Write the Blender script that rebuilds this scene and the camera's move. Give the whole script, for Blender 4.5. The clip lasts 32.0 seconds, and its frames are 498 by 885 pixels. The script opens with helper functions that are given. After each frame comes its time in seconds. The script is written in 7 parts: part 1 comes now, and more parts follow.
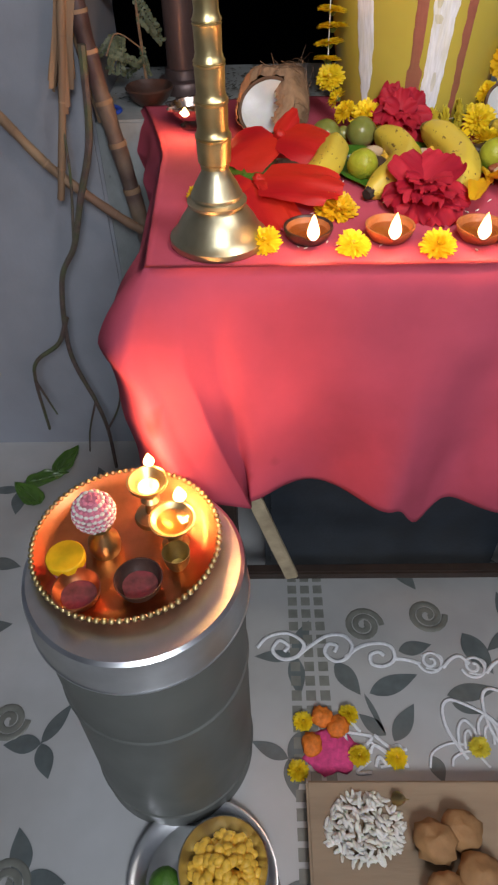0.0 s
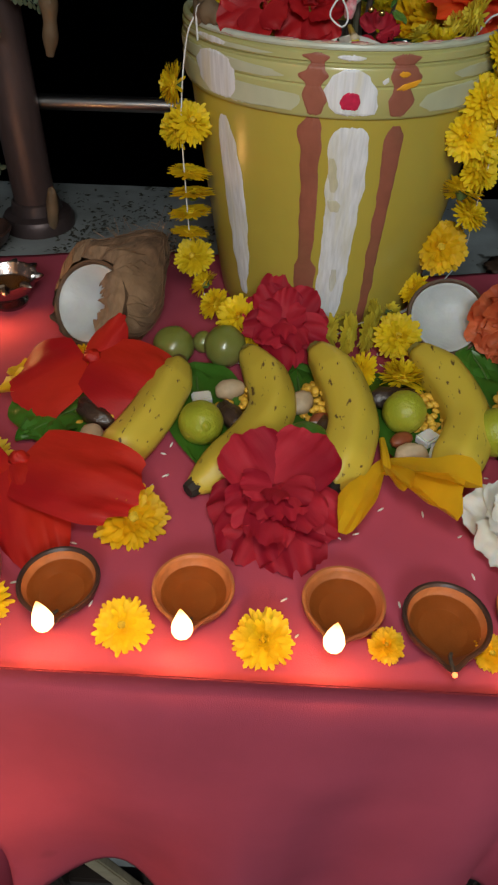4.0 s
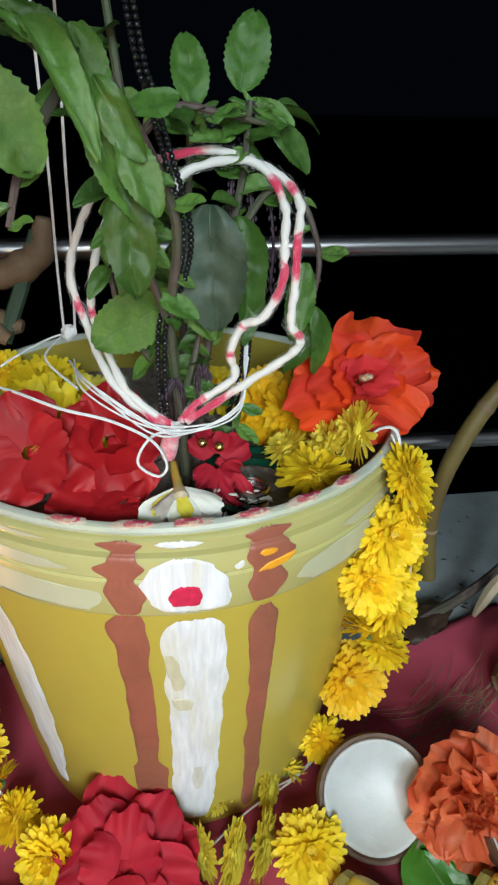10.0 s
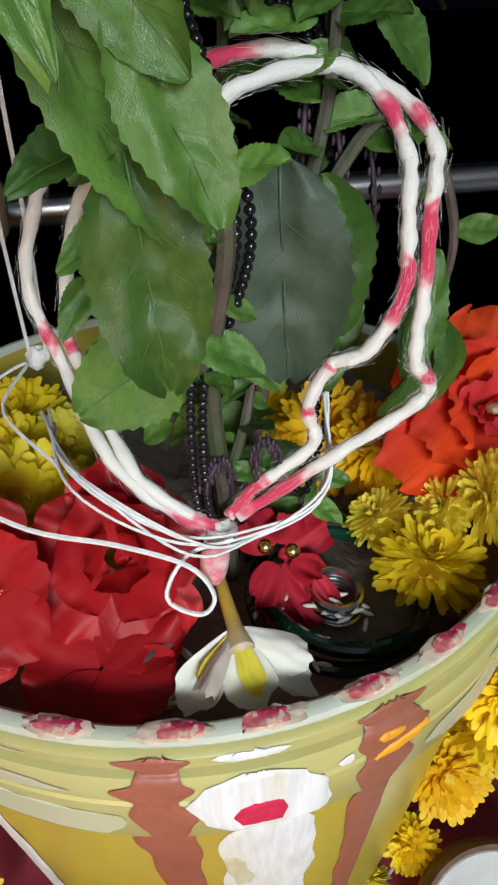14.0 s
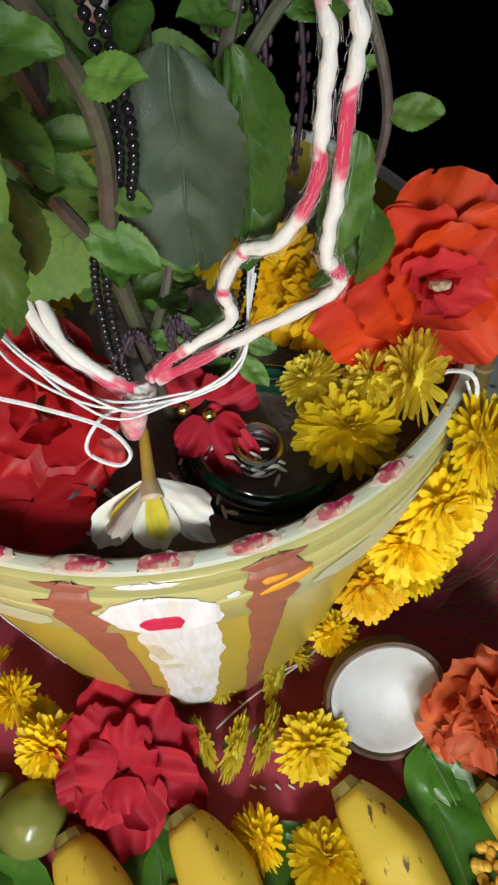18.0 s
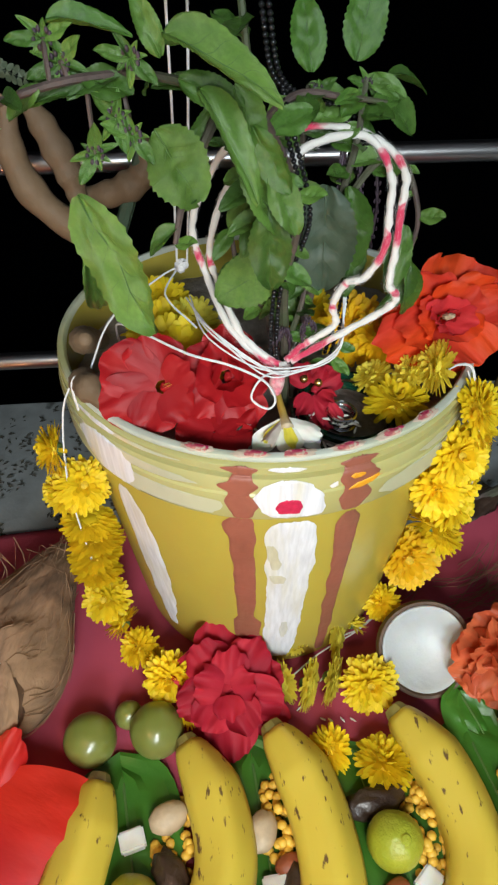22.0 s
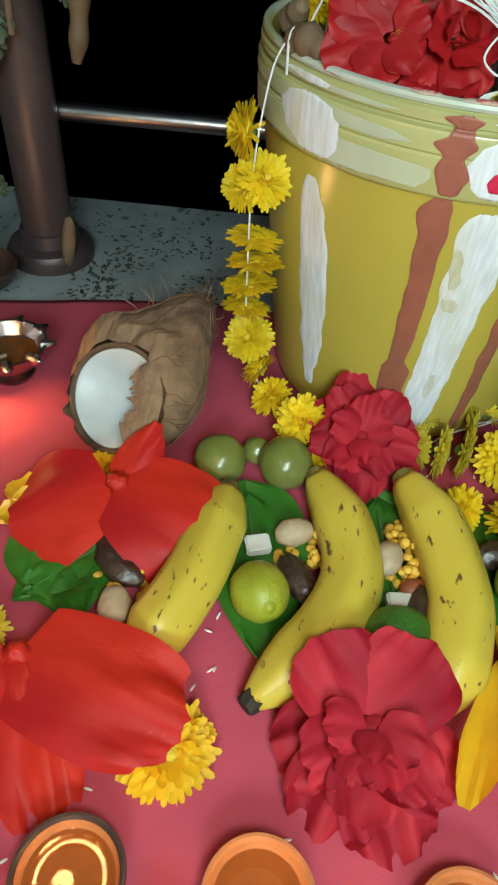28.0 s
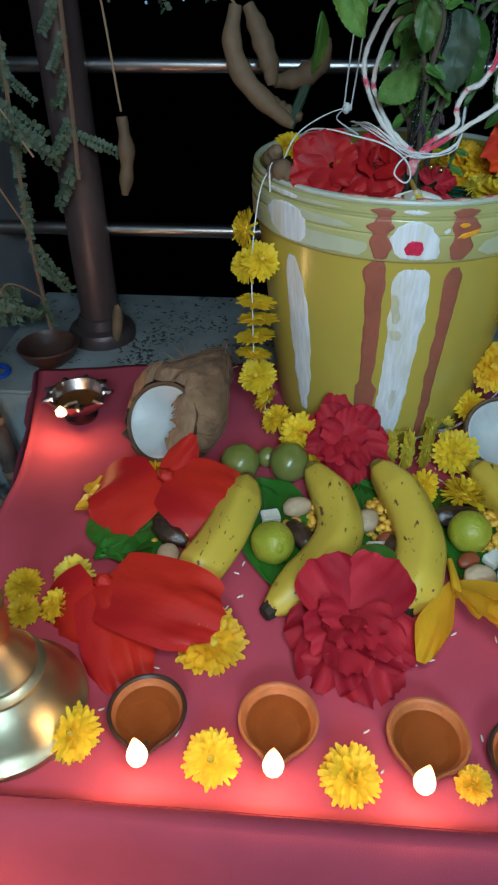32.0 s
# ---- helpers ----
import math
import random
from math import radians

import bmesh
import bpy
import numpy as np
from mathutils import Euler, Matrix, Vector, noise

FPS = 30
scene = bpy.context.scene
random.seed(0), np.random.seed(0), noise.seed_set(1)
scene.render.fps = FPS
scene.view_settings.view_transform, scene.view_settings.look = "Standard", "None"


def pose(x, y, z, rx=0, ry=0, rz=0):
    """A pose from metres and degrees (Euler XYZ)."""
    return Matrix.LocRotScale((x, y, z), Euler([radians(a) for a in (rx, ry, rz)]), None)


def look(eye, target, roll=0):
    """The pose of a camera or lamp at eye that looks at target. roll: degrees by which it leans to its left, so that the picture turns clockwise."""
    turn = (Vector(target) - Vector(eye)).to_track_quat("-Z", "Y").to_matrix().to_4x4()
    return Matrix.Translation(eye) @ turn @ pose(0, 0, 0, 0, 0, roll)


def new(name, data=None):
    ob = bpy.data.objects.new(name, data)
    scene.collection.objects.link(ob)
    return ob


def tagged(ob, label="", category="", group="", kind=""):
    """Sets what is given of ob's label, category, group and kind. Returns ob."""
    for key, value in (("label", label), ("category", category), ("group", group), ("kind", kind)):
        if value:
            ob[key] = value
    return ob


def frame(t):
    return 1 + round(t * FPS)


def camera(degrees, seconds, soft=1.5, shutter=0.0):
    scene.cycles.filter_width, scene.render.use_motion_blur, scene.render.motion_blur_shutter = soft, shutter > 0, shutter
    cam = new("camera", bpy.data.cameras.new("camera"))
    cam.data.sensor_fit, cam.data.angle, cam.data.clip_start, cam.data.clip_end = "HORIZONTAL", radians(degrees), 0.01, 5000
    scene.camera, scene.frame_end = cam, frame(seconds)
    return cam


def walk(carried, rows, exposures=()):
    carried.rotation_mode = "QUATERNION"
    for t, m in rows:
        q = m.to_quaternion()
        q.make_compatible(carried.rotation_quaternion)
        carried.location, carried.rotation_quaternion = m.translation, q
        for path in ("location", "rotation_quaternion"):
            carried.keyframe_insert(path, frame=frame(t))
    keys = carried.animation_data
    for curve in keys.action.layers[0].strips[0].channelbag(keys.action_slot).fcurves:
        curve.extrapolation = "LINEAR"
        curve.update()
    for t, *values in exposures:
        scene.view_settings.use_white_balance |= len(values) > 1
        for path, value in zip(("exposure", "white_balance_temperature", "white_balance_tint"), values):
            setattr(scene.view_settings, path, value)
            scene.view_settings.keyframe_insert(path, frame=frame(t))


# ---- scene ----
cam = camera(41.6, 32.0, soft=2.3)
PATH = [
    (0, (0.097, 0.061, 1.162), (0.056, 1.494, -0.233), -1.8),
    (0.5, (0.169, 0.129, 1.185), (0.117, 1.523, -0.248), -0.8),
    (1, (0.211, 0.214, 1.198), (0.193, 1.612, -0.231), -0.6),
    (1.5, (0.231, 0.295, 1.215), (0.168, 1.719, -0.188), -0.8),
    (2, (0.268, 0.354, 1.225), (0.162, 1.805, -0.148), -0.9),
    (2.5, (0.294, 0.4, 1.248), (0.268, 1.876, -0.102), 0.8),
    (4.5, (0.3, 0.582, 1.185), (0.246, 2.05, -0.172), 1.5),
    (5, (0.299, 0.631, 1.198), (0.287, 2.163, -0.088), 1.4),
    (5.5, (0.297, 0.657, 1.218), (0.255, 2.26, 0.023), 0.8),
    (6, (0.309, 0.69, 1.241), (0.345, 2.345, 0.119), 0.4),
    (6.5, (0.309, 0.696, 1.251), (0.32, 2.384, 0.177), 0.0),
    (7, (0.314, 0.694, 1.274), (0.35, 2.447, 0.311), -0.2),
    (7.5, (0.332, 0.761, 1.278), (0.48, 2.506, 0.312), 1.5),
    (8, (0.341, 0.792, 1.28), (0.53, 2.538, 0.322), 1.6),
    (8.5, (0.347, 0.819, 1.269), (0.582, 2.544, 0.286), 1.5),
    (9, (0.354, 0.849, 1.257), (0.641, 2.566, 0.272), 1.9),
    (9.5, (0.357, 0.865, 1.262), (0.638, 2.602, 0.311), 0.7),
    (10, (0.346, 0.875, 1.257), (0.632, 2.62, 0.324), 1.2),
    (10.5, (0.342, 0.879, 1.263), (0.607, 2.651, 0.373), 0.7),
    (11, (0.352, 0.888, 1.247), (0.616, 2.654, 0.345), -0.6),
    (11.5, (0.364, 0.927, 1.242), (0.694, 2.622, 0.234), -0.9),
    (12, (0.365, 0.96, 1.239), (0.711, 2.631, 0.195), -1.4),
    (12.5, (0.357, 0.985, 1.231), (0.688, 2.652, 0.175), -1.4),
    (13, (0.331, 0.996, 1.241), (0.63, 2.671, 0.19), -2.1),
    (13.5, (0.336, 1.008, 1.245), (0.658, 2.677, 0.191), -2.3),
    (15.5, (0.342, 1.081, 1.237), (0.474, 2.303, -0.341), 1.0),
    (16, (0.354, 1.075, 1.227), (0.501, 2.201, -0.419), 2.1),
    (16.5, (0.368, 1.071, 1.235), (0.523, 2.182, -0.421), 2.0),
    (17, (0.377, 1.07, 1.233), (0.503, 2.119, -0.465), 1.7),
    (17.5, (0.387, 1.052, 1.264), (0.548, 2.164, -0.391), 1.5),
    (18, (0.378, 1.034, 1.275), (0.518, 2.229, -0.323), 1.0),
    (18.5, (0.365, 1.021, 1.286), (0.523, 2.31, -0.235), 0.5),
    (19, (0.354, 1.009, 1.301), (0.497, 2.348, -0.177), -0.7),
    (19.5, (0.357, 0.985, 1.314), (0.51, 2.388, -0.102), -0.9),
    (20, (0.351, 0.96, 1.308), (0.508, 2.376, -0.095), -0.5),
    (20.5, (0.334, 0.923, 1.325), (0.473, 2.387, -0.031), 0.3),
    (21, (0.323, 0.899, 1.332), (0.47, 2.368, -0.017), 0.5),
    (21.5, (0.321, 0.877, 1.34), (0.443, 2.36, 0.004), -0.8),
    (22, (0.311, 0.853, 1.338), (0.424, 2.345, 0.011), -0.2),
    (22.5, (0.31, 0.83, 1.348), (0.441, 2.354, 0.059), -0.4),
    (23, (0.304, 0.827, 1.336), (0.422, 2.334, 0.026), -0.9),
    (23.5, (0.311, 0.824, 1.339), (0.464, 2.345, 0.049), -0.1),
    (24, (0.312, 0.817, 1.34), (0.453, 2.353, 0.067), -0.8),
    (24.5, (0.317, 0.807, 1.339), (0.478, 2.341, 0.067), -0.3),
    (26.5, (0.307, 0.72, 1.258), (0.454, 2.26, -0.009), 0.5),
    (27, (0.298, 0.724, 1.231), (0.406, 2.199, -0.115), 1.4),
    (27.5, (0.256, 0.732, 1.212), (0.307, 2.181, -0.166), 4.7),
    (28, (0.229, 0.735, 1.194), (0.199, 2.143, -0.225), 5.1),
    (28.5, (0.206, 0.72, 1.192), (0.069, 2.148, -0.201), 5.4),
    (29, (0.187, 0.706, 1.199), (-0.079, 2.136, -0.173), 4.2),
    (29.5, (0.159, 0.68, 1.219), (-0.174, 2.154, -0.091), 5.7),
    (30, (0.142, 0.647, 1.231), (-0.311, 2.128, -0.033), 1.3),
    (30.5, (0.161, 0.607, 1.232), (-0.249, 2.113, -0.018), -0.6),
    (31, (0.207, 0.569, 1.241), (-0.091, 2.137, 0.035), -1.5),
    (31.5, (0.237, 0.551, 1.246), (0.038, 2.136, 0.042), -1.2),
    (32, (0.253, 0.539, 1.248), (0.127, 2.139, 0.056), -0.2),
]

EXPOSURES = [
    (0.0, 0.17, 6550, 20), (1.0, -0.12, 6300, 25), (2.0, -0.32, 6250, 24), (2.5, -0.35, 6350, 18), (4.5, -0.7, 6500, 8), (5.0, -0.65, 6500, 4),
    (6.0, -0.04, 6000, -9), (8.0, 0.32, 6050, 4), (10.0, 0.38, 5950, 5), (12.0, 0.42, 6100, 9), (13.5, 0.36, 6150, 10), (15.5, 0.5, 6500, 11), (17.0, 0.5, 6600, 12),
    (18.5, 0.38, 6550, 12), (20.0, 0.45, 6400, 8), (24.5, 0.46, 6250, 10), (26.5, -0.05, 6000, 0), (27.0, 0.02, 5800, -4), (28.0, 0.2, 5750, -9),
    (29.0, 0.47, 5850, -8), (29.5, 0.1, 5850, -7), (30.0, -0.38, 5800, -4), (31.0, -0.22, 5050, -7), (32.0, -0.4, 4950, -5)]
TORCH, FILL, FIRE = 7.8, 74.0, 0.33
walk(cam, [(t, look(eye, target, roll)) for t, eye, target, roll in PATH], EXPOSURES)

# ---- light ----
world = bpy.data.worlds.new("night")
scene.world = world
world.use_nodes = True
world.node_tree.nodes["Background"].inputs[0].default_value = (0.35, 0.45, 0.8, 1)
world.node_tree.nodes["Background"].inputs[1].default_value = 0.0022


def lamp(name, kind, place, power, colour, size, target=None):
    data = bpy.data.lights.new(name, kind)
    data.energy, data.color = power, colour
    ob = new(name, data)
    if kind == "AREA":
        data.size = size
        ob.matrix_world = look(place, target)
    else:
        data.shadow_soft_size = size
        ob.location = place
        if kind == "SPOT":
            data.spot_size, data.spot_blend = radians(150), 1.0
            ob.matrix_world = look(place, target)
    return ob


# the torch of the phone, at the middle of its way, and a fill light behind, assumed to be a tube lamp
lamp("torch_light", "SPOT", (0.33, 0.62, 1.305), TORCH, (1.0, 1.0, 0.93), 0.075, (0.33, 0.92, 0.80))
lamp("tube_light", "AREA", (0.5, -1.78, 2.35), FILL, (0.86, 0.96, 1.0), 0.9, (0.2, 0.8, 0.6))
FLAME = (1.0, 0.47, 0.16)


# ---- materials ----
def material(name, colour, rough=0.5, metal=0.0, vary=0.25, scale=30.0, bump=0.0, bump_scale=120.0, second=None, mix=0.0,
             spots=None, spot_scale=40.0, spot_edge=(0.62, 0.7), sss=0.0, random_hue=0.0, coat=0.0, stretch=(1, 1, 1), sheen=0.0, spec=0.5, thin=0.0):
    """A surface with grain at two scales: colour wanders between darker and lighter, with stains of a second colour."""
    m = bpy.data.materials.new(name)
    m.use_nodes = True
    nt = m.node_tree
    b = nt.nodes["Principled BSDF"]
    b.inputs["Roughness"].default_value, b.inputs["Metallic"].default_value = rough, metal
    co = nt.nodes.new("ShaderNodeTexCoord")
    mp = nt.nodes.new("ShaderNodeMapping")
    mp.inputs["Scale"].default_value = stretch
    nt.links.new(co.outputs["Object"], mp.inputs[0])

    def noise_node(s, detail=4.0):
        n = nt.nodes.new("ShaderNodeTexNoise")
        n.inputs["Scale"].default_value, n.inputs["Detail"].default_value = s, detail
        nt.links.new(mp.outputs[0], n.inputs["Vector"])
        return n.outputs["Fac"]

    def ramp(fac, lo, hi, c0, c1):
        r = nt.nodes.new("ShaderNodeValToRGB")
        r.color_ramp.elements[0].position, r.color_ramp.elements[1].position = lo, hi
        r.color_ramp.elements[0].color, r.color_ramp.elements[1].color = (*c0, 1), (*c1, 1)
        nt.links.new(fac, r.inputs[0])
        return r.outputs[0]

    def blend(fac, a, c):
        x = nt.nodes.new("ShaderNodeMix")
        x.data_type = "RGBA"
        nt.links.new(fac, x.inputs[0])
        nt.links.new(a, x.inputs[6]), nt.links.new(c, x.inputs[7])
        return x.outputs[2]

    dark = [c * (1 - vary) for c in colour]
    light = [min(1, c * (1 + vary * 0.7)) for c in colour]
    out = ramp(noise_node(scale), 0.3, 0.7, dark, light)
    if second:
        f = ramp(noise_node(scale * 0.23, 6), 0.5 - mix * 0.2, 0.75 - mix * 0.3, (0, 0, 0), (1, 1, 1))
        s = ramp(noise_node(scale * 1.9), 0.3, 0.7, [c * 0.8 for c in second], second)
        out = blend(f, out, s)
    if spots:
        f = ramp(noise_node(spot_scale, 3), *spot_edge, (0, 0, 0), (1, 1, 1))
        s = ramp(noise_node(spot_scale * 2), 0.3, 0.7, [c * 0.7 for c in spots], spots)
        out = blend(f, out, s)
    if random_hue:
        info = nt.nodes.new("ShaderNodeObjectInfo")
        hs = nt.nodes.new("ShaderNodeHueSaturation")
        mr = nt.nodes.new("ShaderNodeMapRange")
        mr.inputs[3].default_value, mr.inputs[4].default_value = 1 - random_hue, 1 + random_hue
        nt.links.new(info.outputs["Random"], mr.inputs[0])
        nt.links.new(mr.outputs[0], hs.inputs["Value"])
        nt.links.new(out, hs.inputs["Color"])
        out = hs.outputs[0]
    nt.links.new(out, b.inputs["Base Color"])
    if bump:
        bp = nt.nodes.new("ShaderNodeBump")
        bp.inputs["Strength"].default_value, bp.inputs["Distance"].default_value = bump, 0.002
        nt.links.new(noise_node(bump_scale, 5), bp.inputs["Height"])
        nt.links.new(bp.outputs[0], b.inputs["Normal"])
    if sss:
        b.inputs["Subsurface Weight"].default_value = sss
        b.inputs["Subsurface Scale"].default_value = 0.01
        b.inputs["Subsurface Radius"].default_value = (1, 0.5, 0.2)
    b.inputs["Specular IOR Level"].default_value = spec
    if thin:
        back = nt.nodes.new("ShaderNodeBsdfTranslucent")
        both = nt.nodes.new("ShaderNodeMixShader")
        both.inputs[0].default_value = thin
        nt.links.new(out, back.inputs[0])
        nt.links.new(b.outputs[0], both.inputs[1]), nt.links.new(back.outputs[0], both.inputs[2])
        nt.links.new(both.outputs[0], nt.nodes["Material Output"].inputs[0])
    if coat:
        b.inputs["Coat Weight"].default_value = coat
    if sheen:
        b.inputs["Sheen Weight"].default_value = sheen
    return m


def glow(name, colour, strength):
    m = bpy.data.materials.new(name)
    m.use_nodes = True
    b = m.node_tree.nodes["Principled BSDF"]
    b.inputs["Base Color"].default_value = (*colour, 1)
    b.inputs["Emission Color"].default_value = (*colour, 1)
    b.inputs["Emission Strength"].default_value = strength
    return m


CLOTH = material("red_cotton", (0.50, 0.078, 0.120), 0.9, vary=0.16, scale=9, bump=0.25, bump_scale=1400, second=(0.40, 0.062, 0.10), mix=0.3, spots=(0.19, 0.03, 0.045), spot_scale=7, spot_edge=(0.68, 0.76), spec=0.2)
DARKWOOD = material("dark_table_wood", (0.035, 0.022, 0.016), 0.5, vary=0.4, scale=14, stretch=(1, 1, 6), bump=0.3)
PALEWOOD = material("pale_batten", (0.42, 0.34, 0.22), 0.6, vary=0.3, scale=40, bump=0.3)
CAVITYBOX = material("navy_cavity_box", (0.012, 0.018, 0.026), 0.45, vary=0.3, scale=20, bump=0.2)
STONE = material("grey_ledge_stone", (0.30, 0.33, 0.33), 0.65, vary=0.22, scale=18, bump=0.35, bump_scale=160, second=(0.19, 0.21, 0.21), mix=0.5, spots=(0.05, 0.055, 0.05), spot_scale=26, spot_edge=(0.66, 0.72))
PLASTER = material("grey_white_paint", (0.28, 0.30, 0.34), 0.7, vary=0.1, scale=5, bump=0.25, bump_scale=90, second=(0.22, 0.235, 0.265), mix=0.35)
STEEL = material("steel_pipe", (0.40, 0.38, 0.37), 0.28, 1.0, vary=0.2, scale=60, stretch=(0.1, 1, 1), bump=0.05)
POSTSTEEL = material("dull_reddish_post", (0.105, 0.072, 0.07), 0.42, 0.45, vary=0.3, scale=40, bump=0.15, second=(0.075, 0.055, 0.055), mix=0.4, stretch=(1, 1, 0.3))
BUCKET = material("olive_yellow_plastic", (0.45, 0.36, 0.058), 0.24, vary=0.1, scale=6, second=(0.40, 0.31, 0.055), mix=0.4, bump=0.08, bump_scale=60, sss=0.15)
BAND = material("yellow_green_plastic", (0.47, 0.43, 0.13), 0.26, vary=0.1, scale=8, second=(0.46, 0.45, 0.22), mix=0.4, bump=0.05, sss=0.15)
PALEWASH = material("pale_green_wash", (0.48, 0.50, 0.36), 0.34, vary=0.14, scale=26, stretch=(1, 1, 0.5), bump=0.12, bump_scale=120, second=(0.50, 0.49, 0.26), mix=0.25)
RIMGREY = material("chalky_rim", (0.50, 0.54, 0.46), 0.4, vary=0.15, scale=30, second=(0.44, 0.44, 0.2), mix=0.2)
WHITEPAINT = material("white_wash", (0.70, 0.71, 0.74), 0.5, vary=0.16, scale=300, stretch=(1, 1, 0.07), bump=0.25, bump_scale=420, second=(0.66, 0.63, 0.48), mix=0.0)
WORNPAINT = material("thin_worn_wash", (0.64, 0.63, 0.56), 0.5, vary=0.2, scale=160, stretch=(1, 1, 0.2), bump=0.2, bump_scale=300, second=(0.58, 0.54, 0.36), mix=0.3)
BROWNPAINT = material("red_oxide_paint", (0.30, 0.095, 0.06), 0.5, vary=0.15, scale=50, bump=0.35, bump_scale=100, second=(0.27, 0.11, 0.06), mix=0.2)
KUMKUM = material("crimson_powder", (0.55, 0.01, 0.06), 0.8, vary=0.2, scale=200, bump=0.5, bump_scale=500)
DAB = material("smeared_pink_paste", (0.58, 0.025, 0.11), 0.75, vary=0.3, scale=260, bump=0.4, second=(0.70, 0.45, 0.30), mix=0.35, spots=(0.72, 0.55, 0.42), spot_scale=330, spot_edge=(0.56, 0.62))
CREAMPASTE = material("cream_paste", (0.66, 0.54, 0.42), 0.7, vary=0.15, scale=200, bump=0.4)
TURMERIC = material("turmeric_paste", (0.75, 0.33, 0.01), 0.6, vary=0.15, scale=120, bump=0.4)
SOIL = material("damp_soil", (0.24, 0.20, 0.165), 0.8, vary=0.4, scale=120, bump=1.0, bump_scale=160, second=(0.32, 0.275, 0.235), mix=0.5)
MUM = material("yellow_mum_petals", (0.90, 0.68, 0.012), 0.6, vary=0.14, scale=50, random_hue=0.12, sss=0.1, thin=0.35)
MUMPALE = material("lemon_mum_petals", (0.88, 0.76, 0.08), 0.6, vary=0.12, scale=50, random_hue=0.08, sss=0.1, thin=0.35)
MUMDEEP = material("golden_mum_petals", (0.90, 0.57, 0.006), 0.6, vary=0.14, scale=50, random_hue=0.08, sss=0.1, thin=0.3)
MUMHEART = material("mum_heart", (0.60, 0.42, 0.02), 0.7, vary=0.3, scale=300, bump=0.6)
CALYX = material("green_calyx", (0.09, 0.15, 0.04), 0.6, vary=0.3, scale=90)
SCARLET = material("scarlet_petals", (0.66, 0.030, 0.014), 0.50, spec=0.3, vary=0.12, scale=45, stretch=(0.25, 1, 1), bump=0.3, bump_scale=160, second=(0.52, 0.012, 0.016), mix=0.3, random_hue=0.1, sss=0.08, thin=0.3)
REDROSE = material("rosy_red_petals", (0.47, 0.014, 0.018), 0.5, spec=0.3, vary=0.14, scale=60, stretch=(0.2, 1, 1), bump=0.3, bump_scale=170, second=(0.36, 0.008, 0.014), mix=0.3, random_hue=0.1, sss=0.1, thin=0.3)
CRIMSON = material("crimson_petals", (0.50, 0.024, 0.043), 0.6, spec=0.2, vary=0.2, scale=70, stretch=(0.15, 1, 1), bump=0.35, bump_scale=190, second=(0.36, 0.010, 0.028), mix=0.3, random_hue=0.12, sss=0.08, thin=0.25)
ORANGERED = material("orange_red_petals", (0.80, 0.078, 0.014), 0.55, spec=0.25, vary=0.14, scale=60, stretch=(0.15, 1, 1), bump=0.5, bump_scale=160, second=(0.70, 0.055, 0.03), mix=0.3, random_hue=0.08, sss=0.1, thin=0.3)
CORALPINK = material("coral_pink_petals", (0.66, 0.045, 0.05), 0.5, spec=0.25, vary=0.16, scale=60, stretch=(0.15, 1, 1), bump=0.5, bump_scale=160, random_hue=0.1, sss=0.1, thin=0.3)
CORAL = material("coral_crinkled_petals", (0.74, 0.165, 0.055), 0.55, vary=0.3, scale=90, stretch=(0.2, 1, 1), bump=0.8, bump_scale=220, second=(0.66, 0.11, 0.035), mix=0.3, random_hue=0.14, thin=0.3)
YELLOWPETAL = material("canna_yellow_petals", (0.84, 0.50, 0.016), 0.4, vary=0.12, scale=20, bump=0.2, bump_scale=150, random_hue=0.06, sss=0.1, thin=0.25)
WHITEPETAL = material("cream_white_petals", (0.80, 0.78, 0.70), 0.55, vary=0.12, scale=20, bump=0.3, sss=0.15, second=(0.74, 0.68, 0.56), mix=0.1, thin=0.1)
POLLEN = material("pollen", (0.7, 0.35, 0.03), 0.8, vary=0.3, scale=300)
LEAF = material("tulsi_leaf", (0.062, 0.142, 0.022), 0.28, vary=0.28, scale=22, bump=0.25, bump_scale=130, second=(0.085, 0.18, 0.03), mix=0.3, random_hue=0.3, sss=0.05, thin=0.15)
LEAFBRIGHT = material("young_tulsi_leaf", (0.110, 0.220, 0.036), 0.30, vary=0.2, scale=25, bump=0.25, bump_scale=120, second=(0.14, 0.27, 0.055), mix=0.3, random_hue=0.2, thin=0.2)
DRYPETAL = material("browned_petal", (0.52, 0.44, 0.38), 0.5, vary=0.2, scale=60, bump=0.3, second=(0.66, 0.62, 0.56), mix=0.4)
DRYYELLOW = material("yellow_stalk", (0.50, 0.34, 0.05), 0.5, vary=0.2, scale=70, bump=0.3, second=(0.50, 0.42, 0.32), mix=0.4)
LEAFPALE = material("pale_tulsi_leaf", (0.155, 0.275, 0.050), 0.30, vary=0.16, scale=25, bump=0.45, bump_scale=120, second=(0.12, 0.24, 0.04), mix=0.3, random_hue=0.12, thin=0.2)
LEAFDARK = material("grey_green_leaf", (0.045, 0.075, 0.045), 0.5, vary=0.2, scale=18, bump=0.22, bump_scale=110, second=(0.07, 0.10, 0.065), mix=0.3, thin=0.08)
VEINDARK = material("dull_leaf_vein", (0.055, 0.090, 0.052), 0.5, vary=0.2, scale=60)
VEIN = material("leaf_vein", (0.078, 0.155, 0.034), 0.5, vary=0.2, scale=60)
BETEL = material("betel_leaf", (0.05, 0.165, 0.016), 0.35, vary=0.22, scale=20, bump=0.4, bump_scale=90, second=(0.07, 0.18, 0.02), mix=0.25, random_hue=0.2, thin=0.1)
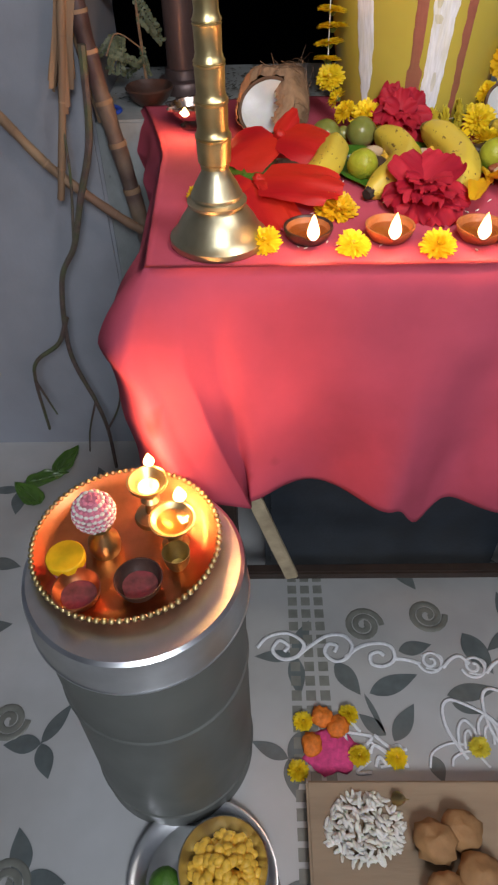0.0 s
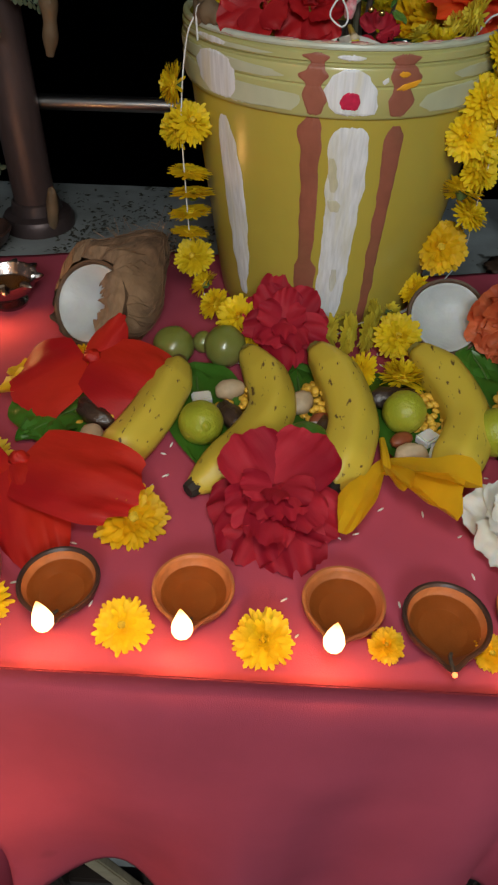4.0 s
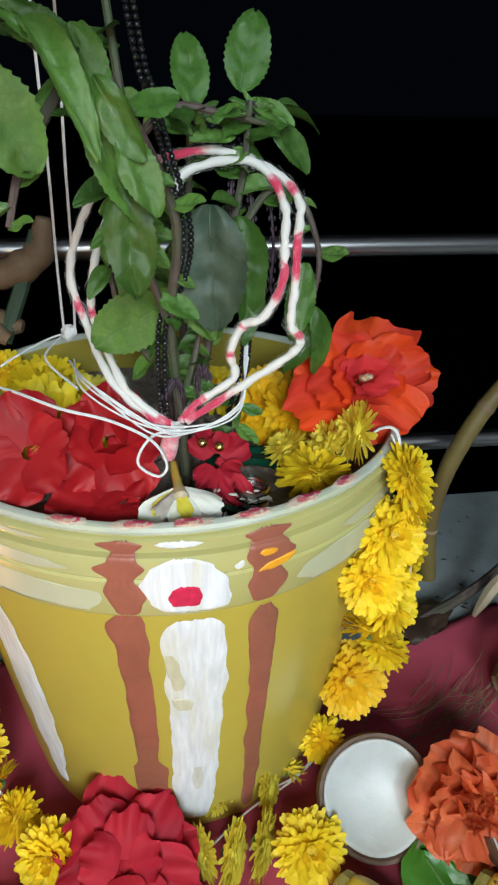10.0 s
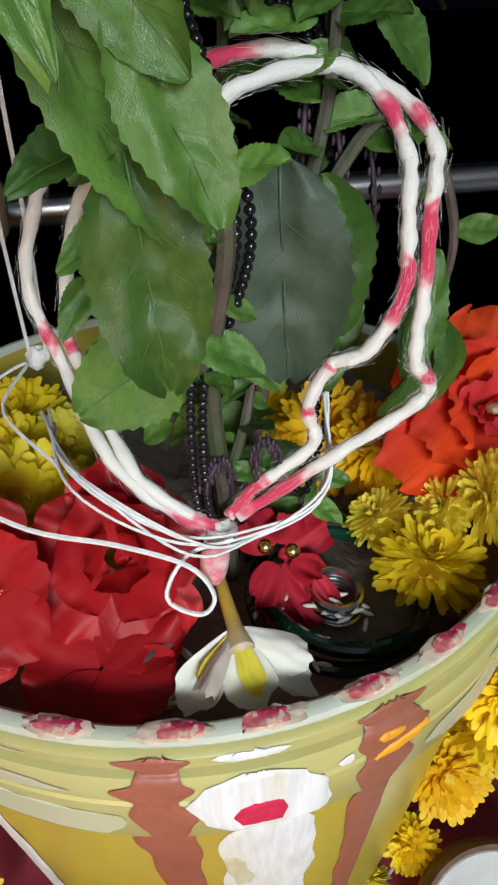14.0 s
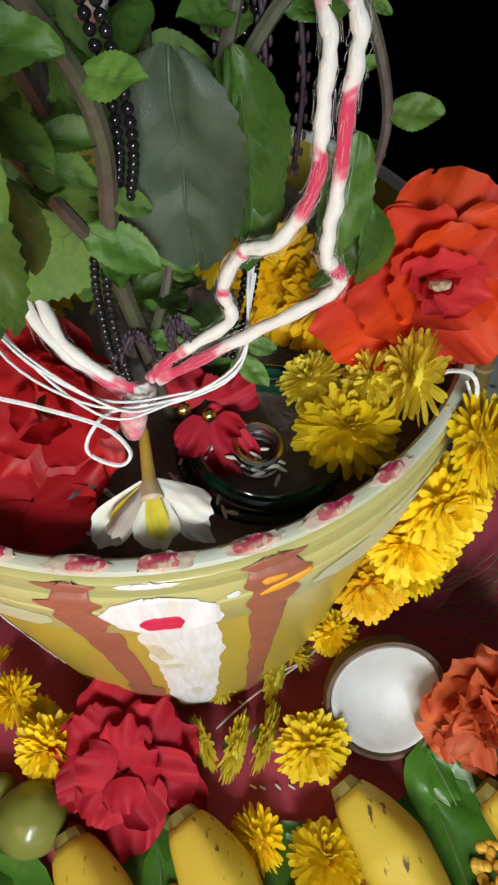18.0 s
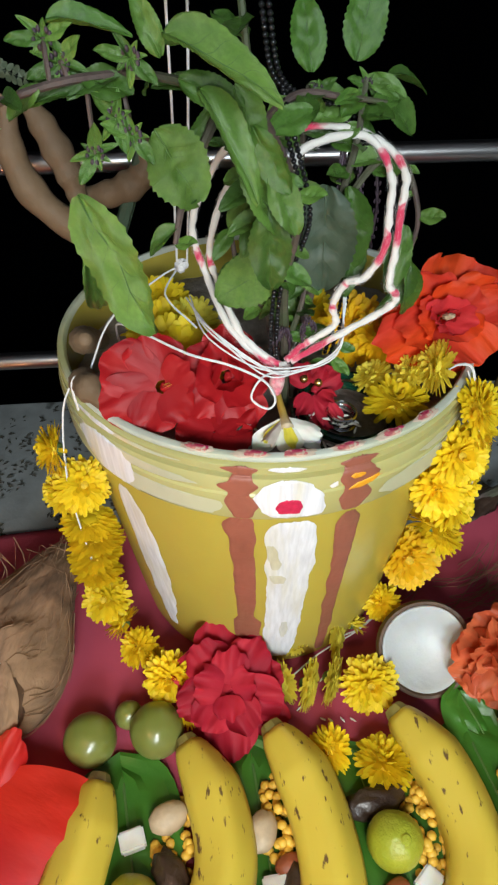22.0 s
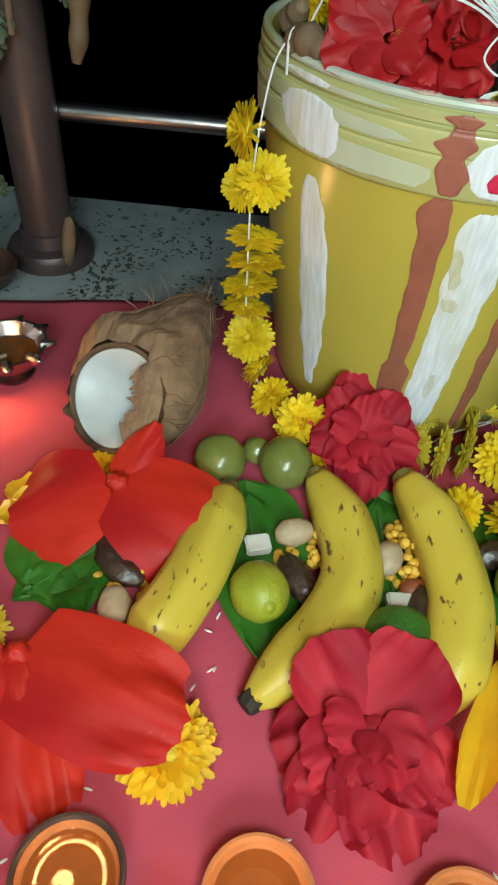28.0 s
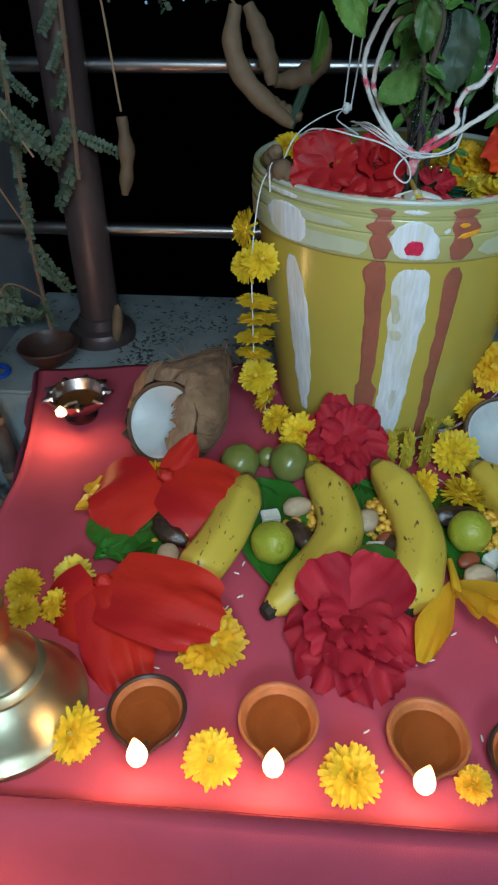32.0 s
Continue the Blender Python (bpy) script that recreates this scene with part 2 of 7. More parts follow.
STEMM = material("purple_brown_stem", (0.085, 0.058, 0.05), 0.65, vary=0.35, scale=90, bump=0.6, bump_scale=200, second=(0.07, 0.09, 0.04), mix=0.3)
SPIKE = material("purple_flower_spike", (0.05, 0.03, 0.045), 0.6, vary=0.4, scale=200)
LITTERM = material("dark_leaf_litter", (0.055, 0.055, 0.042), 0.8, vary=0.4, scale=90, random_hue=0.3)
TAMLEAF = material("dry_tamarind_leaf", (0.07, 0.095, 0.052), 0.6, vary=0.3, scale=60, random_hue=0.2)
POD = material("tamarind_pod", (0.14, 0.088, 0.045), 0.7, vary=0.25, scale=30, bump=0.5, bump_scale=150, second=(0.19, 0.125, 0.07), mix=0.3, random_hue=0.2)
CANE = material("dark_sugarcane", (0.055, 0.03, 0.028), 0.5, vary=0.5, scale=30, bump=0.4, second=(0.20, 0.15, 0.10), mix=0.35)
CANEDRY = material("dry_cane_sheath", (0.30, 0.20, 0.11), 0.75, vary=0.35, scale=26, stretch=(1, 1, 0.15), bump=0.6, second=(0.18, 0.10, 0.06), mix=0.4, random_hue=0.2)
GREENCANE = material("green_brown_stalk", (0.19, 0.14, 0.04), 0.5, vary=0.25, scale=18, second=(0.14, 0.08, 0.03), mix=0.35, bump=0.2)
BANANA = material("ripe_banana_peel", (0.68, 0.50, 0.055), 0.45, vary=0.1, scale=10, bump=0.15, bump_scale=80, second=(0.54, 0.42, 0.045), mix=0.3, spots=(0.13, 0.07, 0.022), spot_scale=190, spot_edge=(0.64, 0.70), random_hue=0.06, sss=0.05, stretch=(1.0, 0.40, 1.0))
BANANATIP = material("black_banana_tip", (0.025, 0.018, 0.012), 0.8, vary=0.4, scale=120, bump=0.6)
BANANASTEM = material("banana_stalk", (0.26, 0.22, 0.05), 0.6, vary=0.3, scale=60, bump=0.4, second=(0.1, 0.06, 0.02), mix=0.3)
AMLA = material("gooseberry_skin", (0.17, 0.20, 0.035), 0.28, vary=0.14, scale=24, second=(0.22, 0.2, 0.06), mix=0.4, sss=0.2, coat=0.2, random_hue=0.08)
LIME = material("lime_skin", (0.33, 0.36, 0.025), 0.35, vary=0.16, scale=22, bump=0.5, bump_scale=330, second=(0.48, 0.42, 0.04), mix=0.35, random_hue=0.08, sss=0.1)
GREENLIME = material("green_lime_skin", (0.06, 0.17, 0.02), 0.35, vary=0.18, scale=22, bump=0.5, bump_scale=330, second=(0.1, 0.2, 0.03), mix=0.3)
DAL = material("yellow_split_dal", (0.74, 0.44, 0.045), 0.55, vary=0.18, scale=200, bump=0.3)
DATE = material("dry_date", (0.05, 0.028, 0.018), 0.4, vary=0.4, scale=70, bump=1.0, bump_scale=130, coat=0.15)
NUT = material("areca_nut", (0.55, 0.42, 0.27), 0.6, vary=0.25, scale=90, bump=0.4, second=(0.4, 0.27, 0.15), mix=0.3, random_hue=0.12)
ALMOND = material("red_brown_nut", (0.28, 0.07, 0.025), 0.5, vary=0.25, scale=90, bump=0.3)
CAMPHOR = material("camphor_cube", (0.78, 0.78, 0.74), 0.4, vary=0.1, scale=60, sss=0.3)
FIBRE = material("coconut_fibre", (0.25, 0.145, 0.082), 0.9, vary=0.55, scale=150, stretch=(1, 0.3, 0.25), bump=1.0, bump_scale=260, second=(0.28, 0.17, 0.09), mix=0.4)
SHELL = material("coconut_shell", (0.10, 0.055, 0.03), 0.6, vary=0.4, scale=80, bump=0.6)
FLESH = material("coconut_flesh", (0.52, 0.54, 0.53), 0.42, vary=0.10, scale=34, bump=0.35, sss=0.2)
BRASS = material("old_brass", (0.66, 0.54, 0.27), 0.36, 1.0, vary=0.25, scale=30, bump=0.15, bump_scale=90, second=(0.42, 0.27, 0.10), mix=0.35)
BRASSDARK = material("tarnished_brass", (0.56, 0.51, 0.34), 0.40, 1.0, vary=0.22, scale=26, bump=0.15, second=(0.5, 0.44, 0.28), mix=0.4)
COPPER = material("copper_tray", (0.72, 0.28, 0.12), 0.32, 1.0, vary=0.2, scale=30, bump=0.2, second=(0.5, 0.2, 0.09), mix=0.3)
SILVER = material("silver_lamp", (0.52, 0.46, 0.44), 0.25, 1.0, vary=0.25, scale=60, bump=0.15, second=(0.25, 0.2, 0.19), mix=0.35)
ALUMIN = material("aluminium_lid", (0.62, 0.64, 0.66), 0.3, 1.0, vary=0.12, scale=20, bump=0.12, bump_scale=40)
DRUMM = material("dull_grey_drum", (0.13, 0.14, 0.128), 0.55, 0.35, vary=0.2, scale=8, bump=0.15, bump_scale=30, second=(0.17, 0.18, 0.165), mix=0.4)
CLAY = material("terracotta", (0.52, 0.165, 0.045), 0.5, vary=0.2, scale=50, bump=0.35, bump_scale=200, second=(0.25, 0.07, 0.025), mix=0.3, random_hue=0.15)
SOOT = material("sooty_clay", (0.050, 0.026, 0.020), 0.40, vary=0.35, scale=40, bump=0.35, second=(0.11, 0.042, 0.022), mix=0.3)
OIL = bpy.data.materials.new("ghee_oil")
OIL.use_nodes = True
nt = OIL.node_tree
clear, amber, body_mix = nt.nodes.new("ShaderNodeBsdfTransparent"), nt.nodes.new("ShaderNodeBsdfDiffuse"), nt.nodes.new("ShaderNodeMixShader")
shine, edge, both = nt.nodes.new("ShaderNodeBsdfGlossy"), nt.nodes.new("ShaderNodeFresnel"), nt.nodes.new("ShaderNodeMixShader")
clear.inputs[0].default_value, amber.inputs[0].default_value, body_mix.inputs[0].default_value = (1.0, 0.80, 0.56, 1), (0.42, 0.17, 0.04, 1), 0.2
shine.inputs["Roughness"].default_value = 0.03
edge.inputs[0].default_value = 1.45
nt.links.new(clear.outputs[0], body_mix.inputs[1]), nt.links.new(amber.outputs[0], body_mix.inputs[2])
nt.links.new(edge.outputs[0], both.inputs[0]), nt.links.new(body_mix.outputs[0], both.inputs[1]), nt.links.new(shine.outputs[0], both.inputs[2])
nt.links.new(both.outputs[0], nt.nodes["Material Output"].inputs[0])
BURNTWICK = material("charred_wick", (0.10, 0.075, 0.055), 0.9, vary=0.5, scale=200)
RESIDUE = material("damp_red_powder", (0.20, 0.045, 0.045), 0.6, vary=0.4, scale=90, bump=0.5, second=(0.34, 0.02, 0.05), mix=0.3)
WICK = material("cotton_wick", (0.45, 0.38, 0.28), 0.9, vary=0.3, scale=200, second=(0.03, 0.02, 0.02), mix=0.2)
CHAR = material("charred_wick", (0.012, 0.01, 0.01), 0.9)
THREAD = material("white_cotton_thread", (0.75, 0.75, 0.74), 0.8, vary=0.12, scale=300, bump=0.4, bump_scale=900)
YARN = material("fluffy_white_yarn", (0.74, 0.71, 0.66), 0.95, vary=0.12, scale=500, bump=0.25, bump_scale=1500, sheen=0.3)
YARNPINK = material("pink_stained_yarn", (0.68, 0.20, 0.24), 0.95, vary=0.35, scale=500, bump=0.25, bump_scale=1500, second=(0.76, 0.55, 0.52), mix=0.4)
YARNDYED = material("white_yarn_with_crimson_dye", (0.74, 0.71, 0.66), 0.95, vary=0.12, scale=500, bump=0.25, bump_scale=1500, sheen=0.3)
nt = YARNDYED.node_tree
stain, soak, grain, sum_node = nt.nodes.new("ShaderNodeAttribute"), nt.nodes.new("ShaderNodeValToRGB"), nt.nodes.new("ShaderNodeTexNoise"), nt.nodes.new("ShaderNodeMath")
stain.attribute_name = "dye"
grain.inputs["Scale"].default_value = 900.0
sum_node.operation = "MULTIPLY_ADD"
sum_node.inputs[1].default_value = 0.22
nt.links.new(grain.outputs["Fac"], sum_node.inputs[0])
nt.links.new(stain.outputs["Fac"], sum_node.inputs[2])
nt.links.new(sum_node.outputs[0], soak.inputs[0])
soak.color_ramp.elements[0].position, soak.color_ramp.elements[0].color = 0.42, (0.74, 0.71, 0.66, 1)
soak.color_ramp.elements[1].position, soak.color_ramp.elements[1].color = 0.86, (0.60, 0.04, 0.10, 1)
soak.color_ramp.elements.new(0.55).color = (0.72, 0.46, 0.45, 1)
soak.color_ramp.elements.new(0.68).color = (0.66, 0.15, 0.20, 1)
nt.links.new(soak.outputs[0], nt.nodes["Principled BSDF"].inputs["Base Color"])
BEAD = material("black_glass_bead", (0.008, 0.008, 0.009), 0.12)
GREENGLASS = material("dark_green_bangle", (0.004, 0.035, 0.018), 0.08, coat=0.6)
RINGSILVER = material("silver_toe_ring", (0.75, 0.74, 0.72), 0.2, 1.0, vary=0.1)
GOLD = material("gold_bead", (0.9, 0.6, 0.2), 0.2, 1.0)
RICE = material("rice_grain", (0.78, 0.75, 0.66), 0.5, vary=0.08)
BLUEPLASTIC = material("blue_plastic", (0.02, 0.06, 0.35), 0.4)
TILE = material("grey_floor_tile", (0.46, 0.47, 0.47), 0.38, vary=0.12, scale=5, bump=0.12, bump_scale=40, second=(0.32, 0.31, 0.28), mix=0.45)
TILEDARK = material("printed_dark_leaf", (0.10, 0.12, 0.12), 0.4, vary=0.2, scale=40, second=(0.13, 0.14, 0.13), mix=0.3)
TILEMID = material("printed_mid_grey", (0.17, 0.175, 0.15), 0.4, vary=0.2, scale=40)
KOLAM = material("white_rice_powder", (0.72, 0.74, 0.76), 0.95, vary=0.12, scale=200, bump=0.7, bump_scale=600)
PLANK = material("worn_plank", (0.30, 0.22, 0.14), 0.6, vary=0.25, scale=20, stretch=(0.15, 1, 1), bump=0.4)
NIGHT = material("dark_ground", (0.02, 0.022, 0.028), 0.9, vary=0.3, scale=0.3)
PINKPOWDER = material("pink_rangoli", (0.62, 0.06, 0.20), 0.9, vary=0.25, scale=120, bump=0.5)
ORANGEPOWDER = material("orange_marigold", (0.72, 0.18, 0.015), 0.7, vary=0.25, scale=120, bump=0.5)
STRIPEBALL = material("pink_white_ball", (0.64, 0.20, 0.27), 0.7, vary=0.4, scale=60)
BROWNFRUIT = material("brown_sweet", (0.34, 0.18, 0.07), 0.75, vary=0.25, scale=40, bump=0.3)
FLAMEGLOW = glow("flame_glow", (1.0, 0.62, 0.25), 7.0)
nt = FLAMEGLOW.node_tree
gradient, height, split = nt.nodes.new("ShaderNodeValToRGB"), nt.nodes.new("ShaderNodeTexCoord"), nt.nodes.new("ShaderNodeSeparateXYZ")
nt.links.new(height.outputs["Generated"], split.inputs[0])
nt.links.new(split.outputs[2], gradient.inputs[0])
gradient.color_ramp.elements[0].color, gradient.color_ramp.elements[0].position = (0.02, 0.03, 0.12, 1), 0.02
gradient.color_ramp.elements[1].color, gradient.color_ramp.elements[1].position = (0.5, 0.16, 0.03, 1), 1.0
gradient.color_ramp.elements.new(0.25).color = (1.0, 0.62, 0.28, 1)
gradient.color_ramp.elements.new(0.75).color = (1.0, 0.60, 0.25, 1)
nt.links.new(gradient.outputs[0], nt.nodes["Principled BSDF"].inputs["Emission Color"])
ADDEDTUBEGLOW = glow("added_tube_glow", (0.86, 0.96, 1.0), 12.0)
EMBER = glow("ember_glow", (1.0, 0.25, 0.08), 3.0)
LIGHTDOT = glow("far_window_glow", (0.6, 0.75, 1.0), 0.5)
REDDOT = glow("far_red_lamp", (1.0, 0.05, 0.05), 1.0)


# ---- mesh helpers ----
class Shape:
    """Collects vertices and faces, then becomes one mesh."""

    def __init__(self):
        self.v, self.f = [], []

    def add(self, verts, faces, m=None):
        n = len(self.v)
        self.v += [tuple(m @ Vector(p)) if m else tuple(p) for p in verts]
        self.f += [tuple(i + n for i in f) for f in faces]
        return self

    def join(self, other, m=None):
        return self.add(other.v, other.f, m)

    def mesh(self, name, smooth=True, sharp=None):
        me = bpy.data.meshes.new(name)
        me.from_pydata(self.v, [], self.f)
        me.validate()
        if smooth:
            me.polygons.foreach_set("use_smooth", [True] * len(me.polygons))
            if sharp:
                me.set_sharp_from_angle(angle=radians(sharp))
        me.update()
        return me


def grid(fn, nu, nv, wrap_u=False, wrap_v=False):
    """A sheet of quads through fn(u, v), u and v from 0 to 1."""
    s = Shape()
    cu, cv = nu + (0 if wrap_u else 1), nv + (0 if wrap_v else 1)
    for i in range(cu):
        for j in range(cv):
            s.v.append(tuple(fn(i / nu, j / nv)))
    for i in range(nu):
        for j in range(nv):
            a, b = i % cu, (i + 1) % cu
            c, d = j % cv, (j + 1) % cv
            s.f.append((a * cv + c, b * cv + c, b * cv + d, a * cv + d))
    return s


def lathe(profile, seg=40, wobble=0.0):
    """A turned form from (radius, height) pairs."""
    n = len(profile) - 1

    def at(u, v):
        k = min(int(round(v * n)), n)
        r, z = profile[k]
        a = 2 * math.pi * u
        w = 1 + wobble * math.sin(3 * a + z * 40)
        return (r * w * math.cos(a), r * w * math.sin(a), z)
    return grid(at, seg, n, wrap_u=True)


def spline(points, n):
    """n + 1 points on a smooth curve through the given ones."""
    p = [Vector(q) for q in points]
    p = [p[0] * 2 - p[1]] + p + [p[-1] * 2 - p[-2]]
    out = []
    for i in range(n + 1):
        x = i / n * (len(p) - 3)
        k = min(int(x), len(p) - 4)
        t = x - k
        a, b, c, d = p[k:k + 4]
        out.append(0.5 * ((2 * b) + (c - a) * t + (2 * a - 5 * b + 4 * c - d) * t * t + (3 * b - a - 3 * c + d) * t ** 3))
    return out


def tube(points, radius, sides=8, n=None, smooth=True, twist=0.0, cap=True):
    """A round bar along a curve; radius is a number or a function of 0 to 1."""
    pts = spline(points, n or 6 * len(points)) if smooth else [Vector(p) for p in points]
    rad = radius if callable(radius) else (lambda u: radius)
    s = Shape()
    side = None
    m = len(pts) - 1
    for i, p in enumerate(pts):
        d = (pts[min(i + 1, m)] - pts[max(i - 1, 0)]).normalized()
        if side is None:
            side = d.orthogonal().normalized()
        side = (side - d * side.dot(d)).normalized()
        other = d.cross(side)
        r = rad(i / m)
        for k in range(sides):
            a = 2 * math.pi * k / sides + twist * i / m
            s.v.append(tuple(p + (side * math.cos(a) + other * math.sin(a)) * r))
    for i in range(m):
        for k in range(sides):
            k2 = (k + 1) % sides
            s.f.append((i * sides + k, i * sides + k2, (i + 1) * sides + k2, (i + 1) * sides + k))
    if cap:
        s.f.append(tuple(reversed(range(sides))))
        s.f.append(tuple(range(m * sides, (m + 1) * sides)))
    return s


def box(x0, y0, z0, x1, y1, z1, bevel=0.004):
    bm = bmesh.new()
    bmesh.ops.create_cube(bm, size=1, matrix=Matrix.Translation(((x0 + x1) / 2, (y0 + y1) / 2, (z0 + z1) / 2)) @ Matrix.Diagonal((x1 - x0, y1 - y0, z1 - z0, 1)))
    if bevel:
        bmesh.ops.bevel(bm, geom=bm.edges[:], offset=bevel, segments=2, affect="EDGES")
    s = Shape()
    s.add([v.co for v in bm.verts], [[v.index for v in f.verts] for f in bm.faces])
    bm.free()
    return s


def ball(rx, ry, rz, seg=24, rings=14, lumps=0.0, seed=0.0):
    def at(u, v):
        a, b = 2 * math.pi * u, math.pi * v
        d = Vector((math.sin(b) * math.cos(a), math.sin(b) * math.sin(a), math.cos(b)))
        k = 1 + lumps * noise.noise(d * 2.2 + Vector((seed, seed, seed))) if lumps else 1
        return (d.x * rx * k, d.y * ry * k, d.z * rz * k)
    return grid(at, seg, rings, wrap_u=True)


def facing(place, axis, spin=0.0, scale=1.0):
    """A pose whose z axis points along axis."""
    z = Vector(axis).normalized()
    x = Vector((1, 0, 0)) - z * z.x if abs(z.x) < 0.95 else Vector((0, 1, 0)) - z * z.y
    x.normalize()
    y = z.cross(x)
    q = Matrix(((x.x, y.x, z.x, 0), (x.y, y.y, z.y, 0), (x.z, y.z, z.z, 0), (0, 0, 0, 1)))
    return Matrix.Translation(place) @ q @ Matrix.Rotation(radians(spin), 4, "Z") @ Matrix.Scale(scale, 4)


def thing(name, label, category, group="", m=None):
    ob = new(name)
    ob.empty_display_size = 0.02
    if m is not None:
        ob.matrix_basis = m
    return tagged(ob, label, category, group)


def part(name, shape, mat, parent, label="", m=None, smooth=True, sharp=35):
    """Links a shape or mesh as one mesh object under a thing or a part."""
    me = shape if isinstance(shape, bpy.types.Mesh) else shape.mesh(name, smooth, sharp)
    if mat and not me.materials:
        me.materials.append(mat)
    ob = new(name, me)
    ob.parent = parent
    if m is not None:
        ob.matrix_basis = m
    if label:
        ob["label"] = label
    return ob


def solid(name, shape, mat, label, category, kind="", group="", m=None, smooth=True, sharp=35):
    """A thing that is one mesh."""
    me = shape if isinstance(shape, bpy.types.Mesh) else shape.mesh(name, smooth, sharp)
    if not me.materials:
        me.materials.append(mat)
    ob = new(name, me)
    if m is not None:
        ob.matrix_basis = m
    return tagged(ob, label, category, group, kind)


TOP = 0.780
rnd = random.Random(7)
# ---- setting ----
def structure(name, shape, mat, label, category, smooth=False):
    return solid(name, shape, mat, label, category, kind="structure", smooth=smooth)


ground = structure("ground", grid(lambda u, v: (-400 + 800 * u, -400 + 800 * v, -7.0), 8, 8), NIGHT, "dark ground far below the balcony at night", "ground")
floor = structure("floor", box(-2.6, -1.9, -0.12, 2.6, 1.27, 0.0, 0.0), TILE, "grey patterned floor tiles of the balcony", "floor")
parapet = structure("wall_parapet", box(-0.19, 1.27, -0.12, 2.6, 1.60, 0.772, 0.004), STONE, "low grey parapet wall with a stained stone ledge", "wall", True)
wall_left = structure("wall_left", box(-2.6, 1.265, -0.12, -0.19, 1.60, 2.8, 0.006), PLASTER, "grey-white painted wall beside the parapet", "wall", True)
wall_side = structure("wall_side", box(-2.75, -1.9, -0.12, -2.6, 1.6, 2.8, 0.0), PLASTER, "plain painted side wall of the balcony", "wall")
wall_right = structure("wall_right", box(2.6, -1.9, -0.12, 2.75, 1.6, 2.8, 0.0), PLASTER, "plain painted far side wall of the balcony", "wall")
ceiling = structure("ceiling", box(-2.75, -2.05, 2.8, 2.75, 1.6, 2.92, 0.0), PLASTER, "plain pale ceiling slab over the balcony", "ceiling")
# unseen lamp, added as the assumed source of the fill light
added_fixture = thing("added_tube_lamp", "unseen white tube lamp added on the house wall", "lamp")
part("batten", box(-0.10, -1.898, 2.33, 1.10, -1.868, 2.385, 0.004), PLASTER, added_fixture)
part("tube", tube([(-0.06, -1.845, 2.35), (1.06, -1.845, 2.35)], 0.013, 12, 2, False), ADDEDTUBEGLOW, added_fixture, "glowing glass tube of the added lamp")
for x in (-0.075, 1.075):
    part("holder", box(x - 0.015, -1.868, 2.33, x + 0.015, -1.828, 2.37, 0.003), PLASTER, added_fixture)
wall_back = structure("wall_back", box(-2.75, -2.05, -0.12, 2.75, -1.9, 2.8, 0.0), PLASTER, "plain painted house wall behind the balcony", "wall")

# railing on the parapet
railing = thing("railing", "steel pipe railing on the stone parapet", "railing")


def rail_post(x):
    p = part("post", tube([(x, 1.44, 0.775), (x, 1.44, 1.62)], 0.029, 20, 4, False), POSTSTEEL, railing, "dull reddish steel post")
    part("flange", lathe([(0.0, 0.772), (0.050, 0.772), (0.051, 0.785), (0.047, 0.792), (0.036, 0.796), (0.033, 0.81), (0.030, 0.812)], 32), POSTSTEEL, p, m=Matrix.Translation((x, 1.44, 0)))


for x in (-0.045, 1.25):
    rail_post(x)
for z in (0.933, 1.139, 1.345, 1.55):
    part("rail", tube([(-0.19, 1.462, z), (2.6, 1.462, z)], 0.0095 if z < 1.5 else 0.02, 14, 3, False), STEEL, railing)

# far lamps beyond the railing
for k, (x, y, z) in enumerate([(-12.2, 60, -1.6), (-9.3, 60, -1.4), (-1.5, 60, 1.2), (1.3, 60, 1.3), (4.2, 60, 1.0)]):
    street_lamp = thing("street_lamp", "tiny far lamp glowing on a dark pole", "lamp", "far lamps", Matrix.Translation((x, y, -7.0)))
    part("bulb", ball(0.11, 0.11, 0.11, 10, 6), REDDOT if k == 3 else LIGHTDOT, street_lamp, m=Matrix.Translation((0, 0, z + 7.0)))
    part("pole", tube([(0, 0.1, 0), (0, 0.1, z + 6.95)], 0.04, 6, 2, False), NIGHT, street_lamp)

# ---- table, cloth and the space below ----
table = thing("table", "dark wooden table under a red cloth", "table")
part("tabletop", box(-0.035, 0.752, 0.745, 0.69, 1.262, 0.776), DARKWOOD, table)
for x, y in ((0.03, 0.79), (0.605, 0.79), (0.03, 1.22), (0.605, 1.22)):
    part("leg", box(x - 0.022, y - 0.022, 0, x + 0.022, y + 0.022, 0.745), DARKWOOD, table)
part("rail", box(0.05, 0.778, 0.095, 0.585, 0.80, 0.118), DARKWOOD, table, "dark lower cross rail")
part("rail", box(0.05, 1.21, 0.095, 0.585, 1.232, 0.118), DARKWOOD, table)
part("apron", box(0.05, 0.775, 0.68, 0.585, 0.795, 0.745), DARKWOOD, table)
part("brace", box(-0.012, -0.006, 0, 0.012, 0.006, 0.30, 0.002), PALEWOOD, table, "pale wooden batten", m=facing((0.150, 0.772, 0.116), (-0.30, 0.0, 1.0)))
# dark box added to stand for the dark hollow below the tabletop
trunk = thing("cavity_box", "dark navy box added to fill the dark space under the table", "trunk")
part("body", box(0.10, 0.86, 0.0, 0.57, 1.18, 0.34, 0.012), CAVITYBOX, trunk)
part("lid", box(0.092, 0.852, 0.341, 0.578, 1.188, 0.40, 0.014), CAVITYBOX, trunk)


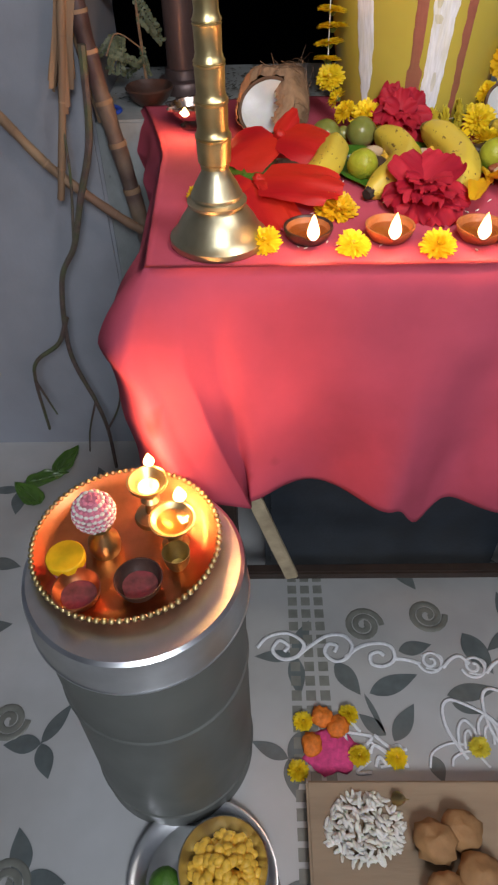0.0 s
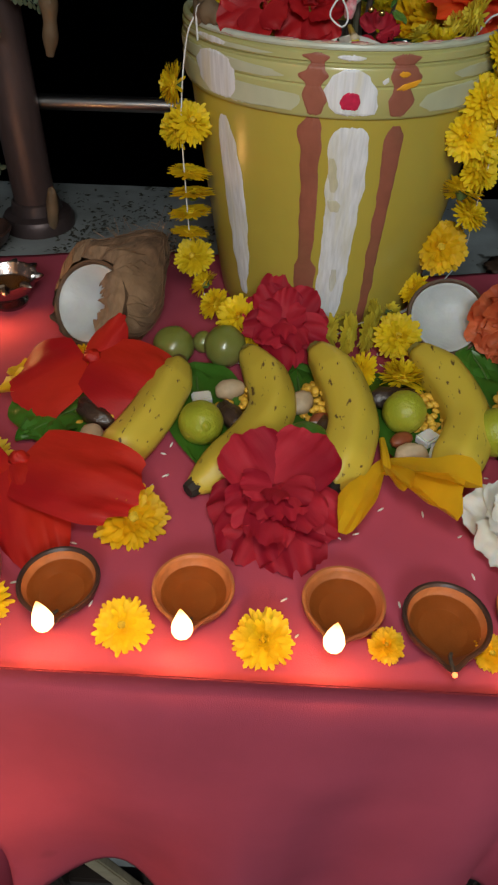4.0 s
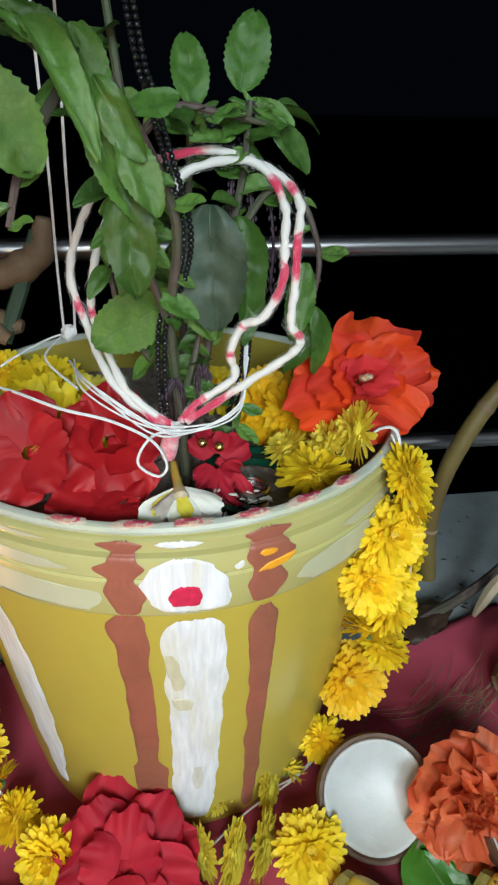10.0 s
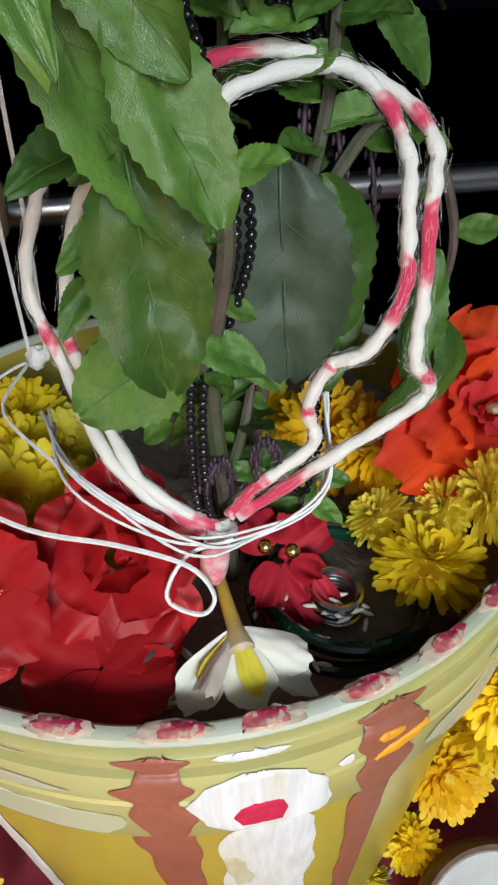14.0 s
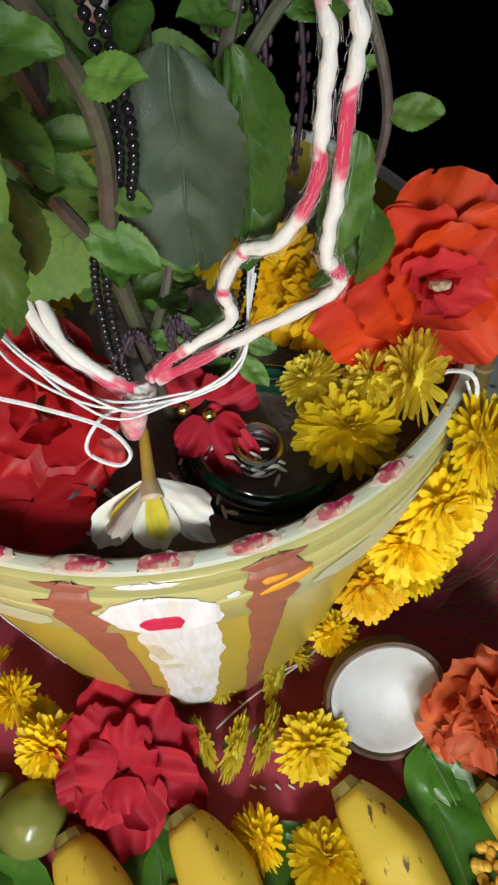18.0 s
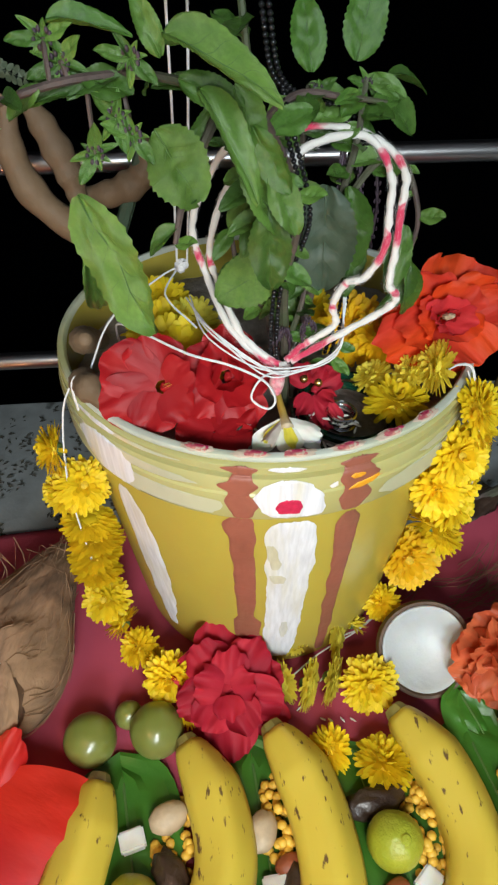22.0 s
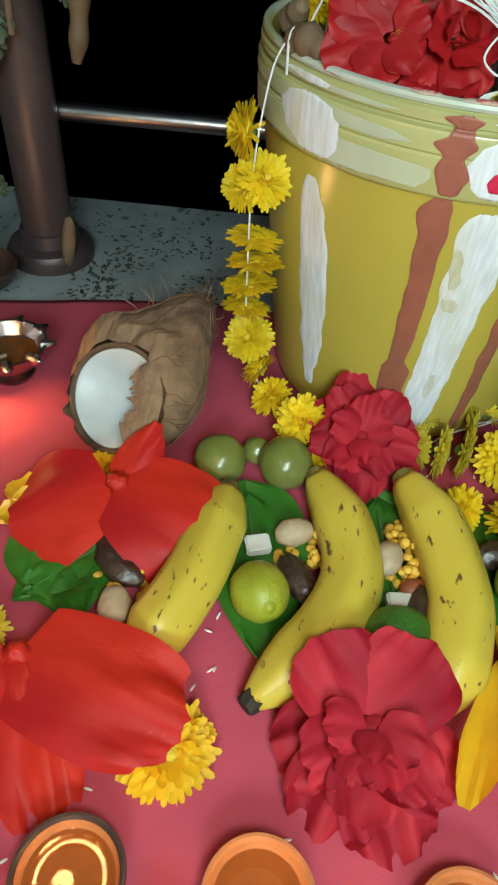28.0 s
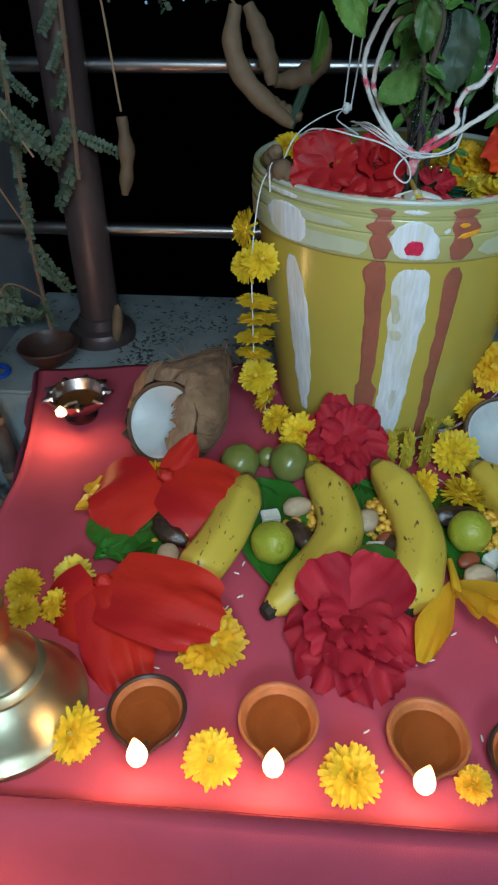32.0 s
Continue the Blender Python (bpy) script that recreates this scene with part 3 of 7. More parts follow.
def cloth_shape():
    """The top sheet and one hanging skirt round its left, front and right edges."""
    s = Shape()

    def left_x(y):
        return -0.037 - 0.012 * min(1, max(0, (y - 0.75) / 0.3)) - 0.055 * max(0, (y - 1.08) / 0.25) ** 1.3

    def right_x(y):
        return 0.70

    def back_y(x):
        return 1.335 + 0.02 * math.sin(x * 9) + 0.035 * max(0, (x - 0.5) / 0.2)

    def height(x, y):
        h = 0.0012 * noise.noise((x * 9, y * 9, 0)) + 0.0006 * noise.noise((x * 31, y * 23, 4))
        h += 0.004 * max(0, 1 - ((x - 0.60 - (y - 1.2) * 0.8) / 0.02) ** 2) * (1 if y > 1.12 and x > 0.5 else 0)
        return TOP + h

    nu, nv = 90, 70

    def top(u, v):
        x0 = left_x(0.746 + v * 0.59)
        x = x0 + (right_x(0) - x0) * u
        y = 0.746 + (back_y(x) - 0.746) * v
        return (x, y, height(x, y))
    s.join(grid(top, nu, nv))

    # skirt: hangs from the sheet's left, front and right edges
    rim = [(0.35 * k / nv, top(0, 1 - k / nv), Vector((-1, 0, 0))) for k in range(nv)]
    rim += [(0.35 + 0.45 * k / nu, top(k / nu, 0), Vector((0, -1, 0))) for k in range(nu)]
    rim += [(0.80 + 0.20 * k / nv, top(1, k / nv), Vector((1, 0, 0))) for k in range(nv + 1)]
    hem = [(0.0, 0.60), (0.2, 0.53), (0.30, 0.52), (0.345, 0.51), (0.385, 0.405), (0.42, 0.436), (0.46, 0.440), (0.545, 0.450), (0.574, 0.404), (0.600, 0.452), (0.66, 0.428), (0.70, 0.430), (0.74, 0.41), (0.80, 0.37), (0.9, 0.44), (1.0, 0.52)]
    count = len(rim) - 1

    def skirt(u, v):
        k = int(round(u * count))
        q, p, n = rim[k]
        p = Vector(p)
        if v == 0:
            return p
        n = (rim[max(0, k - 4)][2] + n + rim[min(count, k + 4)][2]).normalized()
        h = 0
        while h < len(hem) - 2 and hem[h + 1][0] < q:
            h += 1
        (q0, z0), (q1, z1) = hem[h], hem[h + 1]
        t = (q - q0) / (q1 - q0)
        t = t * t * (3 - 2 * t)
        drop = (TOP - (z0 + (z1 - z0) * t)) * v
        fold = 0.5 + 0.5 * math.sin(q * 62 + 1.1 * math.sin(q * 17))
        deep = 0.5 + 0.5 * math.sin(q * 23 + 0.8)
        outward = 0.010 * min(1, v * 12) ** 0.5 + v * (0.008 + 0.032 * fold + 0.046 * deep + 0.012 * max(0, 1 - abs(q - 0.576) / 0.03))
        outward += v * (0.014 * math.sin(v * 4 + q * 66) + 0.012 * noise.noise((q * 14 + v * 2.2, v * 3, 1)))
        corner = max(0, 1 - abs(q - 0.35) / 0.05)
        outward += corner * 0.055 * math.sin(min(1, v * 2.4) * math.pi * 0.62)
        tuck = max(0, (v - 0.30) / 0.70) * min(1, max(0, (0.43 - q) / 0.07))
        p = p + n * outward
        p.x += 0.085 * tuck
        p.x += 0.012 * v * math.sin(q * 40)
        p.z = TOP - drop - 0.004 * min(1, v * 20)
        return p
    s.join(grid(skirt, count, 36))
    bm = bmesh.new()
    verts = [bm.verts.new(p) for p in s.v]
    for f in s.f:
        bm.faces.new([verts[k] for k in f])
    bmesh.ops.remove_doubles(bm, verts=bm.verts[:], dist=0.00005)
    bm.verts.index_update()
    joined = Shape()
    joined.add([v.co for v in bm.verts], [[v.index for v in f.verts] for f in bm.faces])
    bm.free()
    return joined


tablecloth = solid("tablecloth", cloth_shape(), CLOTH, "maroon-red cotton tablecloth with a wavy hanging hem", "tablecloth", sharp=None)
mod = tablecloth.modifiers.new("thickness", "SOLIDIFY")
mod.thickness, mod.offset = 0.0012, -1

# ---- flowers ----
def ray_petal(L, W, rise, curl):
    """A narrow channelled petal from the origin along x."""
    s = Shape()
    n = 5
    for i in range(n + 1):
        u = i / n
        w = W * (0.40 + 0.60 * math.sin(min(1, u * 1.3) * math.pi / 2)) * (1 if u < 0.9 else 0.72)
        z = rise * u + curl * u * u
        for v in (-1, 0, 1):
            s.v.append((L * u - (0.05 * L if abs(v) and u == 1 else 0), w * v, z + (0.22 * w if v else 0)))
    for i in range(n):
        for j in range(2):
            a = i * 3 + j
            s.f.append((a, a + 3, a + 4, a + 1))
    return s


def mum_shape(R, seed, full=1.0, flat=0.0):
    """A chrysanthemum head: rings of ray petals from the rim to the heart."""
    r = random.Random(seed)
    s = Shape()
    rings = [(1.0, 32, -8), (0.98, 31, 4), (0.93, 30, 15), (0.84, 27, 26), (0.72, 23, 38), (0.56, 18, 52), (0.40, 12, 68)]
    for k, (length, n, rise) in enumerate(rings):
        n = int(n * full)
        for i in range(n):
            L = R * length * r.uniform(0.84, 1.08)
            a = 2 * math.pi * (i + r.uniform(-0.3, 0.3)) / n + k * 0.4
            e = radians(rise * (1 - flat) + r.uniform(-9, 9) * (1 - 0.75 * flat))
            p = ray_petal(L, R * r.uniform(0.07, 0.10), 0, R * r.uniform(-0.16, 0.22) * (1 - flat))
            m = Matrix.Rotation(a, 4, "Z") @ Matrix.Translation((R * 0.05, 0, R * 0.05 * k * (1 - 0.3 * flat))) @ Matrix.Rotation(-e, 4, "Y") @ Matrix.Rotation(r.uniform(-0.3, 0.3), 4, "X")
            s.join(p, m)
    s.join(lathe([(R * 0.5, R * 0.02), (R * 0.52, R * 0.10), (R * 0.40, R * 0.26), (R * 0.2, R * 0.36), (0.0, R * 0.38)], 14))
    return s


MUMS = {}
for key, mat in (("yellow", MUM), ("lemon", MUMPALE), ("golden", MUMDEEP)):
    for k in range(3):
        me = mum_shape(0.024, k * 11 + len(key), 1.0 if key != "golden" else 1.25, 0.15 * k).mesh("mum_petals")
        me.materials.append(mat)
        MUMS[key, k] = me
    me = Shape().join(mum_shape(0.024, 77, 1.0, 0.75), Matrix.Diagonal((1, 1, 0.75, 1))).mesh("flat_mum_petals")
    me.materials.append(mat)
    MUMS[key, "flat"] = me
HEART = ball(0.0042, 0.0042, 0.004, 12, 8, 0.2).mesh("mum_heart")
HEART.materials.append(MUMHEART)
CUP = lathe([(0.0, -0.008), (0.0035, -0.007), (0.007, -0.002), (0.0085, 0.002), (0.0, 0.002)], 12).mesh("mum_calyx")
CUP.materials.append(CALYX)
mum_count = 0


def mum(place, axis=(0, -0.25, 1), size=1.0, key="yellow", spin=None, parent=None, group="loose yellow flowers on the cloth", label=None, flat=False):
    """A chrysanthemum: a thing of its own on the cloth, or a part of a garland."""
    global mum_count
    mum_count += 1
    m = facing(place, axis, spin if spin is not None else mum_count * 47, size)
    me = MUMS[key, "flat" if flat else mum_count % 3]
    if parent is None:
        ob = thing("chrysanthemum", label or {"yellow": "bright yellow chrysanthemum lying on the red cloth", "lemon": "lemon-yellow chrysanthemum lying on the red cloth", "golden": "golden-yellow chrysanthemum lying on the red cloth"}[key], "flower", group, m)
        part("petals", me, None, ob)
    else:
        ob = part("chrysanthemum", me, None, parent, m=m)
    part("heart", HEART, None, ob, m=Matrix.Translation((0, 0, 0.0015 if flat else 0.007)))
    part("calyx", CUP, None, ob)
    return ob


def broad_petal(L, W, cup=0.1, curl=0.1, ruffle=0.05, seed=0, nu=13, nv=16, waist=0.36, notch=0.0, rounded=0.20, ragged=0.035):
    """A broad petal along x with a wavy outer edge."""
    def at(u, v):
        c = v * 2 - 1
        w = W * 0.5 * (0.12 + 0.88 * u ** waist) * (1 - 0.22 * u ** 5)
        r = L * u * (1 - rounded * c * c * u - notch * math.exp(-c * c * 18) * u + u * (0.07 * noise.noise((c * 2.6, seed * 2.3, 5)) + ragged * noise.noise((c * 8, seed * 1.1, 8)) * (1 if ragged < 0.05 else 0.5 + 0.5 * math.sin(c * 26 + seed))))
        wave = noise.noise((c * 2.1 + seed * 3.7, u * 1.5, seed)) + 0.5 * math.sin(7 * c + seed * 2)
        fine = noise.noise((c * 3.5 + seed, u * 4, seed * 1.3))
        frill = math.sin(17 * c + seed * 5 + 2 * noise.noise((c * 3, seed, 0))) * max(0, (u - 0.45) / 0.55) ** 2
        z = curl * L * u * u + cup * L * c * c * u + ruffle * L * u * u * wave + 0.05 * L * fine * u + (0.012 + ruffle * 0.18) * L * frill - 0.006 * L * math.exp(-(c / 0.1) ** 2) * u
        return (r, w * c, z)
    return grid(at, nu, nv)


def hibiscus(name, label, place, axis, spin, L, mat, petals=5, W=None, cup=0.12, curl=0.1, ruffle=0.08, layers=1, pistil=True, tilt=12, seed=0, throat=None, given=None, waist=0.36, rounded=0.20, ragged=0.035):
    ob = thing(name, label, "flower", m=facing(place, axis, spin))
    r = random.Random(seed)
    for k, (a, length, width, rise, bend) in enumerate(given or ()):
        me = broad_petal(length, width, cup, bend, ruffle, seed + k * 1.9, waist=waist, rounded=rounded, ragged=ragged)
        part("petal", me, mat, ob, m=Matrix.Rotation(radians(a), 4, "Z") @ Matrix.Translation((0.004, 0, 0.0012 * k)) @ Matrix.Rotation(-radians(rise), 4, "Y"), sharp=None)
    for k in range(0 if given else layers):
        f = 1 - 0.24 * k
        for i in range(petals):
            me = broad_petal(L * f * r.uniform(0.9, 1.08), (W or L * 0.95) * f, cup, curl * (1 + k), ruffle * (1 + 0.5 * k), seed + i * 1.7 + k * 9)
            a = 2 * math.pi * (i + 0.5 * k + r.uniform(-0.12, 0.12)) / petals
            m = Matrix.Rotation(a, 4, "Z") @ Matrix.Translation((L * 0.03, 0, L * 0.03 * k + 0.0008 * i)) @ Matrix.Rotation(-radians(tilt + 22 * k + r.uniform(-6, 6)), 4, "Y") @ Matrix.Rotation(radians(r.uniform(-10, 10)), 4, "X")
            part("petal", me, mat, ob, m=m, sharp=None)
    if given:
        part("heart", ball(L * 0.17, L * 0.15, L * 0.13, 16, 10, 0.5, seed), mat, ob, m=Matrix.Translation((0.003, 0, L * 0.07)), sharp=None)
    if pistil:
        part("pistil", tube([(0, 0, 0), (0.1 * L, 0, 0.25 * L), (0.28 * L, 0.05 * L, 0.42 * L)], lambda u: L * 0.03 * (1 - 0.4 * u), 8), throat or mat, ob, "red pistil")
        dots = Shape()
        for i in range(22):
            t = 0.5 + 0.5 * i / 22
            a = i * 2.4
            q = Vector((0.28 * L * t ** 1.3, 0.05 * L * t, 0.42 * L * t)) + Vector((math.cos(a), math.sin(a), 0.2)) * L * 0.045
            dots.join(ball(L * 0.013, L * 0.013, L * 0.013, 6, 4), Matrix.Translation(q))
        part("anthers", dots, POLLEN, ob)
    return ob


# front rows
for x, y, size, key in ((0.102, 0.789, 0.88, "yellow"), (0.206, 0.778, 0.86, "yellow"), (0.305, 0.772, 0.90, "yellow"), (0.390, 0.774, 0.52, "golden"), (0.462, 0.772, 0.54, "golden"), (0.56, 0.775, 0.8, "yellow"),
                        (0.016, 0.925, 0.72, "yellow"), (0.058, 0.940, 0.80, "lemon"), (0.056, 0.905, 0.72, "yellow"), (0.026, 0.897, 0.62, "yellow")):
    mum((x, y, TOP + 0.006), (rnd.uniform(-0.2, 0.2), -0.3 + rnd.uniform(-0.2, 0.1), 1), size, key)
mum((0.194, 0.877, TOP + 0.004), (0.35, -0.5, 1), 1.28, "golden", label="large golden chrysanthemum half under a red hibiscus")

hibiscus("hibiscus", "scarlet hibiscus with one broad smooth petal lying open", (0.093, 0.915, TOP + 0.028), (-0.05, -0.2, 1), 0, 0.050, SCARLET, cup=-0.06, ruffle=0.05, seed=3, pistil=False, waist=0.10, rounded=0.16, throat=CRIMSON,
         given=((-66, 0.096, 0.062, -6, 0.0), (216, 0.054, 0.072, -12, -0.22), (-16, 0.108, 0.086, 13, -0.20), (-64, 0.024, 0.016, 26, -0.4)))
hibiscus("hibiscus", "crimson double hibiscus with a frilled lower half on the cloth", (0.311, 0.896, TOP + 0.022), (0, -0.22, 1), 0, 0.054, CRIMSON, cup=0.05, ruffle=0.15, seed=5, pistil=False, waist=0.20, rounded=0.16, ragged=0.055,
         given=((200, 0.054, 0.058, 0, -0.12), (242, 0.062, 0.064, 0, -0.16), (286, 0.066, 0.064, 0, -0.16), (332, 0.056, 0.060, 0, -0.12), (126, 0.054, 0.070, 22, -0.14), (52, 0.058, 0.070, 20, -0.14),
                (216, 0.042, 0.046, 14, -0.14), (262, 0.050, 0.046, 14, -0.12), (312, 0.044, 0.048, 15, -0.14), (238, 0.032, 0.036, 24, -0.12), (288, 0.033, 0.038, 26, -0.14), (336, 0.028, 0.036, 22, -0.10), (190, 0.026, 0.034, 20, -0.10), (264, 0.020, 0.026, 36, -0.1)))
hibiscus("hibiscus", "dark crimson crumpled hibiscus leaning on the bucket", (0.313, 1.134, TOP + 0.030), (0, -0.7, 1), 10, 0.055, CRIMSON, cup=0.05, ruffle=0.20, seed=8, pistil=False, waist=0.24, rounded=0.24, ragged=0.10,
         given=((4, 0.044, 0.058, 4, -0.06), (76, 0.058, 0.066, 8, 0.02), (148, 0.045, 0.058, 4, -0.06), (232, 0.060, 0.066, -2, -0.12), (296, 0.062, 0.066, -2, -0.12), (38, 0.046, 0.046, 14, -0.06), (112, 0.044, 0.046, 16, -0.10), (262, 0.052, 0.050, 10, -0.08), (186, 0.040, 0.044, 12, -0.08), (330, 0.044, 0.046, 14, -0.12), (222, 0.034, 0.040, 24, -0.10), (292, 0.036, 0.036, 26, -0.16), (70, 0.032, 0.036, 26, -0.10), (10, 0.022, 0.034, 30, -0.12), (150, 0.026, 0.036, 32, -0.20), (262, 0.020, 0.030, 40, -0.2)))
hibiscus("hibiscus", "orange-red hibiscus with two folded fans of petals", (0.124, 1.052, TOP + 0.036), (0.0, -0.25, 1), 0, 0.050, SCARLET, cup=-0.16, ruffle=0.06, seed=12, pistil=False, waist=0.22, rounded=0.30,
         given=((62, 0.054, 0.036, 20, -0.12), (206, 0.074, 0.104, 8, -0.32), (-26, 0.092, 0.104, 16, -0.30)))
lily = thing("yellow_blossom", "golden blossom half under the orange-red hibiscus", "flower", m=facing((0.078, 1.036, TOP + 0.012), (0, 0, 1)))
for k, (a, L, W, e) in enumerate(((150, 0.046, 0.034, 8), (196, 0.044, 0.030, 5), (168, 0.034, 0.030, 14))):
    part("petal", broad_petal(L, W, 0.20, -0.08, 0.05, k * 1.7, 10, 10, 0.5), YELLOWPETAL, lily, m=Matrix.Rotation(radians(a), 4, "Z") @ Matrix.Rotation(radians(-e), 4, "Y"))
mum((0.105, 1.085, TOP + 0.009), (-0.3, -0.2, 1), 0.8, "golden")

yellow_flower = thing("canna_flower", "golden-yellow canna flower with long petals on the cloth", "flower", m=facing((0.406, 0.956, TOP + 0.010), (0, 0, 1)))
for k, (a, L, W, e) in enumerate(((-114, 0.108, 0.034, 6), (-66, 0.108, 0.046, 17), (-50, 0.104, 0.042, 24), (-84, 0.070, 0.026, 22))):
    part("petal", broad_petal(L, W, 0.16, 0.0, 0.03, k * 2.1, 12, 8, 0.75), YELLOWPETAL, yellow_flower, m=Matrix.Rotation(radians(a), 4, "Z") @ Matrix.Rotation(radians(-e), 4, "Y"))
part("stem", tube([(0, 0.022, 0.004), (0, 0, 0.006), (0, -0.02, 0.004)], lambda u: 0.0028 + 0.002 * u, 8), YELLOWPETAL, yellow_flower)
hibiscus("white_flower", "cream-white crumpled flower lying on the cloth", (0.500, 0.880, TOP + 0.010), (0.1, -0.3, 1), 15, 0.044, WHITEPETAL, 5, 0.054, 0.15, 0.05, 0.06, layers=2, pistil=False, tilt=8, seed=21)

# ---- clay lamps in front ----
def flame_shape(h, w):
    prof = [(0.0, 0.0), (0.5, 0.06), (0.9, 0.2), (1.0, 0.32), (0.86, 0.48), (0.6, 0.66), (0.32, 0.84), (0.1, 0.96), (0.0, 1.0)]
    return lathe([(r * w, z * h) for r, z in prof], 12)


def clay_lamp(place, R, turn, lit=True, sooty=False, power=0.05, label="terracotta oil lamp with a burning wick on the cloth"):
    ob = thing("clay_lamp", label, "oil lamp", "row of clay lamps", Matrix.Translation(place) @ Matrix.Rotation(radians(turn), 4, "Z"))
    H = R * 0.62
    prof = [(0.0, 0.0), (0.55, 0.0), (0.72, 0.12), (0.92, 0.55), (1.0, 0.92), (0.99, 1.0), (0.93, 1.0), (0.88, 0.9), (0.78, 0.5), (0.55, 0.2), (0.0, 0.14)]

    def at(u, v, first=0, rows=10):
        r, z = prof[first + int(round(v * rows))]
        a = 2 * math.pi * u - math.pi
        b = a + math.pi / 2
        b = math.atan2(math.sin(b), math.cos(b))
        spout = math.exp(-(b / 0.30) ** 2) * max(0, z - 0.3) * 0.5
        return (R * r * math.cos(a) * (1 - 0.15 * spout), R * r * math.sin(a) * (1 + spout * 1.0), H * z * (1 - 0.12 * spout))
    part("bowl", grid(lambda u, v: at(u, v, 0, 7), 48, 7, wrap_u=True), SOOT if sooty else CLAY, ob)
    part("inside", grid(lambda u, v: at(u, v, 7, 3), 48, 3, wrap_u=True), CLAY, ob, "orange-brown inner face")
    part("oil", lathe([(R * 0.80, H * 0.572), (R * 0.77, H * 0.56), (R * 0.5, H * 0.56), (0.0, H * 0.56)], 40), OIL, ob, "still clear oil")
    part("wick", tube([(0.002, -R * 0.72, H * 0.58), (0, -R * 0.9, H * 0.76), (0, -R * 1.25, H * 1.0), (0, -R * 1.40, H * 1.10)], 0.0013, 6), BURNTWICK, ob)
    tip = Vector((0, -R * 1.40, H * 1.08))
    if lit:
        part("flame", flame_shape(0.033, 0.0074), FLAMEGLOW, ob, "small bright flame", m=Matrix.Translation(tip))
        p = Matrix.Translation(place) @ Matrix.Rotation(radians(turn), 4, "Z") @ (tip + Vector((0, -0.008, 0.012)))
        lamp("flame_light", "POINT", p, power, FLAME, 0.006)
    else:
        part("ember", ball(0.002, 0.002, 0.002, 8, 6), EMBER, ob, m=Matrix.Translation(tip))
    return ob


clay_lamp((0.155, 0.806, TOP), 0.030, 4, True, True, FIRE, "sooty dark clay oil lamp burning on the cloth")
clay_lamp((0.253, 0.806, TOP), 0.030, -3, True, False, FIRE)
clay_lamp((0.361, 0.801, TOP), 0.030, -14, True, False, FIRE)
clay_lamp((0.432, 0.790, TOP), 0.031, -4, False, True, label="dark clay oil lamp with a dying ember")
clay_lamp((0.498, 0.800, TOP), 0.029, 5, True, False, FIRE)
clay_lamp((0.600, 0.803, TOP), 0.029, -5, True, False, FIRE)
clay_bowl = thing("clay_bowl", "empty dark clay bowl on the stone ledge", "bowl", m=Matrix.Translation((-0.100, 1.352, 0.772)))
part("bowl", lathe([(0.0, 0.0), (0.02, 0.0), (0.036, 0.014), (0.044, 0.030), (0.042, 0.032), (0.033, 0.017), (0.018, 0.006), (0.0, 0.005)], 36, 0.02), SOOT, clay_bowl)

# ---- bananas and the offerings on betel leaves ----
def banana(points, label, R=0.0165):
    pts = [(x, y, TOP + z) for x, y, z in points]
    ob = thing("banana", label, "banana", "row of bananas")

    def rad(u):
        return R * (0.50 + 0.50 * min(1, u / 0.20) ** 0.7) * (1 if u < 0.80 else max(0.34, 1 - ((u - 0.80) / 0.2) ** 1.7 * 0.66))
    body = tube(pts, rad, 20, 40)
    line = spline(pts, 40)
    for i in range(41):
        for k in range(20):
            p = Vector(body.v[i * 20 + k])
            f = 1 + 0.065 * math.cos(5 * 2 * math.pi * k / 20) + 0.02 * noise.noise((i * 0.2, k * 0.5, pts[0][0] * 40))
            body.v[i * 20 + k] = tuple(line[i] + (p - line[i]) * f)
    part("peel", body, BANANA, ob, sharp=None)
    a, b = Vector(pts[0]), Vector(pts[1])
    d = (a - b).normalized()
    part("stalk", tube([a - d * 0.004, a + d * 0.003, a + d * 0.007], lambda u: R * (0.52 - 0.16 * u), 8), BANANASTEM, ob)
    a, b = Vector(pts[-1]), Vector(pts[-2])
    d = (a - b).normalized()
    part("tip", tube([a - d * 0.003, a + d * 0.003, a + d * 0.006], lambda u: R * (0.40 - 0.1 * u), 8), BANANATIP, ob, "black dried tip")
    return ob


banana([(0.209, 1.066, 0.024), (0.203, 1.028, 0.021), (0.193, 0.988, 0.019), (0.179, 0.955, 0.017), (0.163, 0.928, 0.014)], "ripe yellow banana with small brown flecks", 0.0215)
banana([(0.279, 1.090, 0.024), (0.299, 1.046, 0.021), (0.303, 0.998, 0.019), (0.280, 0.949, 0.017), (0.241, 0.909, 0.012)], "ripe yellow banana with brown speckles and a black tip", 0.0222)
banana([(0.349, 1.094, 0.028), (0.370, 1.052, 0.024), (0.379, 0.998, 0.021), (0.372, 0.955, 0.018), (0.357, 0.914, 0.014)], "ripe yellow banana curving beside a green lime", 0.0230)
banana([(0.453, 1.100, 0.028), (0.477, 1.058, 0.024), (0.487, 1.004, 0.019), (0.472, 0.960, 0.017), (0.450, 0.930, 0.013)], "ripe yellow banana with a bruised brown stalk end", 0.0226)
banana([(0.545, 1.090, 0.024), (0.570, 1.055, 0.022), (0.590, 1.005, 0.019), (0.585, 0.955, 0.017), (0.560, 0.920, 0.013)], "ripe yellow banana at the end of the row", 0.0210)


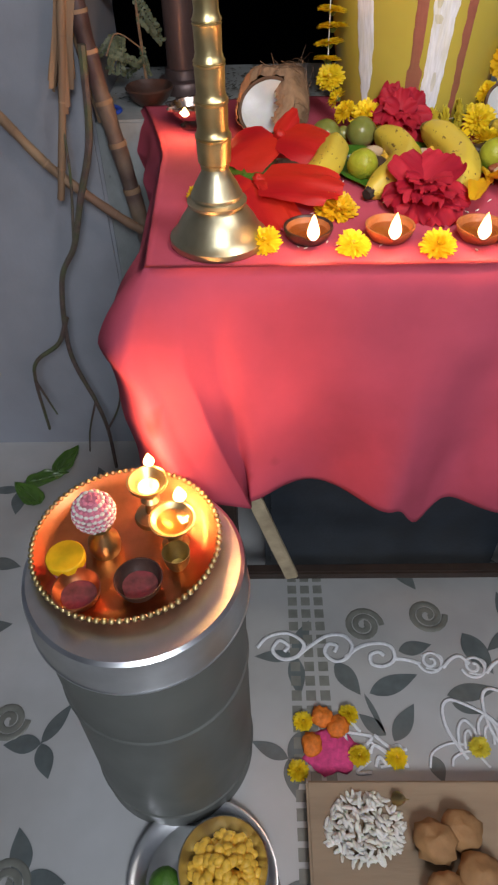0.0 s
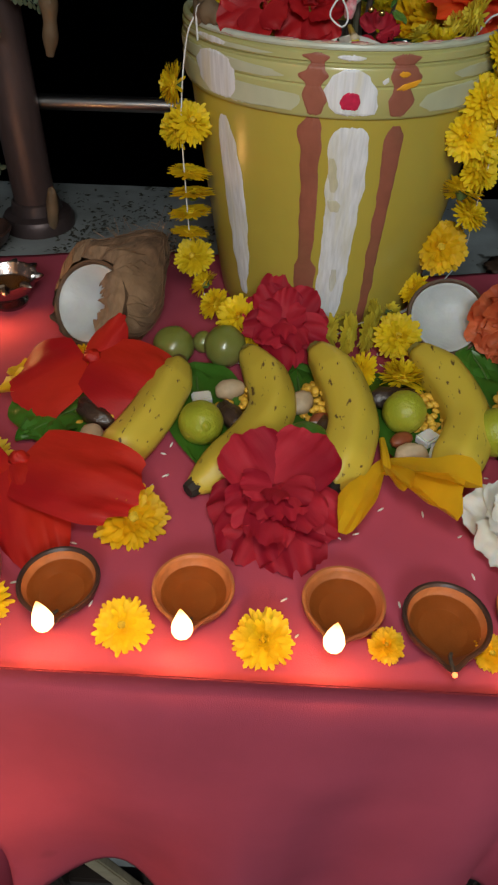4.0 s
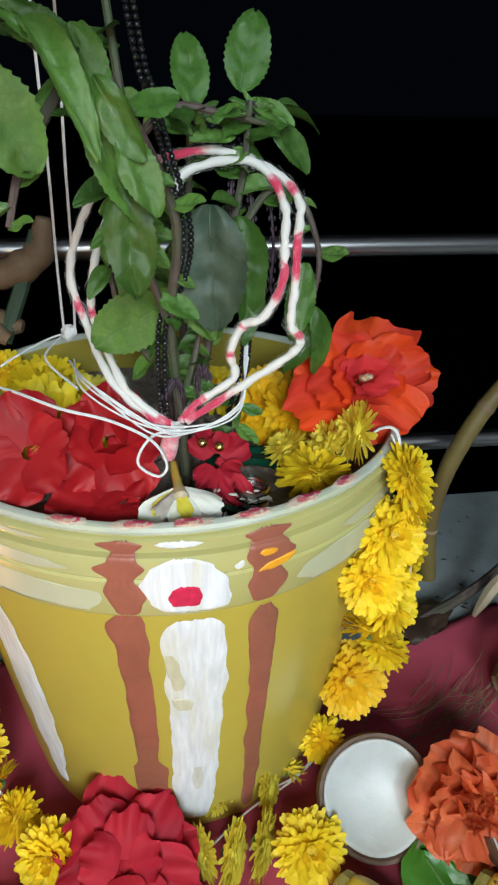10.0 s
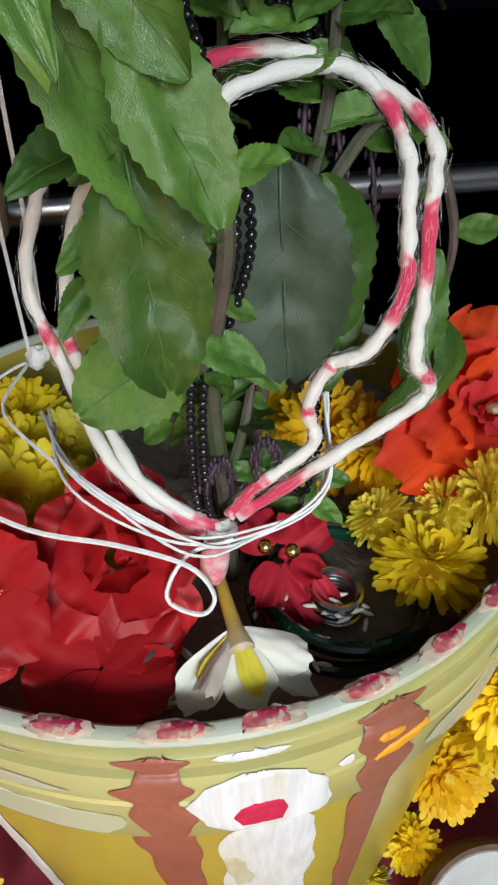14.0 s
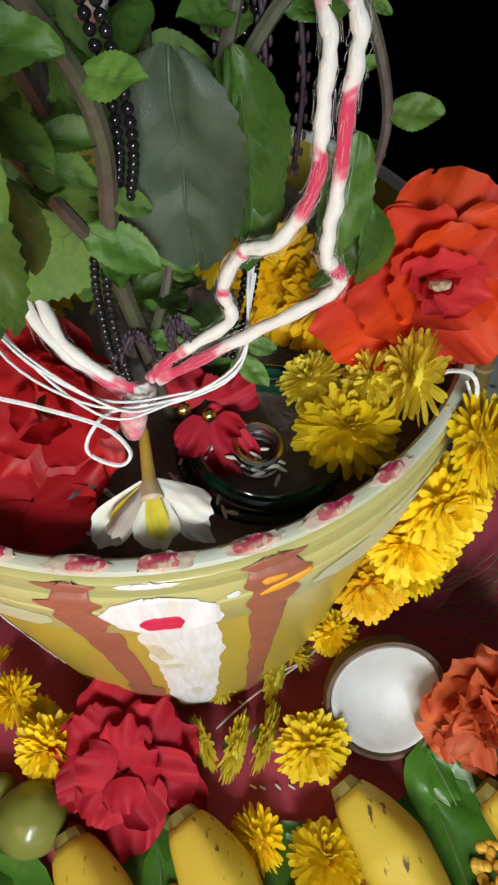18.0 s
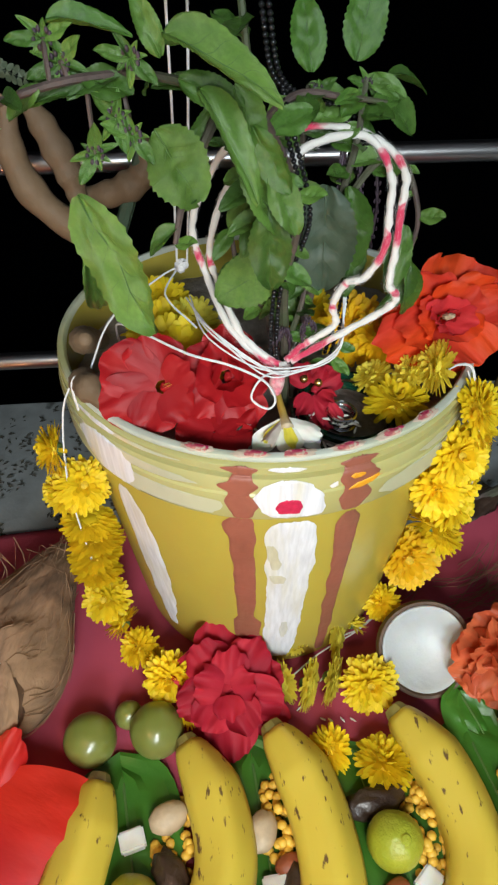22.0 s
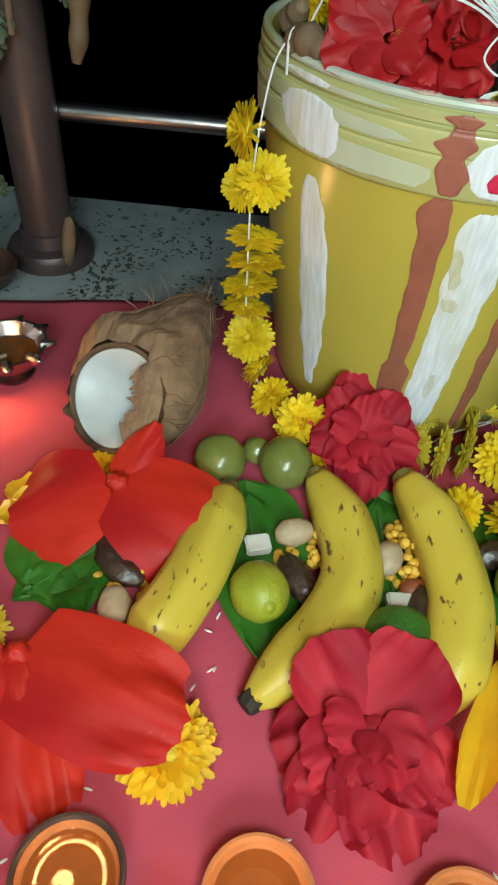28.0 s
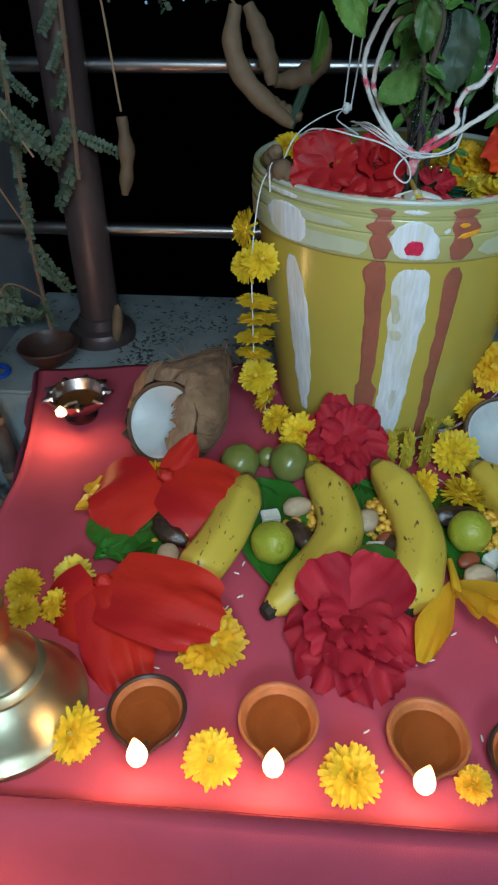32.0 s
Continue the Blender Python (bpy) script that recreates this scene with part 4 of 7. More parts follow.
def heart_leaf(place, turn, L, W, label, group="betel leaves", mat=None, tilt=(0, 0)):
    ob = thing("betel_leaf", label, "leaf", group, Matrix.Translation(place) @ Matrix.Rotation(radians(turn), 4, "Z") @ Matrix.Rotation(radians(tilt[0]), 4, "X") @ Matrix.Rotation(radians(tilt[1]), 4, "Y"))

    def at(u, v):
        c = v * 2 - 1
        w = W * 0.5 * math.sin(math.pi * min(1, u ** 0.62)) ** 0.75 * (1 if u > 0 else 0)
        return (L * (u - 0.12 * abs(c) * (1 - u) * 1.3), w * c, 0.004 + 0.05 * L * c * c * math.sin(u * 3) + 0.004 * noise.noise((u * 5, c * 4, turn)) + 0.0015 * math.sin(abs(c) * 9 - u * 14))
    part("blade", grid(at, 14, 12), mat or BETEL, ob)
    part("midrib", tube([at(0.02, 0.5), at(0.35, 0.5), at(0.7, 0.5), at(0.98, 0.5)], lambda u: 0.0012 * (1 - 0.7 * u), 6), VEIN, ob)
    return ob


for x, y, turn, L, W in ((0.085, 1.030, -66, 0.085, 0.085), (0.225, 1.075, -80, 0.145, 0.085), (0.330, 1.082, -85, 0.15, 0.08), (0.415, 1.070, -78, 0.14, 0.085), (0.515, 1.085, -82, 0.15, 0.09), (0.61, 1.07, -95, 0.13, 0.08)):
    heart_leaf((x, y, TOP + 0.001), turn, L, W, "glossy green betel leaf under the offerings")
heart_leaf((0.515, 1.120, TOP + 0.012), -70, 0.075, 0.055, "green betel leaf with a cupped edge", tilt=(0, 20))
heart_leaf((0.118, 1.015, TOP + 0.002), -132, 0.07, 0.06, "green betel leaf sticking out under the hibiscus")


def fruit(name, place, r, mat, label, category, squash=1.0, group="", lumps=0.04, axis=(0.2, -0.3, 1), nib=0.0):
    ob = thing(name, label, category, group, facing(place, axis, rnd.uniform(0, 360)))
    s = ball(r, r, r * squash, 28, 18, lumps, place[0] * 50)
    if nib:
        s.join(lathe([(r * 0.28, r * squash * 0.92), (r * 0.16, r * squash * 1.04), (r * 0.08, r * squash * (1 + nib)), (0, r * squash * (1.02 + nib))], 12))
    part("flesh", s, mat, ob)
    part("calyx", lathe([(0.0, r * squash * 1.005), (r * 0.11, r * squash * 0.995), (r * 0.14, r * squash * 0.985)], 8), BANANASTEM, ob, m=Matrix.Rotation(math.pi, 4, "X"))
    return ob


fruit("gooseberry", (0.199, 1.102, TOP + 0.021), 0.0215, AMLA, "pale green gooseberry with a brown blush", "fruit", 0.93, "gooseberries")
fruit("gooseberry", (0.253, 1.106, TOP + 0.021), 0.0225, AMLA, "shiny olive-green gooseberry by the bucket", "fruit", 0.95, "gooseberries")
fruit("gooseberry", (0.228, 1.125, TOP + 0.012), 0.012, AMLA, "small green gooseberry behind two larger ones", "fruit", 1.0, "gooseberries")
fruit("lime", (0.240, 0.982, TOP + 0.021), 0.0205, LIME, "yellow-green lime on a betel leaf", "lime", 1.18, "limes", axis=(0.3, -0.8, 0.5), nib=0.08)
fruit("lime", (0.429, 1.010, TOP + 0.021), 0.0205, LIME, "round yellow-green lime between two bananas", "lime", 1.02, "limes", nib=0.05)
fruit("lime", (0.334, 0.960, TOP + 0.020), 0.0205, GREENLIME, "deep green lime behind the crimson hibiscus", "lime", 1.15, "limes", axis=(1, 0.1, 0.2), nib=0.06)
fruit("lime", (0.508, 0.985, TOP + 0.023), 0.022, LIME, "yellow-green lime beside the last bananas", "lime", 1.05, "limes", nib=0.05)


def pebble(name, place, dims, mat, label, category, turn=0.0, lumps=0.12, group="", tilt=0.0):
    m = Matrix.Translation(place) @ Matrix.Rotation(radians(turn), 4, "Z") @ Matrix.Rotation(radians(tilt), 4, "Y")
    return solid(name, ball(*dims, 18, 12, lumps, place[0] * 91 + place[1] * 37), mat, label, category, group=group, m=m, sharp=None)


for x, y, turn in ((0.263, 1.041, 20), (0.333, 1.026, 70), (0.430, 0.960, 10), (0.143, 0.963, 100), (0.300, 1.018, 40), (0.520, 0.945, 30)):
    pebble("areca_nut", (x, y, TOP + 0.014), (0.0155, 0.0115, 0.010), NUT, "pale brown areca nut on a betel leaf", "nut", turn, 0.10, "areca nuts")
for x, y, turn, l in ((0.138, 0.996, -40, 0.024), (0.267, 1.000, -60, 0.022), (0.354, 0.982, 80, 0.022), (0.422, 1.040, 10, 0.025), (0.535, 1.02, 40, 0.022)):
    pebble("dry_date", (x, y, TOP + 0.014), (l, 0.0115, 0.010), DATE, "wrinkled dark brown dried date", "date", turn, 0.30, "dried dates")
for x, y, turn in ((0.352, 1.003, 10), (0.424, 0.980, 35), (0.545, 0.985, 0)):
    pebble("almond", (x, y, TOP + 0.013), (0.012, 0.008, 0.006), ALMOND, "small reddish-brown almond on a leaf", "nut", turn, 0.06, "almonds")
for x, y, turn in ((0.236, 1.028, 15), (0.340, 0.990, 5), (0.449, 0.985, 40), (0.455, 0.965, 70)):
    solid("camphor_cube", box(-0.0095, -0.0075, 0, 0.0095, 0.0075, 0.009, 0.0015), CAMPHOR, "translucent white camphor block", "camphor", group="camphor blocks", m=Matrix.Translation((x, y, TOP + 0.007)) @ Matrix.Rotation(radians(turn), 4, "Z"))


def heap(name, label, category, centre, spread, n, grain, mat, height=0.02, seed=1, base=None, kind="stuff"):
    r = random.Random(seed)
    s = Shape()
    for i in range(n):
        a, d = r.uniform(0, 6.283), math.sqrt(r.random())
        x, y = centre[0] + spread[0] * d * math.cos(a), centre[1] + spread[1] * d * math.sin(a)
        z = (base if base is not None else TOP + 0.006) + height * (1 - d * d) * r.random()
        m = Matrix.Translation((x, y, z)) @ Euler((r.uniform(-0.5, 0.5), r.uniform(-0.5, 0.5), r.uniform(0, 6.3))).to_matrix().to_4x4()
        s.join(ball(*grain, 8, 6), m)
    return solid(name, s, mat, label, category, kind=kind, sharp=None)


heap("dal_heap", "small heap of yellow split lentils on a betel leaf", "lentils", (0.276, 1.022), (0.024, 0.034), 85, (0.0042, 0.0038, 0.0026), DAL, 0.014, 1)
heap("dal_heap", "small heap of yellow split lentils beside a banana", "lentils", (0.349, 1.034), (0.018, 0.034), 75, (0.0042, 0.0038, 0.0026), DAL, 0.014, 2)
heap("dal_heap", "yellow split lentils spilling along a banana", "lentils", (0.457, 1.020), (0.018, 0.042), 85, (0.0042, 0.0038, 0.0026), DAL, 0.014, 3)
heap("dal_heap", "yellow split lentils half under the red hibiscus", "lentils", (0.150, 1.005), (0.030, 0.034), 75, (0.0042, 0.0038, 0.0026), DAL, 0.012, 4)
heap("dal_heap", "yellow split lentils at the end of the row", "lentils", (0.54, 1.03), (0.02, 0.036), 70, (0.0042, 0.0038, 0.0026), DAL, 0.012, 5)
heap("scattered_rice", "white rice grains scattered over the red cloth", "rice", (0.27, 0.92), (0.24, 0.16), 90, (0.0032, 0.0009, 0.0008), RICE, 0.0, 6, TOP + 0.0015)
heap("scattered_rice", "white rice grains scattered before the bucket", "rice", (0.37, 1.12), (0.18, 0.05), 40, (0.0032, 0.0009, 0.0008), RICE, 0.0, 9, TOP + 0.0015)

# ---- coconuts ----
def coconut_half(place, axis, spin, R, label, husk):
    ob = thing("coconut_half", label, "coconut", "broken coconut halves", facing(place, axis, spin))
    n = 14
    outer = [(R * 1.10 * math.cos(t), R * 1.10 * math.sin(t)) for t in [-math.pi / 2 + math.pi / 2 * i / n for i in range(n + 1)]]
    part("shell", lathe([(max(0, a), b) for a, b in outer] + [(R * 1.08, 0.0025), (R * 1.02, 0.0022), (R * 0.975, -0.0005)], 40, 0.015), SHELL, ob, "thin dark shell")
    inner = [(R * 0.985, -0.0005), (R * 0.965, 0.0008), (R * 0.93, 0.0004), (R * 0.88, -R * 0.035), (R * 0.80, -R * 0.10), (R * 0.66, -R * 0.20), (R * 0.48, -R * 0.28), (R * 0.25, -R * 0.335), (0.0, -R * 0.35)]
    part("flesh", lathe(inner, 40, 0.02), FLESH, ob, "wet white flesh")
    if husk:
        r = random.Random(12)
        back = facing(place, axis, spin).inverted()
        start, apex = Vector(place) - Vector(axis).normalized() * 0.012, Vector(husk)
        line = spline([start, start.lerp(apex, 0.33) + Vector((0, 0, -0.008)), start.lerp(apex, 0.7), apex], 24)
        n0 = -Vector(axis).normalized()

        def at(u, v, lift=0.0):
            i = min(23, int(v * 24))
            p = line[i].lerp(line[i + 1], v * 24 - i)
            d = n0.lerp((apex - start).normalized(), min(1, v * 2.2)).normalized()
            x = Vector((1, 0, 0)) - d * d.x
            x.normalize()
            y = d.cross(x)
            a = 2 * math.pi * u
            rr = R * (1.08 + 0.42 * math.sin(math.pi * min(1, v * 1.5)) * (1 - v) - 0.90 * v ** 2.4) * (1 + 0.16 * noise.noise((math.cos(a) * 1.6, math.sin(a) * 1.6, v * 2)) + 0.05 * noise.noise((math.cos(a) * 9, math.sin(a) * 9, v * 3))) + lift
            q = p + (x * math.cos(a) + y * math.sin(a)) * rr - d * 0.016 * (1 - v) * (1 + 0.8 * noise.noise((math.cos(a) * 4, math.sin(a) * 4, 3)))
            q.z = max(q.z, TOP + 0.0015)
            return back @ q
        part("husk", grid(at, 64, 26, wrap_u=True), FIBRE, ob, "brown hairy husk", sharp=None)
        flap = grid(lambda u, v: (R * (1.15 - 0.86 * v * (0.74 + 0.34 * noise.noise((u * 6, 1, 1)) + 0.16 * noise.noise((u * 19, 2, 1)))) * math.cos(radians(-62 + 105 * u)), R * (1.15 - 0.86 * v * (0.74 + 0.34 * noise.noise((u * 6, 1, 1)) + 0.16 * noise.noise((u * 19, 2, 1)))) * math.sin(radians(-62 + 105 * u)), R * (0.10 + 0.12 * math.sin(v * 3) + 0.06 * noise.noise((u * 7, v * 4, 2)))), 40, 12)
        part("husk_flap", flap, FIBRE, ob, "torn husk flap over the flesh", sharp=None)
        for i in range(200):
            u, v = r.random(), r.random() * 0.75
            pts = [at(u + r.uniform(-0.012, 0.012) * k, min(1, v + 0.09 * k), 0.0006 + r.uniform(0, 0.0012)) for k in range(4)]
            if i % 6 == 0:
                pts.append(pts[-1] + Vector((r.uniform(-0.02, 0.02), r.uniform(0.0, 0.025), r.uniform(-0.01, 0.015))))
            part("fibre", tube(pts, 0.0004, 3, 7, cap=False), FIBRE, ob)
        for i in range(26):
            p = at(r.random(), r.uniform(0.6, 1.0))
            q = p + Vector((r.uniform(-0.02, 0.03), r.uniform(-0.005, 0.035), r.uniform(-0.03, 0.01)))
            part("fibre", tube([p, p.lerp(q, 0.5) + Vector((r.uniform(-0.008, 0.008), 0.010, 0)), q], 0.0002, 3, 8, cap=False), FIBRE, ob)
    return ob


coconut_half((0.108, 1.130, TOP + 0.052), (-0.40, -0.66, 0.62), 0, 0.042, "broken coconut half in its hairy brown husk", (0.164, 1.275, 0.838))
coconut_half((0.488, 1.150, TOP + 0.041), (0.0, -0.72, 0.76), 10, 0.0385, "broken coconut half showing white flesh", None)
coconut_half((0.592, 1.120, TOP + 0.030), (0.25, -0.45, 0.9), 70, 0.036, "coconut half partly hidden by a coral flower", None)
hibiscus("coral_flower", "coral-orange flower with crinkled petals by the coconut", (0.556, 1.140, TOP + 0.040), (-0.05, -0.85, 0.75), 10, 0.049, CORAL, 6, 0.066, 0.06, 0.02, 0.24, layers=4, pistil=True, tilt=4, seed=31)
husk_tuft = Shape()
for k in range(70):
    x, y = 0.57 + rnd.gauss(0, 0.05), 1.225 + rnd.gauss(0, 0.022)
    a = rnd.gauss(0.2, 0.5)
    L = rnd.uniform(0.03, 0.09)
    p = Vector((x, y, TOP + 0.002))
    husk_tuft.join(tube([p, p + Vector((math.cos(a) * L * 0.5, math.sin(a) * L * 0.5, rnd.uniform(0.004, 0.022))), p + Vector((math.cos(a) * L, math.sin(a + 0.4) * L, rnd.uniform(0.001, 0.014)))], 0.0004, 3, 5, cap=False))
solid("coir_tuft", husk_tuft, FIBRE, "loose tuft of brown coconut coir on the cloth", "coir", kind="stuff", sharp=None)
coconut_husk = thing("coconut_husk", "piece of dark brown coconut husk on the cloth", "husk", m=facing((0.675, 1.245, TOP + 0.03), (-0.4, -0.5, 0.7), 30))
part("husk", ball(0.045, 0.034, 0.03, 24, 14, 0.35, 5), FIBRE, coconut_husk)
# ---- the bucket ----
BX, BY, RIM = 0.357, 1.290, 1.080
R_LOW, R_HIGH = 0.121, 0.1518
# the moulded rim: a broad band with a faint ledge, a groove, a rib, a groove, then the lip
RIBS = ((1.0195, 0.1552), (1.0215, 0.1566), (1.0430, 0.1580), (1.0445, 0.1568), (1.0460, 0.1581), (1.0565, 0.1588), (1.0585, 0.1580), (1.0595, 0.1546), (1.0612, 0.1546), (1.0622, 0.1572), (1.0675, 0.1576), (1.0685, 0.1565), (1.0690, 0.1544), (1.0702, 0.1544), (1.0708, 0.1560))


def bucket_radius(z):
    if z < 1.0195:
        return R_LOW + (R_HIGH - R_LOW) * (z - TOP) / 0.24
    for (z0, r0), (z1, r1) in zip(RIBS, RIBS[1:]):
        if z <= z1:
            return r0 + (r1 - r0) * (z - z0) / (z1 - z0)
    return RIBS[-1][1]


bucket = thing("bucket", "olive-yellow plastic paint bucket decorated with painted stripes", "bucket", m=Matrix.Translation((BX, BY, 0)))
body = [(0.0, TOP + 0.001), (R_LOW - 0.006, TOP + 0.001), (R_LOW, TOP + 0.006)] + [(R_LOW + (R_HIGH - R_LOW) * (0.006 + 0.234 * k / 8) / 0.24, TOP + 0.006 + 0.234 * k / 8) for k in range(1, 9)]
part("body", lathe(body, 96), BUCKET, bucket)
band = [(R_HIGH - 0.001, 1.0190), (0.1548, 1.0190)] + [(r, z) for z, r in RIBS]
part("rim_band", lathe(band, 96), BAND, bucket, "yellow-green ribbed rim band")
part("lip", lathe([(0.1560, 1.0708), (0.1568, 1.0728), (0.1562, 1.0748), (0.1545, 1.0757), (0.1522, 1.0755), (0.1508, 1.0742), (0.1502, 1.0715)], 96), RIMGREY, bucket, "chalky pale lip")
part("inner_wall", lathe([(0.1502, 1.0715), (0.1492, 1.06), (0.1478, 1.04), (0.1455, 1.01)], 96), BUCKET, bucket)
part("soil", grid(lambda u, v: ((0.1478 * v) * math.cos(6.2832 * u), (0.1478 * v) * math.sin(6.2832 * u), 1.040 + 0.010 * noise.noise((v * 4 * math.cos(6.2832 * u), v * 4 * math.sin(6.2832 * u), 0)) + 0.004 * noise.noise((v * 19 * math.cos(6.2832 * u), v * 19 * math.sin(6.2832 * u), 2))), 72, 34, wrap_u=True), SOIL, bucket, "damp dark soil")


def paint_radius(z):
    """Thick paint bridges the narrow grooves."""
    return max(bucket_radius(z + d) for d in (-0.0011, -0.0005, 0.0, 0.0005, 0.0011))


def daub(name, rows, mat, label, lift=0.0009, seed=0, rough=1.2, dots=28, across=12):
    """Paint on the bucket's side: rows of (height, left angle, right angle) in degrees from the front."""
    def at(u, v):
        z0, z1 = rows[0][0], rows[-1][0]
        z = z0 + (z1 - z0) * u
        k = 0
        while k < len(rows) - 2 and (rows[k + 1][0] > z if z1 < z0 else rows[k + 1][0] < z):
            k += 1
        t = (z - rows[k][0]) / (rows[k + 1][0] - rows[k][0])
        t = t * t * (3 - 2 * t)
        end = min(1.0, min(u, 1 - u) / 0.045)
        pinch = 1 - 0.45 * (1 - end) ** 2
        lo = rows[k][1] + (rows[k + 1][1] - rows[k][1]) * t + rough * (noise.noise((z * 55, seed, 0)) + 0.25 * noise.noise((z * 190, seed, 4)))
        hi = rows[k][2] + (rows[k + 1][2] - rows[k][2]) * t + rough * (noise.noise((z * 55, seed, 7)) + 0.25 * noise.noise((z * 190, seed, 9)))
        lo, hi = (lo + hi) / 2 - (hi - lo) / 2 * pinch, (lo + hi) / 2 + (hi - lo) / 2 * pinch
        zz = z + 0.0016 * noise.noise((v * 9, seed, 3)) * (1 if u in (0.0, 1.0) else 0)
        a = radians(lo + (hi - lo) * v)
        edge = 0.0 if v in (0.0, 1.0) or u in (0.0, 1.0) else lift * 0.6
        r = paint_radius(zz) + 0.0002 + edge + 0.0003 * noise.noise((z * 60, v * 8, seed))
        return (r * math.sin(a), -r * math.cos(a), zz)
    return part(name, grid(at, dots, across), mat, bucket, label, sharp=None)


for k, rows in enumerate(([(1.0425, -84, -60), (1.036, -92, -15.5), (1.030, -92, -14.5), (1.0225, -84, -17)], [(1.0565, -70, -40), (1.053, -84, -24), (1.0495, -88, -20), (1.0468, -80, -26)], [(1.0425, 30, 66), (1.037, 24.5, 84), (1.031, 23.5, 88), (1.0225, 27, 84)], [(1.0665, -66, -34), (1.0650, -76, -25), (1.0632, -66, -30)], [(1.0560, 40, 60), (1.0520, 33, 76), (1.0470, 36, 66)])):
    daub("paint_daub", rows, PALEWASH, "pale green wash brushed over the rim band", lift=0.0003, seed=30 + k, rough=3.0, dots=24, across=40)
for k, rows in enumerate(([(1.0678, -4.2, 1.6), (1.0660, -5.0, 3.8), (1.0640, -3.0, 2.6)], [(1.0520, 10.2, 11.2), (1.0490, 9.2, 11.4), (1.0470, 9.6, 10.4)])):
    daub("paint_daub", rows, WHITEPAINT, "white streak on the rib", seed=50 + k, rough=0.5, dots=8)
daub("paint_stripe", [(1.011, -5.0, 8.0), (0.97, -4.8, 9.4), (0.90, -4.2, 8.6), (0.85, -5.0, 8.0), (0.800, -3.0, 7.0)], WHITEPAINT, "thick white brushed stripe", seed=1, dots=52)
for k, rows in enumerate(([(0.985, -4.6, -2.6), (0.972, -4.8, -1.0), (0.958, -3.6, -0.4), (0.950, -3.0, -1.4)], [(0.944, -3.8, 0.2), (0.938, -3.4, 2.4), (0.931, -2.2, 1.6)], [(0.868, 1.2, 3.4), (0.852, 0.6, 4.2), (0.838, 1.4, 3.0)])):
    daub("worn_patch", rows, WORNPAINT, "thin patch where the plastic shows through", lift=0.0016, seed=70 + k, rough=1.0, dots=14)
daub("paint_daub", [(1.058, -3.0, 2.5), (1.052, -6.0, 5.5), (1.040, -8.0, 8.0), (1.030, -6.5, 9.0), (1.0225, -4.0, 8.0)], WHITEPAINT, "white daub on the rim band", seed=2, lift=0.0012)
daub("paint_dot", [(1.0415, -0.8, 1.6), (1.0385, -2.6, 3.0), (1.033, -3.2, 3.5), (1.028, -2.4, 3.0), (1.0265, -0.8, 1.8)], KUMKUM, "crimson powder dot", lift=0.0022, seed=3, rough=0.5, dots=10)
daub("paint_stripe", [(1.0686, -12.6, -9.2), (1.066, -15.6, -7.4), (1.0615, -12.4, -9.0), (1.0575, -13.5, -8.4), (1.052, -16.2, -6.8), (1.045, -13.5, -8.6), (1.036, -14.8, -7.0), (1.0215, -13.0, -8.5)], BROWNPAINT, "red-oxide daub on the rim band", seed=4, dots=64)
daub("paint_stripe", [(1.0182, -14.6, -7.6), (1.004, -16.5, -7.8), (0.99, -14.8, -8.0), (0.92, -14.2, -7.6), (0.875, -14.0, -8.0), (0.868, -16.0, -6.2), (0.83, -15.2, -6.2), (0.795, -13.5, -6.8)], BROWNPAINT, "red-oxide painted stripe", seed=5, rough=0.9, dots=52)
daub("paint_stripe", [(1.0686, 12.6, 18.4), (1.066, 11.2, 20.4), (1.0615, 12.8, 19.0), (1.0575, 12.0, 20.2), (1.052, 11.4, 21.6), (1.044, 12.6, 18.6), (1.034, 12.2, 20.5), (1.0215, 13.0, 18.0)], BROWNPAINT, "red-oxide daub on the rim band", seed=6, dots=64)
daub("paint_stripe", [(1.012, 14.4, 19.6), (1.000, 13.6, 20.8), (0.96, 15.0, 21.0), (0.90, 15.8, 21.2), (0.84, 17.0, 22.0), (0.795, 17.5, 22.0)], BROWNPAINT, "red-oxide painted stripe", seed=7, rough=0.9, dots=52)
daub("paint_daub", [(1.0568, 14.6, 16.6), (1.0545, 13.8, 17.8), (1.0520, 14.8, 16.6)], TURMERIC, "turmeric smear", lift=0.0022, seed=8, rough=0.5, dots=8)
daub("paint_daub", [(1.050, 20.0, 22.0), (1.046, 15.0, 21.0), (1.042, 13.6, 17.0)], TURMERIC, "turmeric smear", lift=0.0022, seed=9, rough=0.5, dots=8)
daub("paint_stripe", [(1.004, -50.5, -45.0), (0.98, -52.0, -42.0), (0.94, -52.0, -39.8), (0.90, -51.5, -39.2), (0.86, -50.5, -40.0), (0.81, -48.0, -43.0)], WHITEPAINT, "thick white brushed stripe", seed=10, dots=52)
daub("paint_daub", [(1.0580, -52.0, -45.0), (1.054, -57.0, -40.0), (1.046, -60.0, -38.0), (1.034, -58.0, -38.5), (1.0225, -51.0, -41.0)], WHITEPAINT, "white daub on the rim band", seed=11)
daub("paint_daub", [(1.0680, -57.0, -46.0), (1.0660, -59.0, -42.0), (1.0635, -52.0, -43.0)], WHITEPAINT, "white smear under the lip", seed=12)
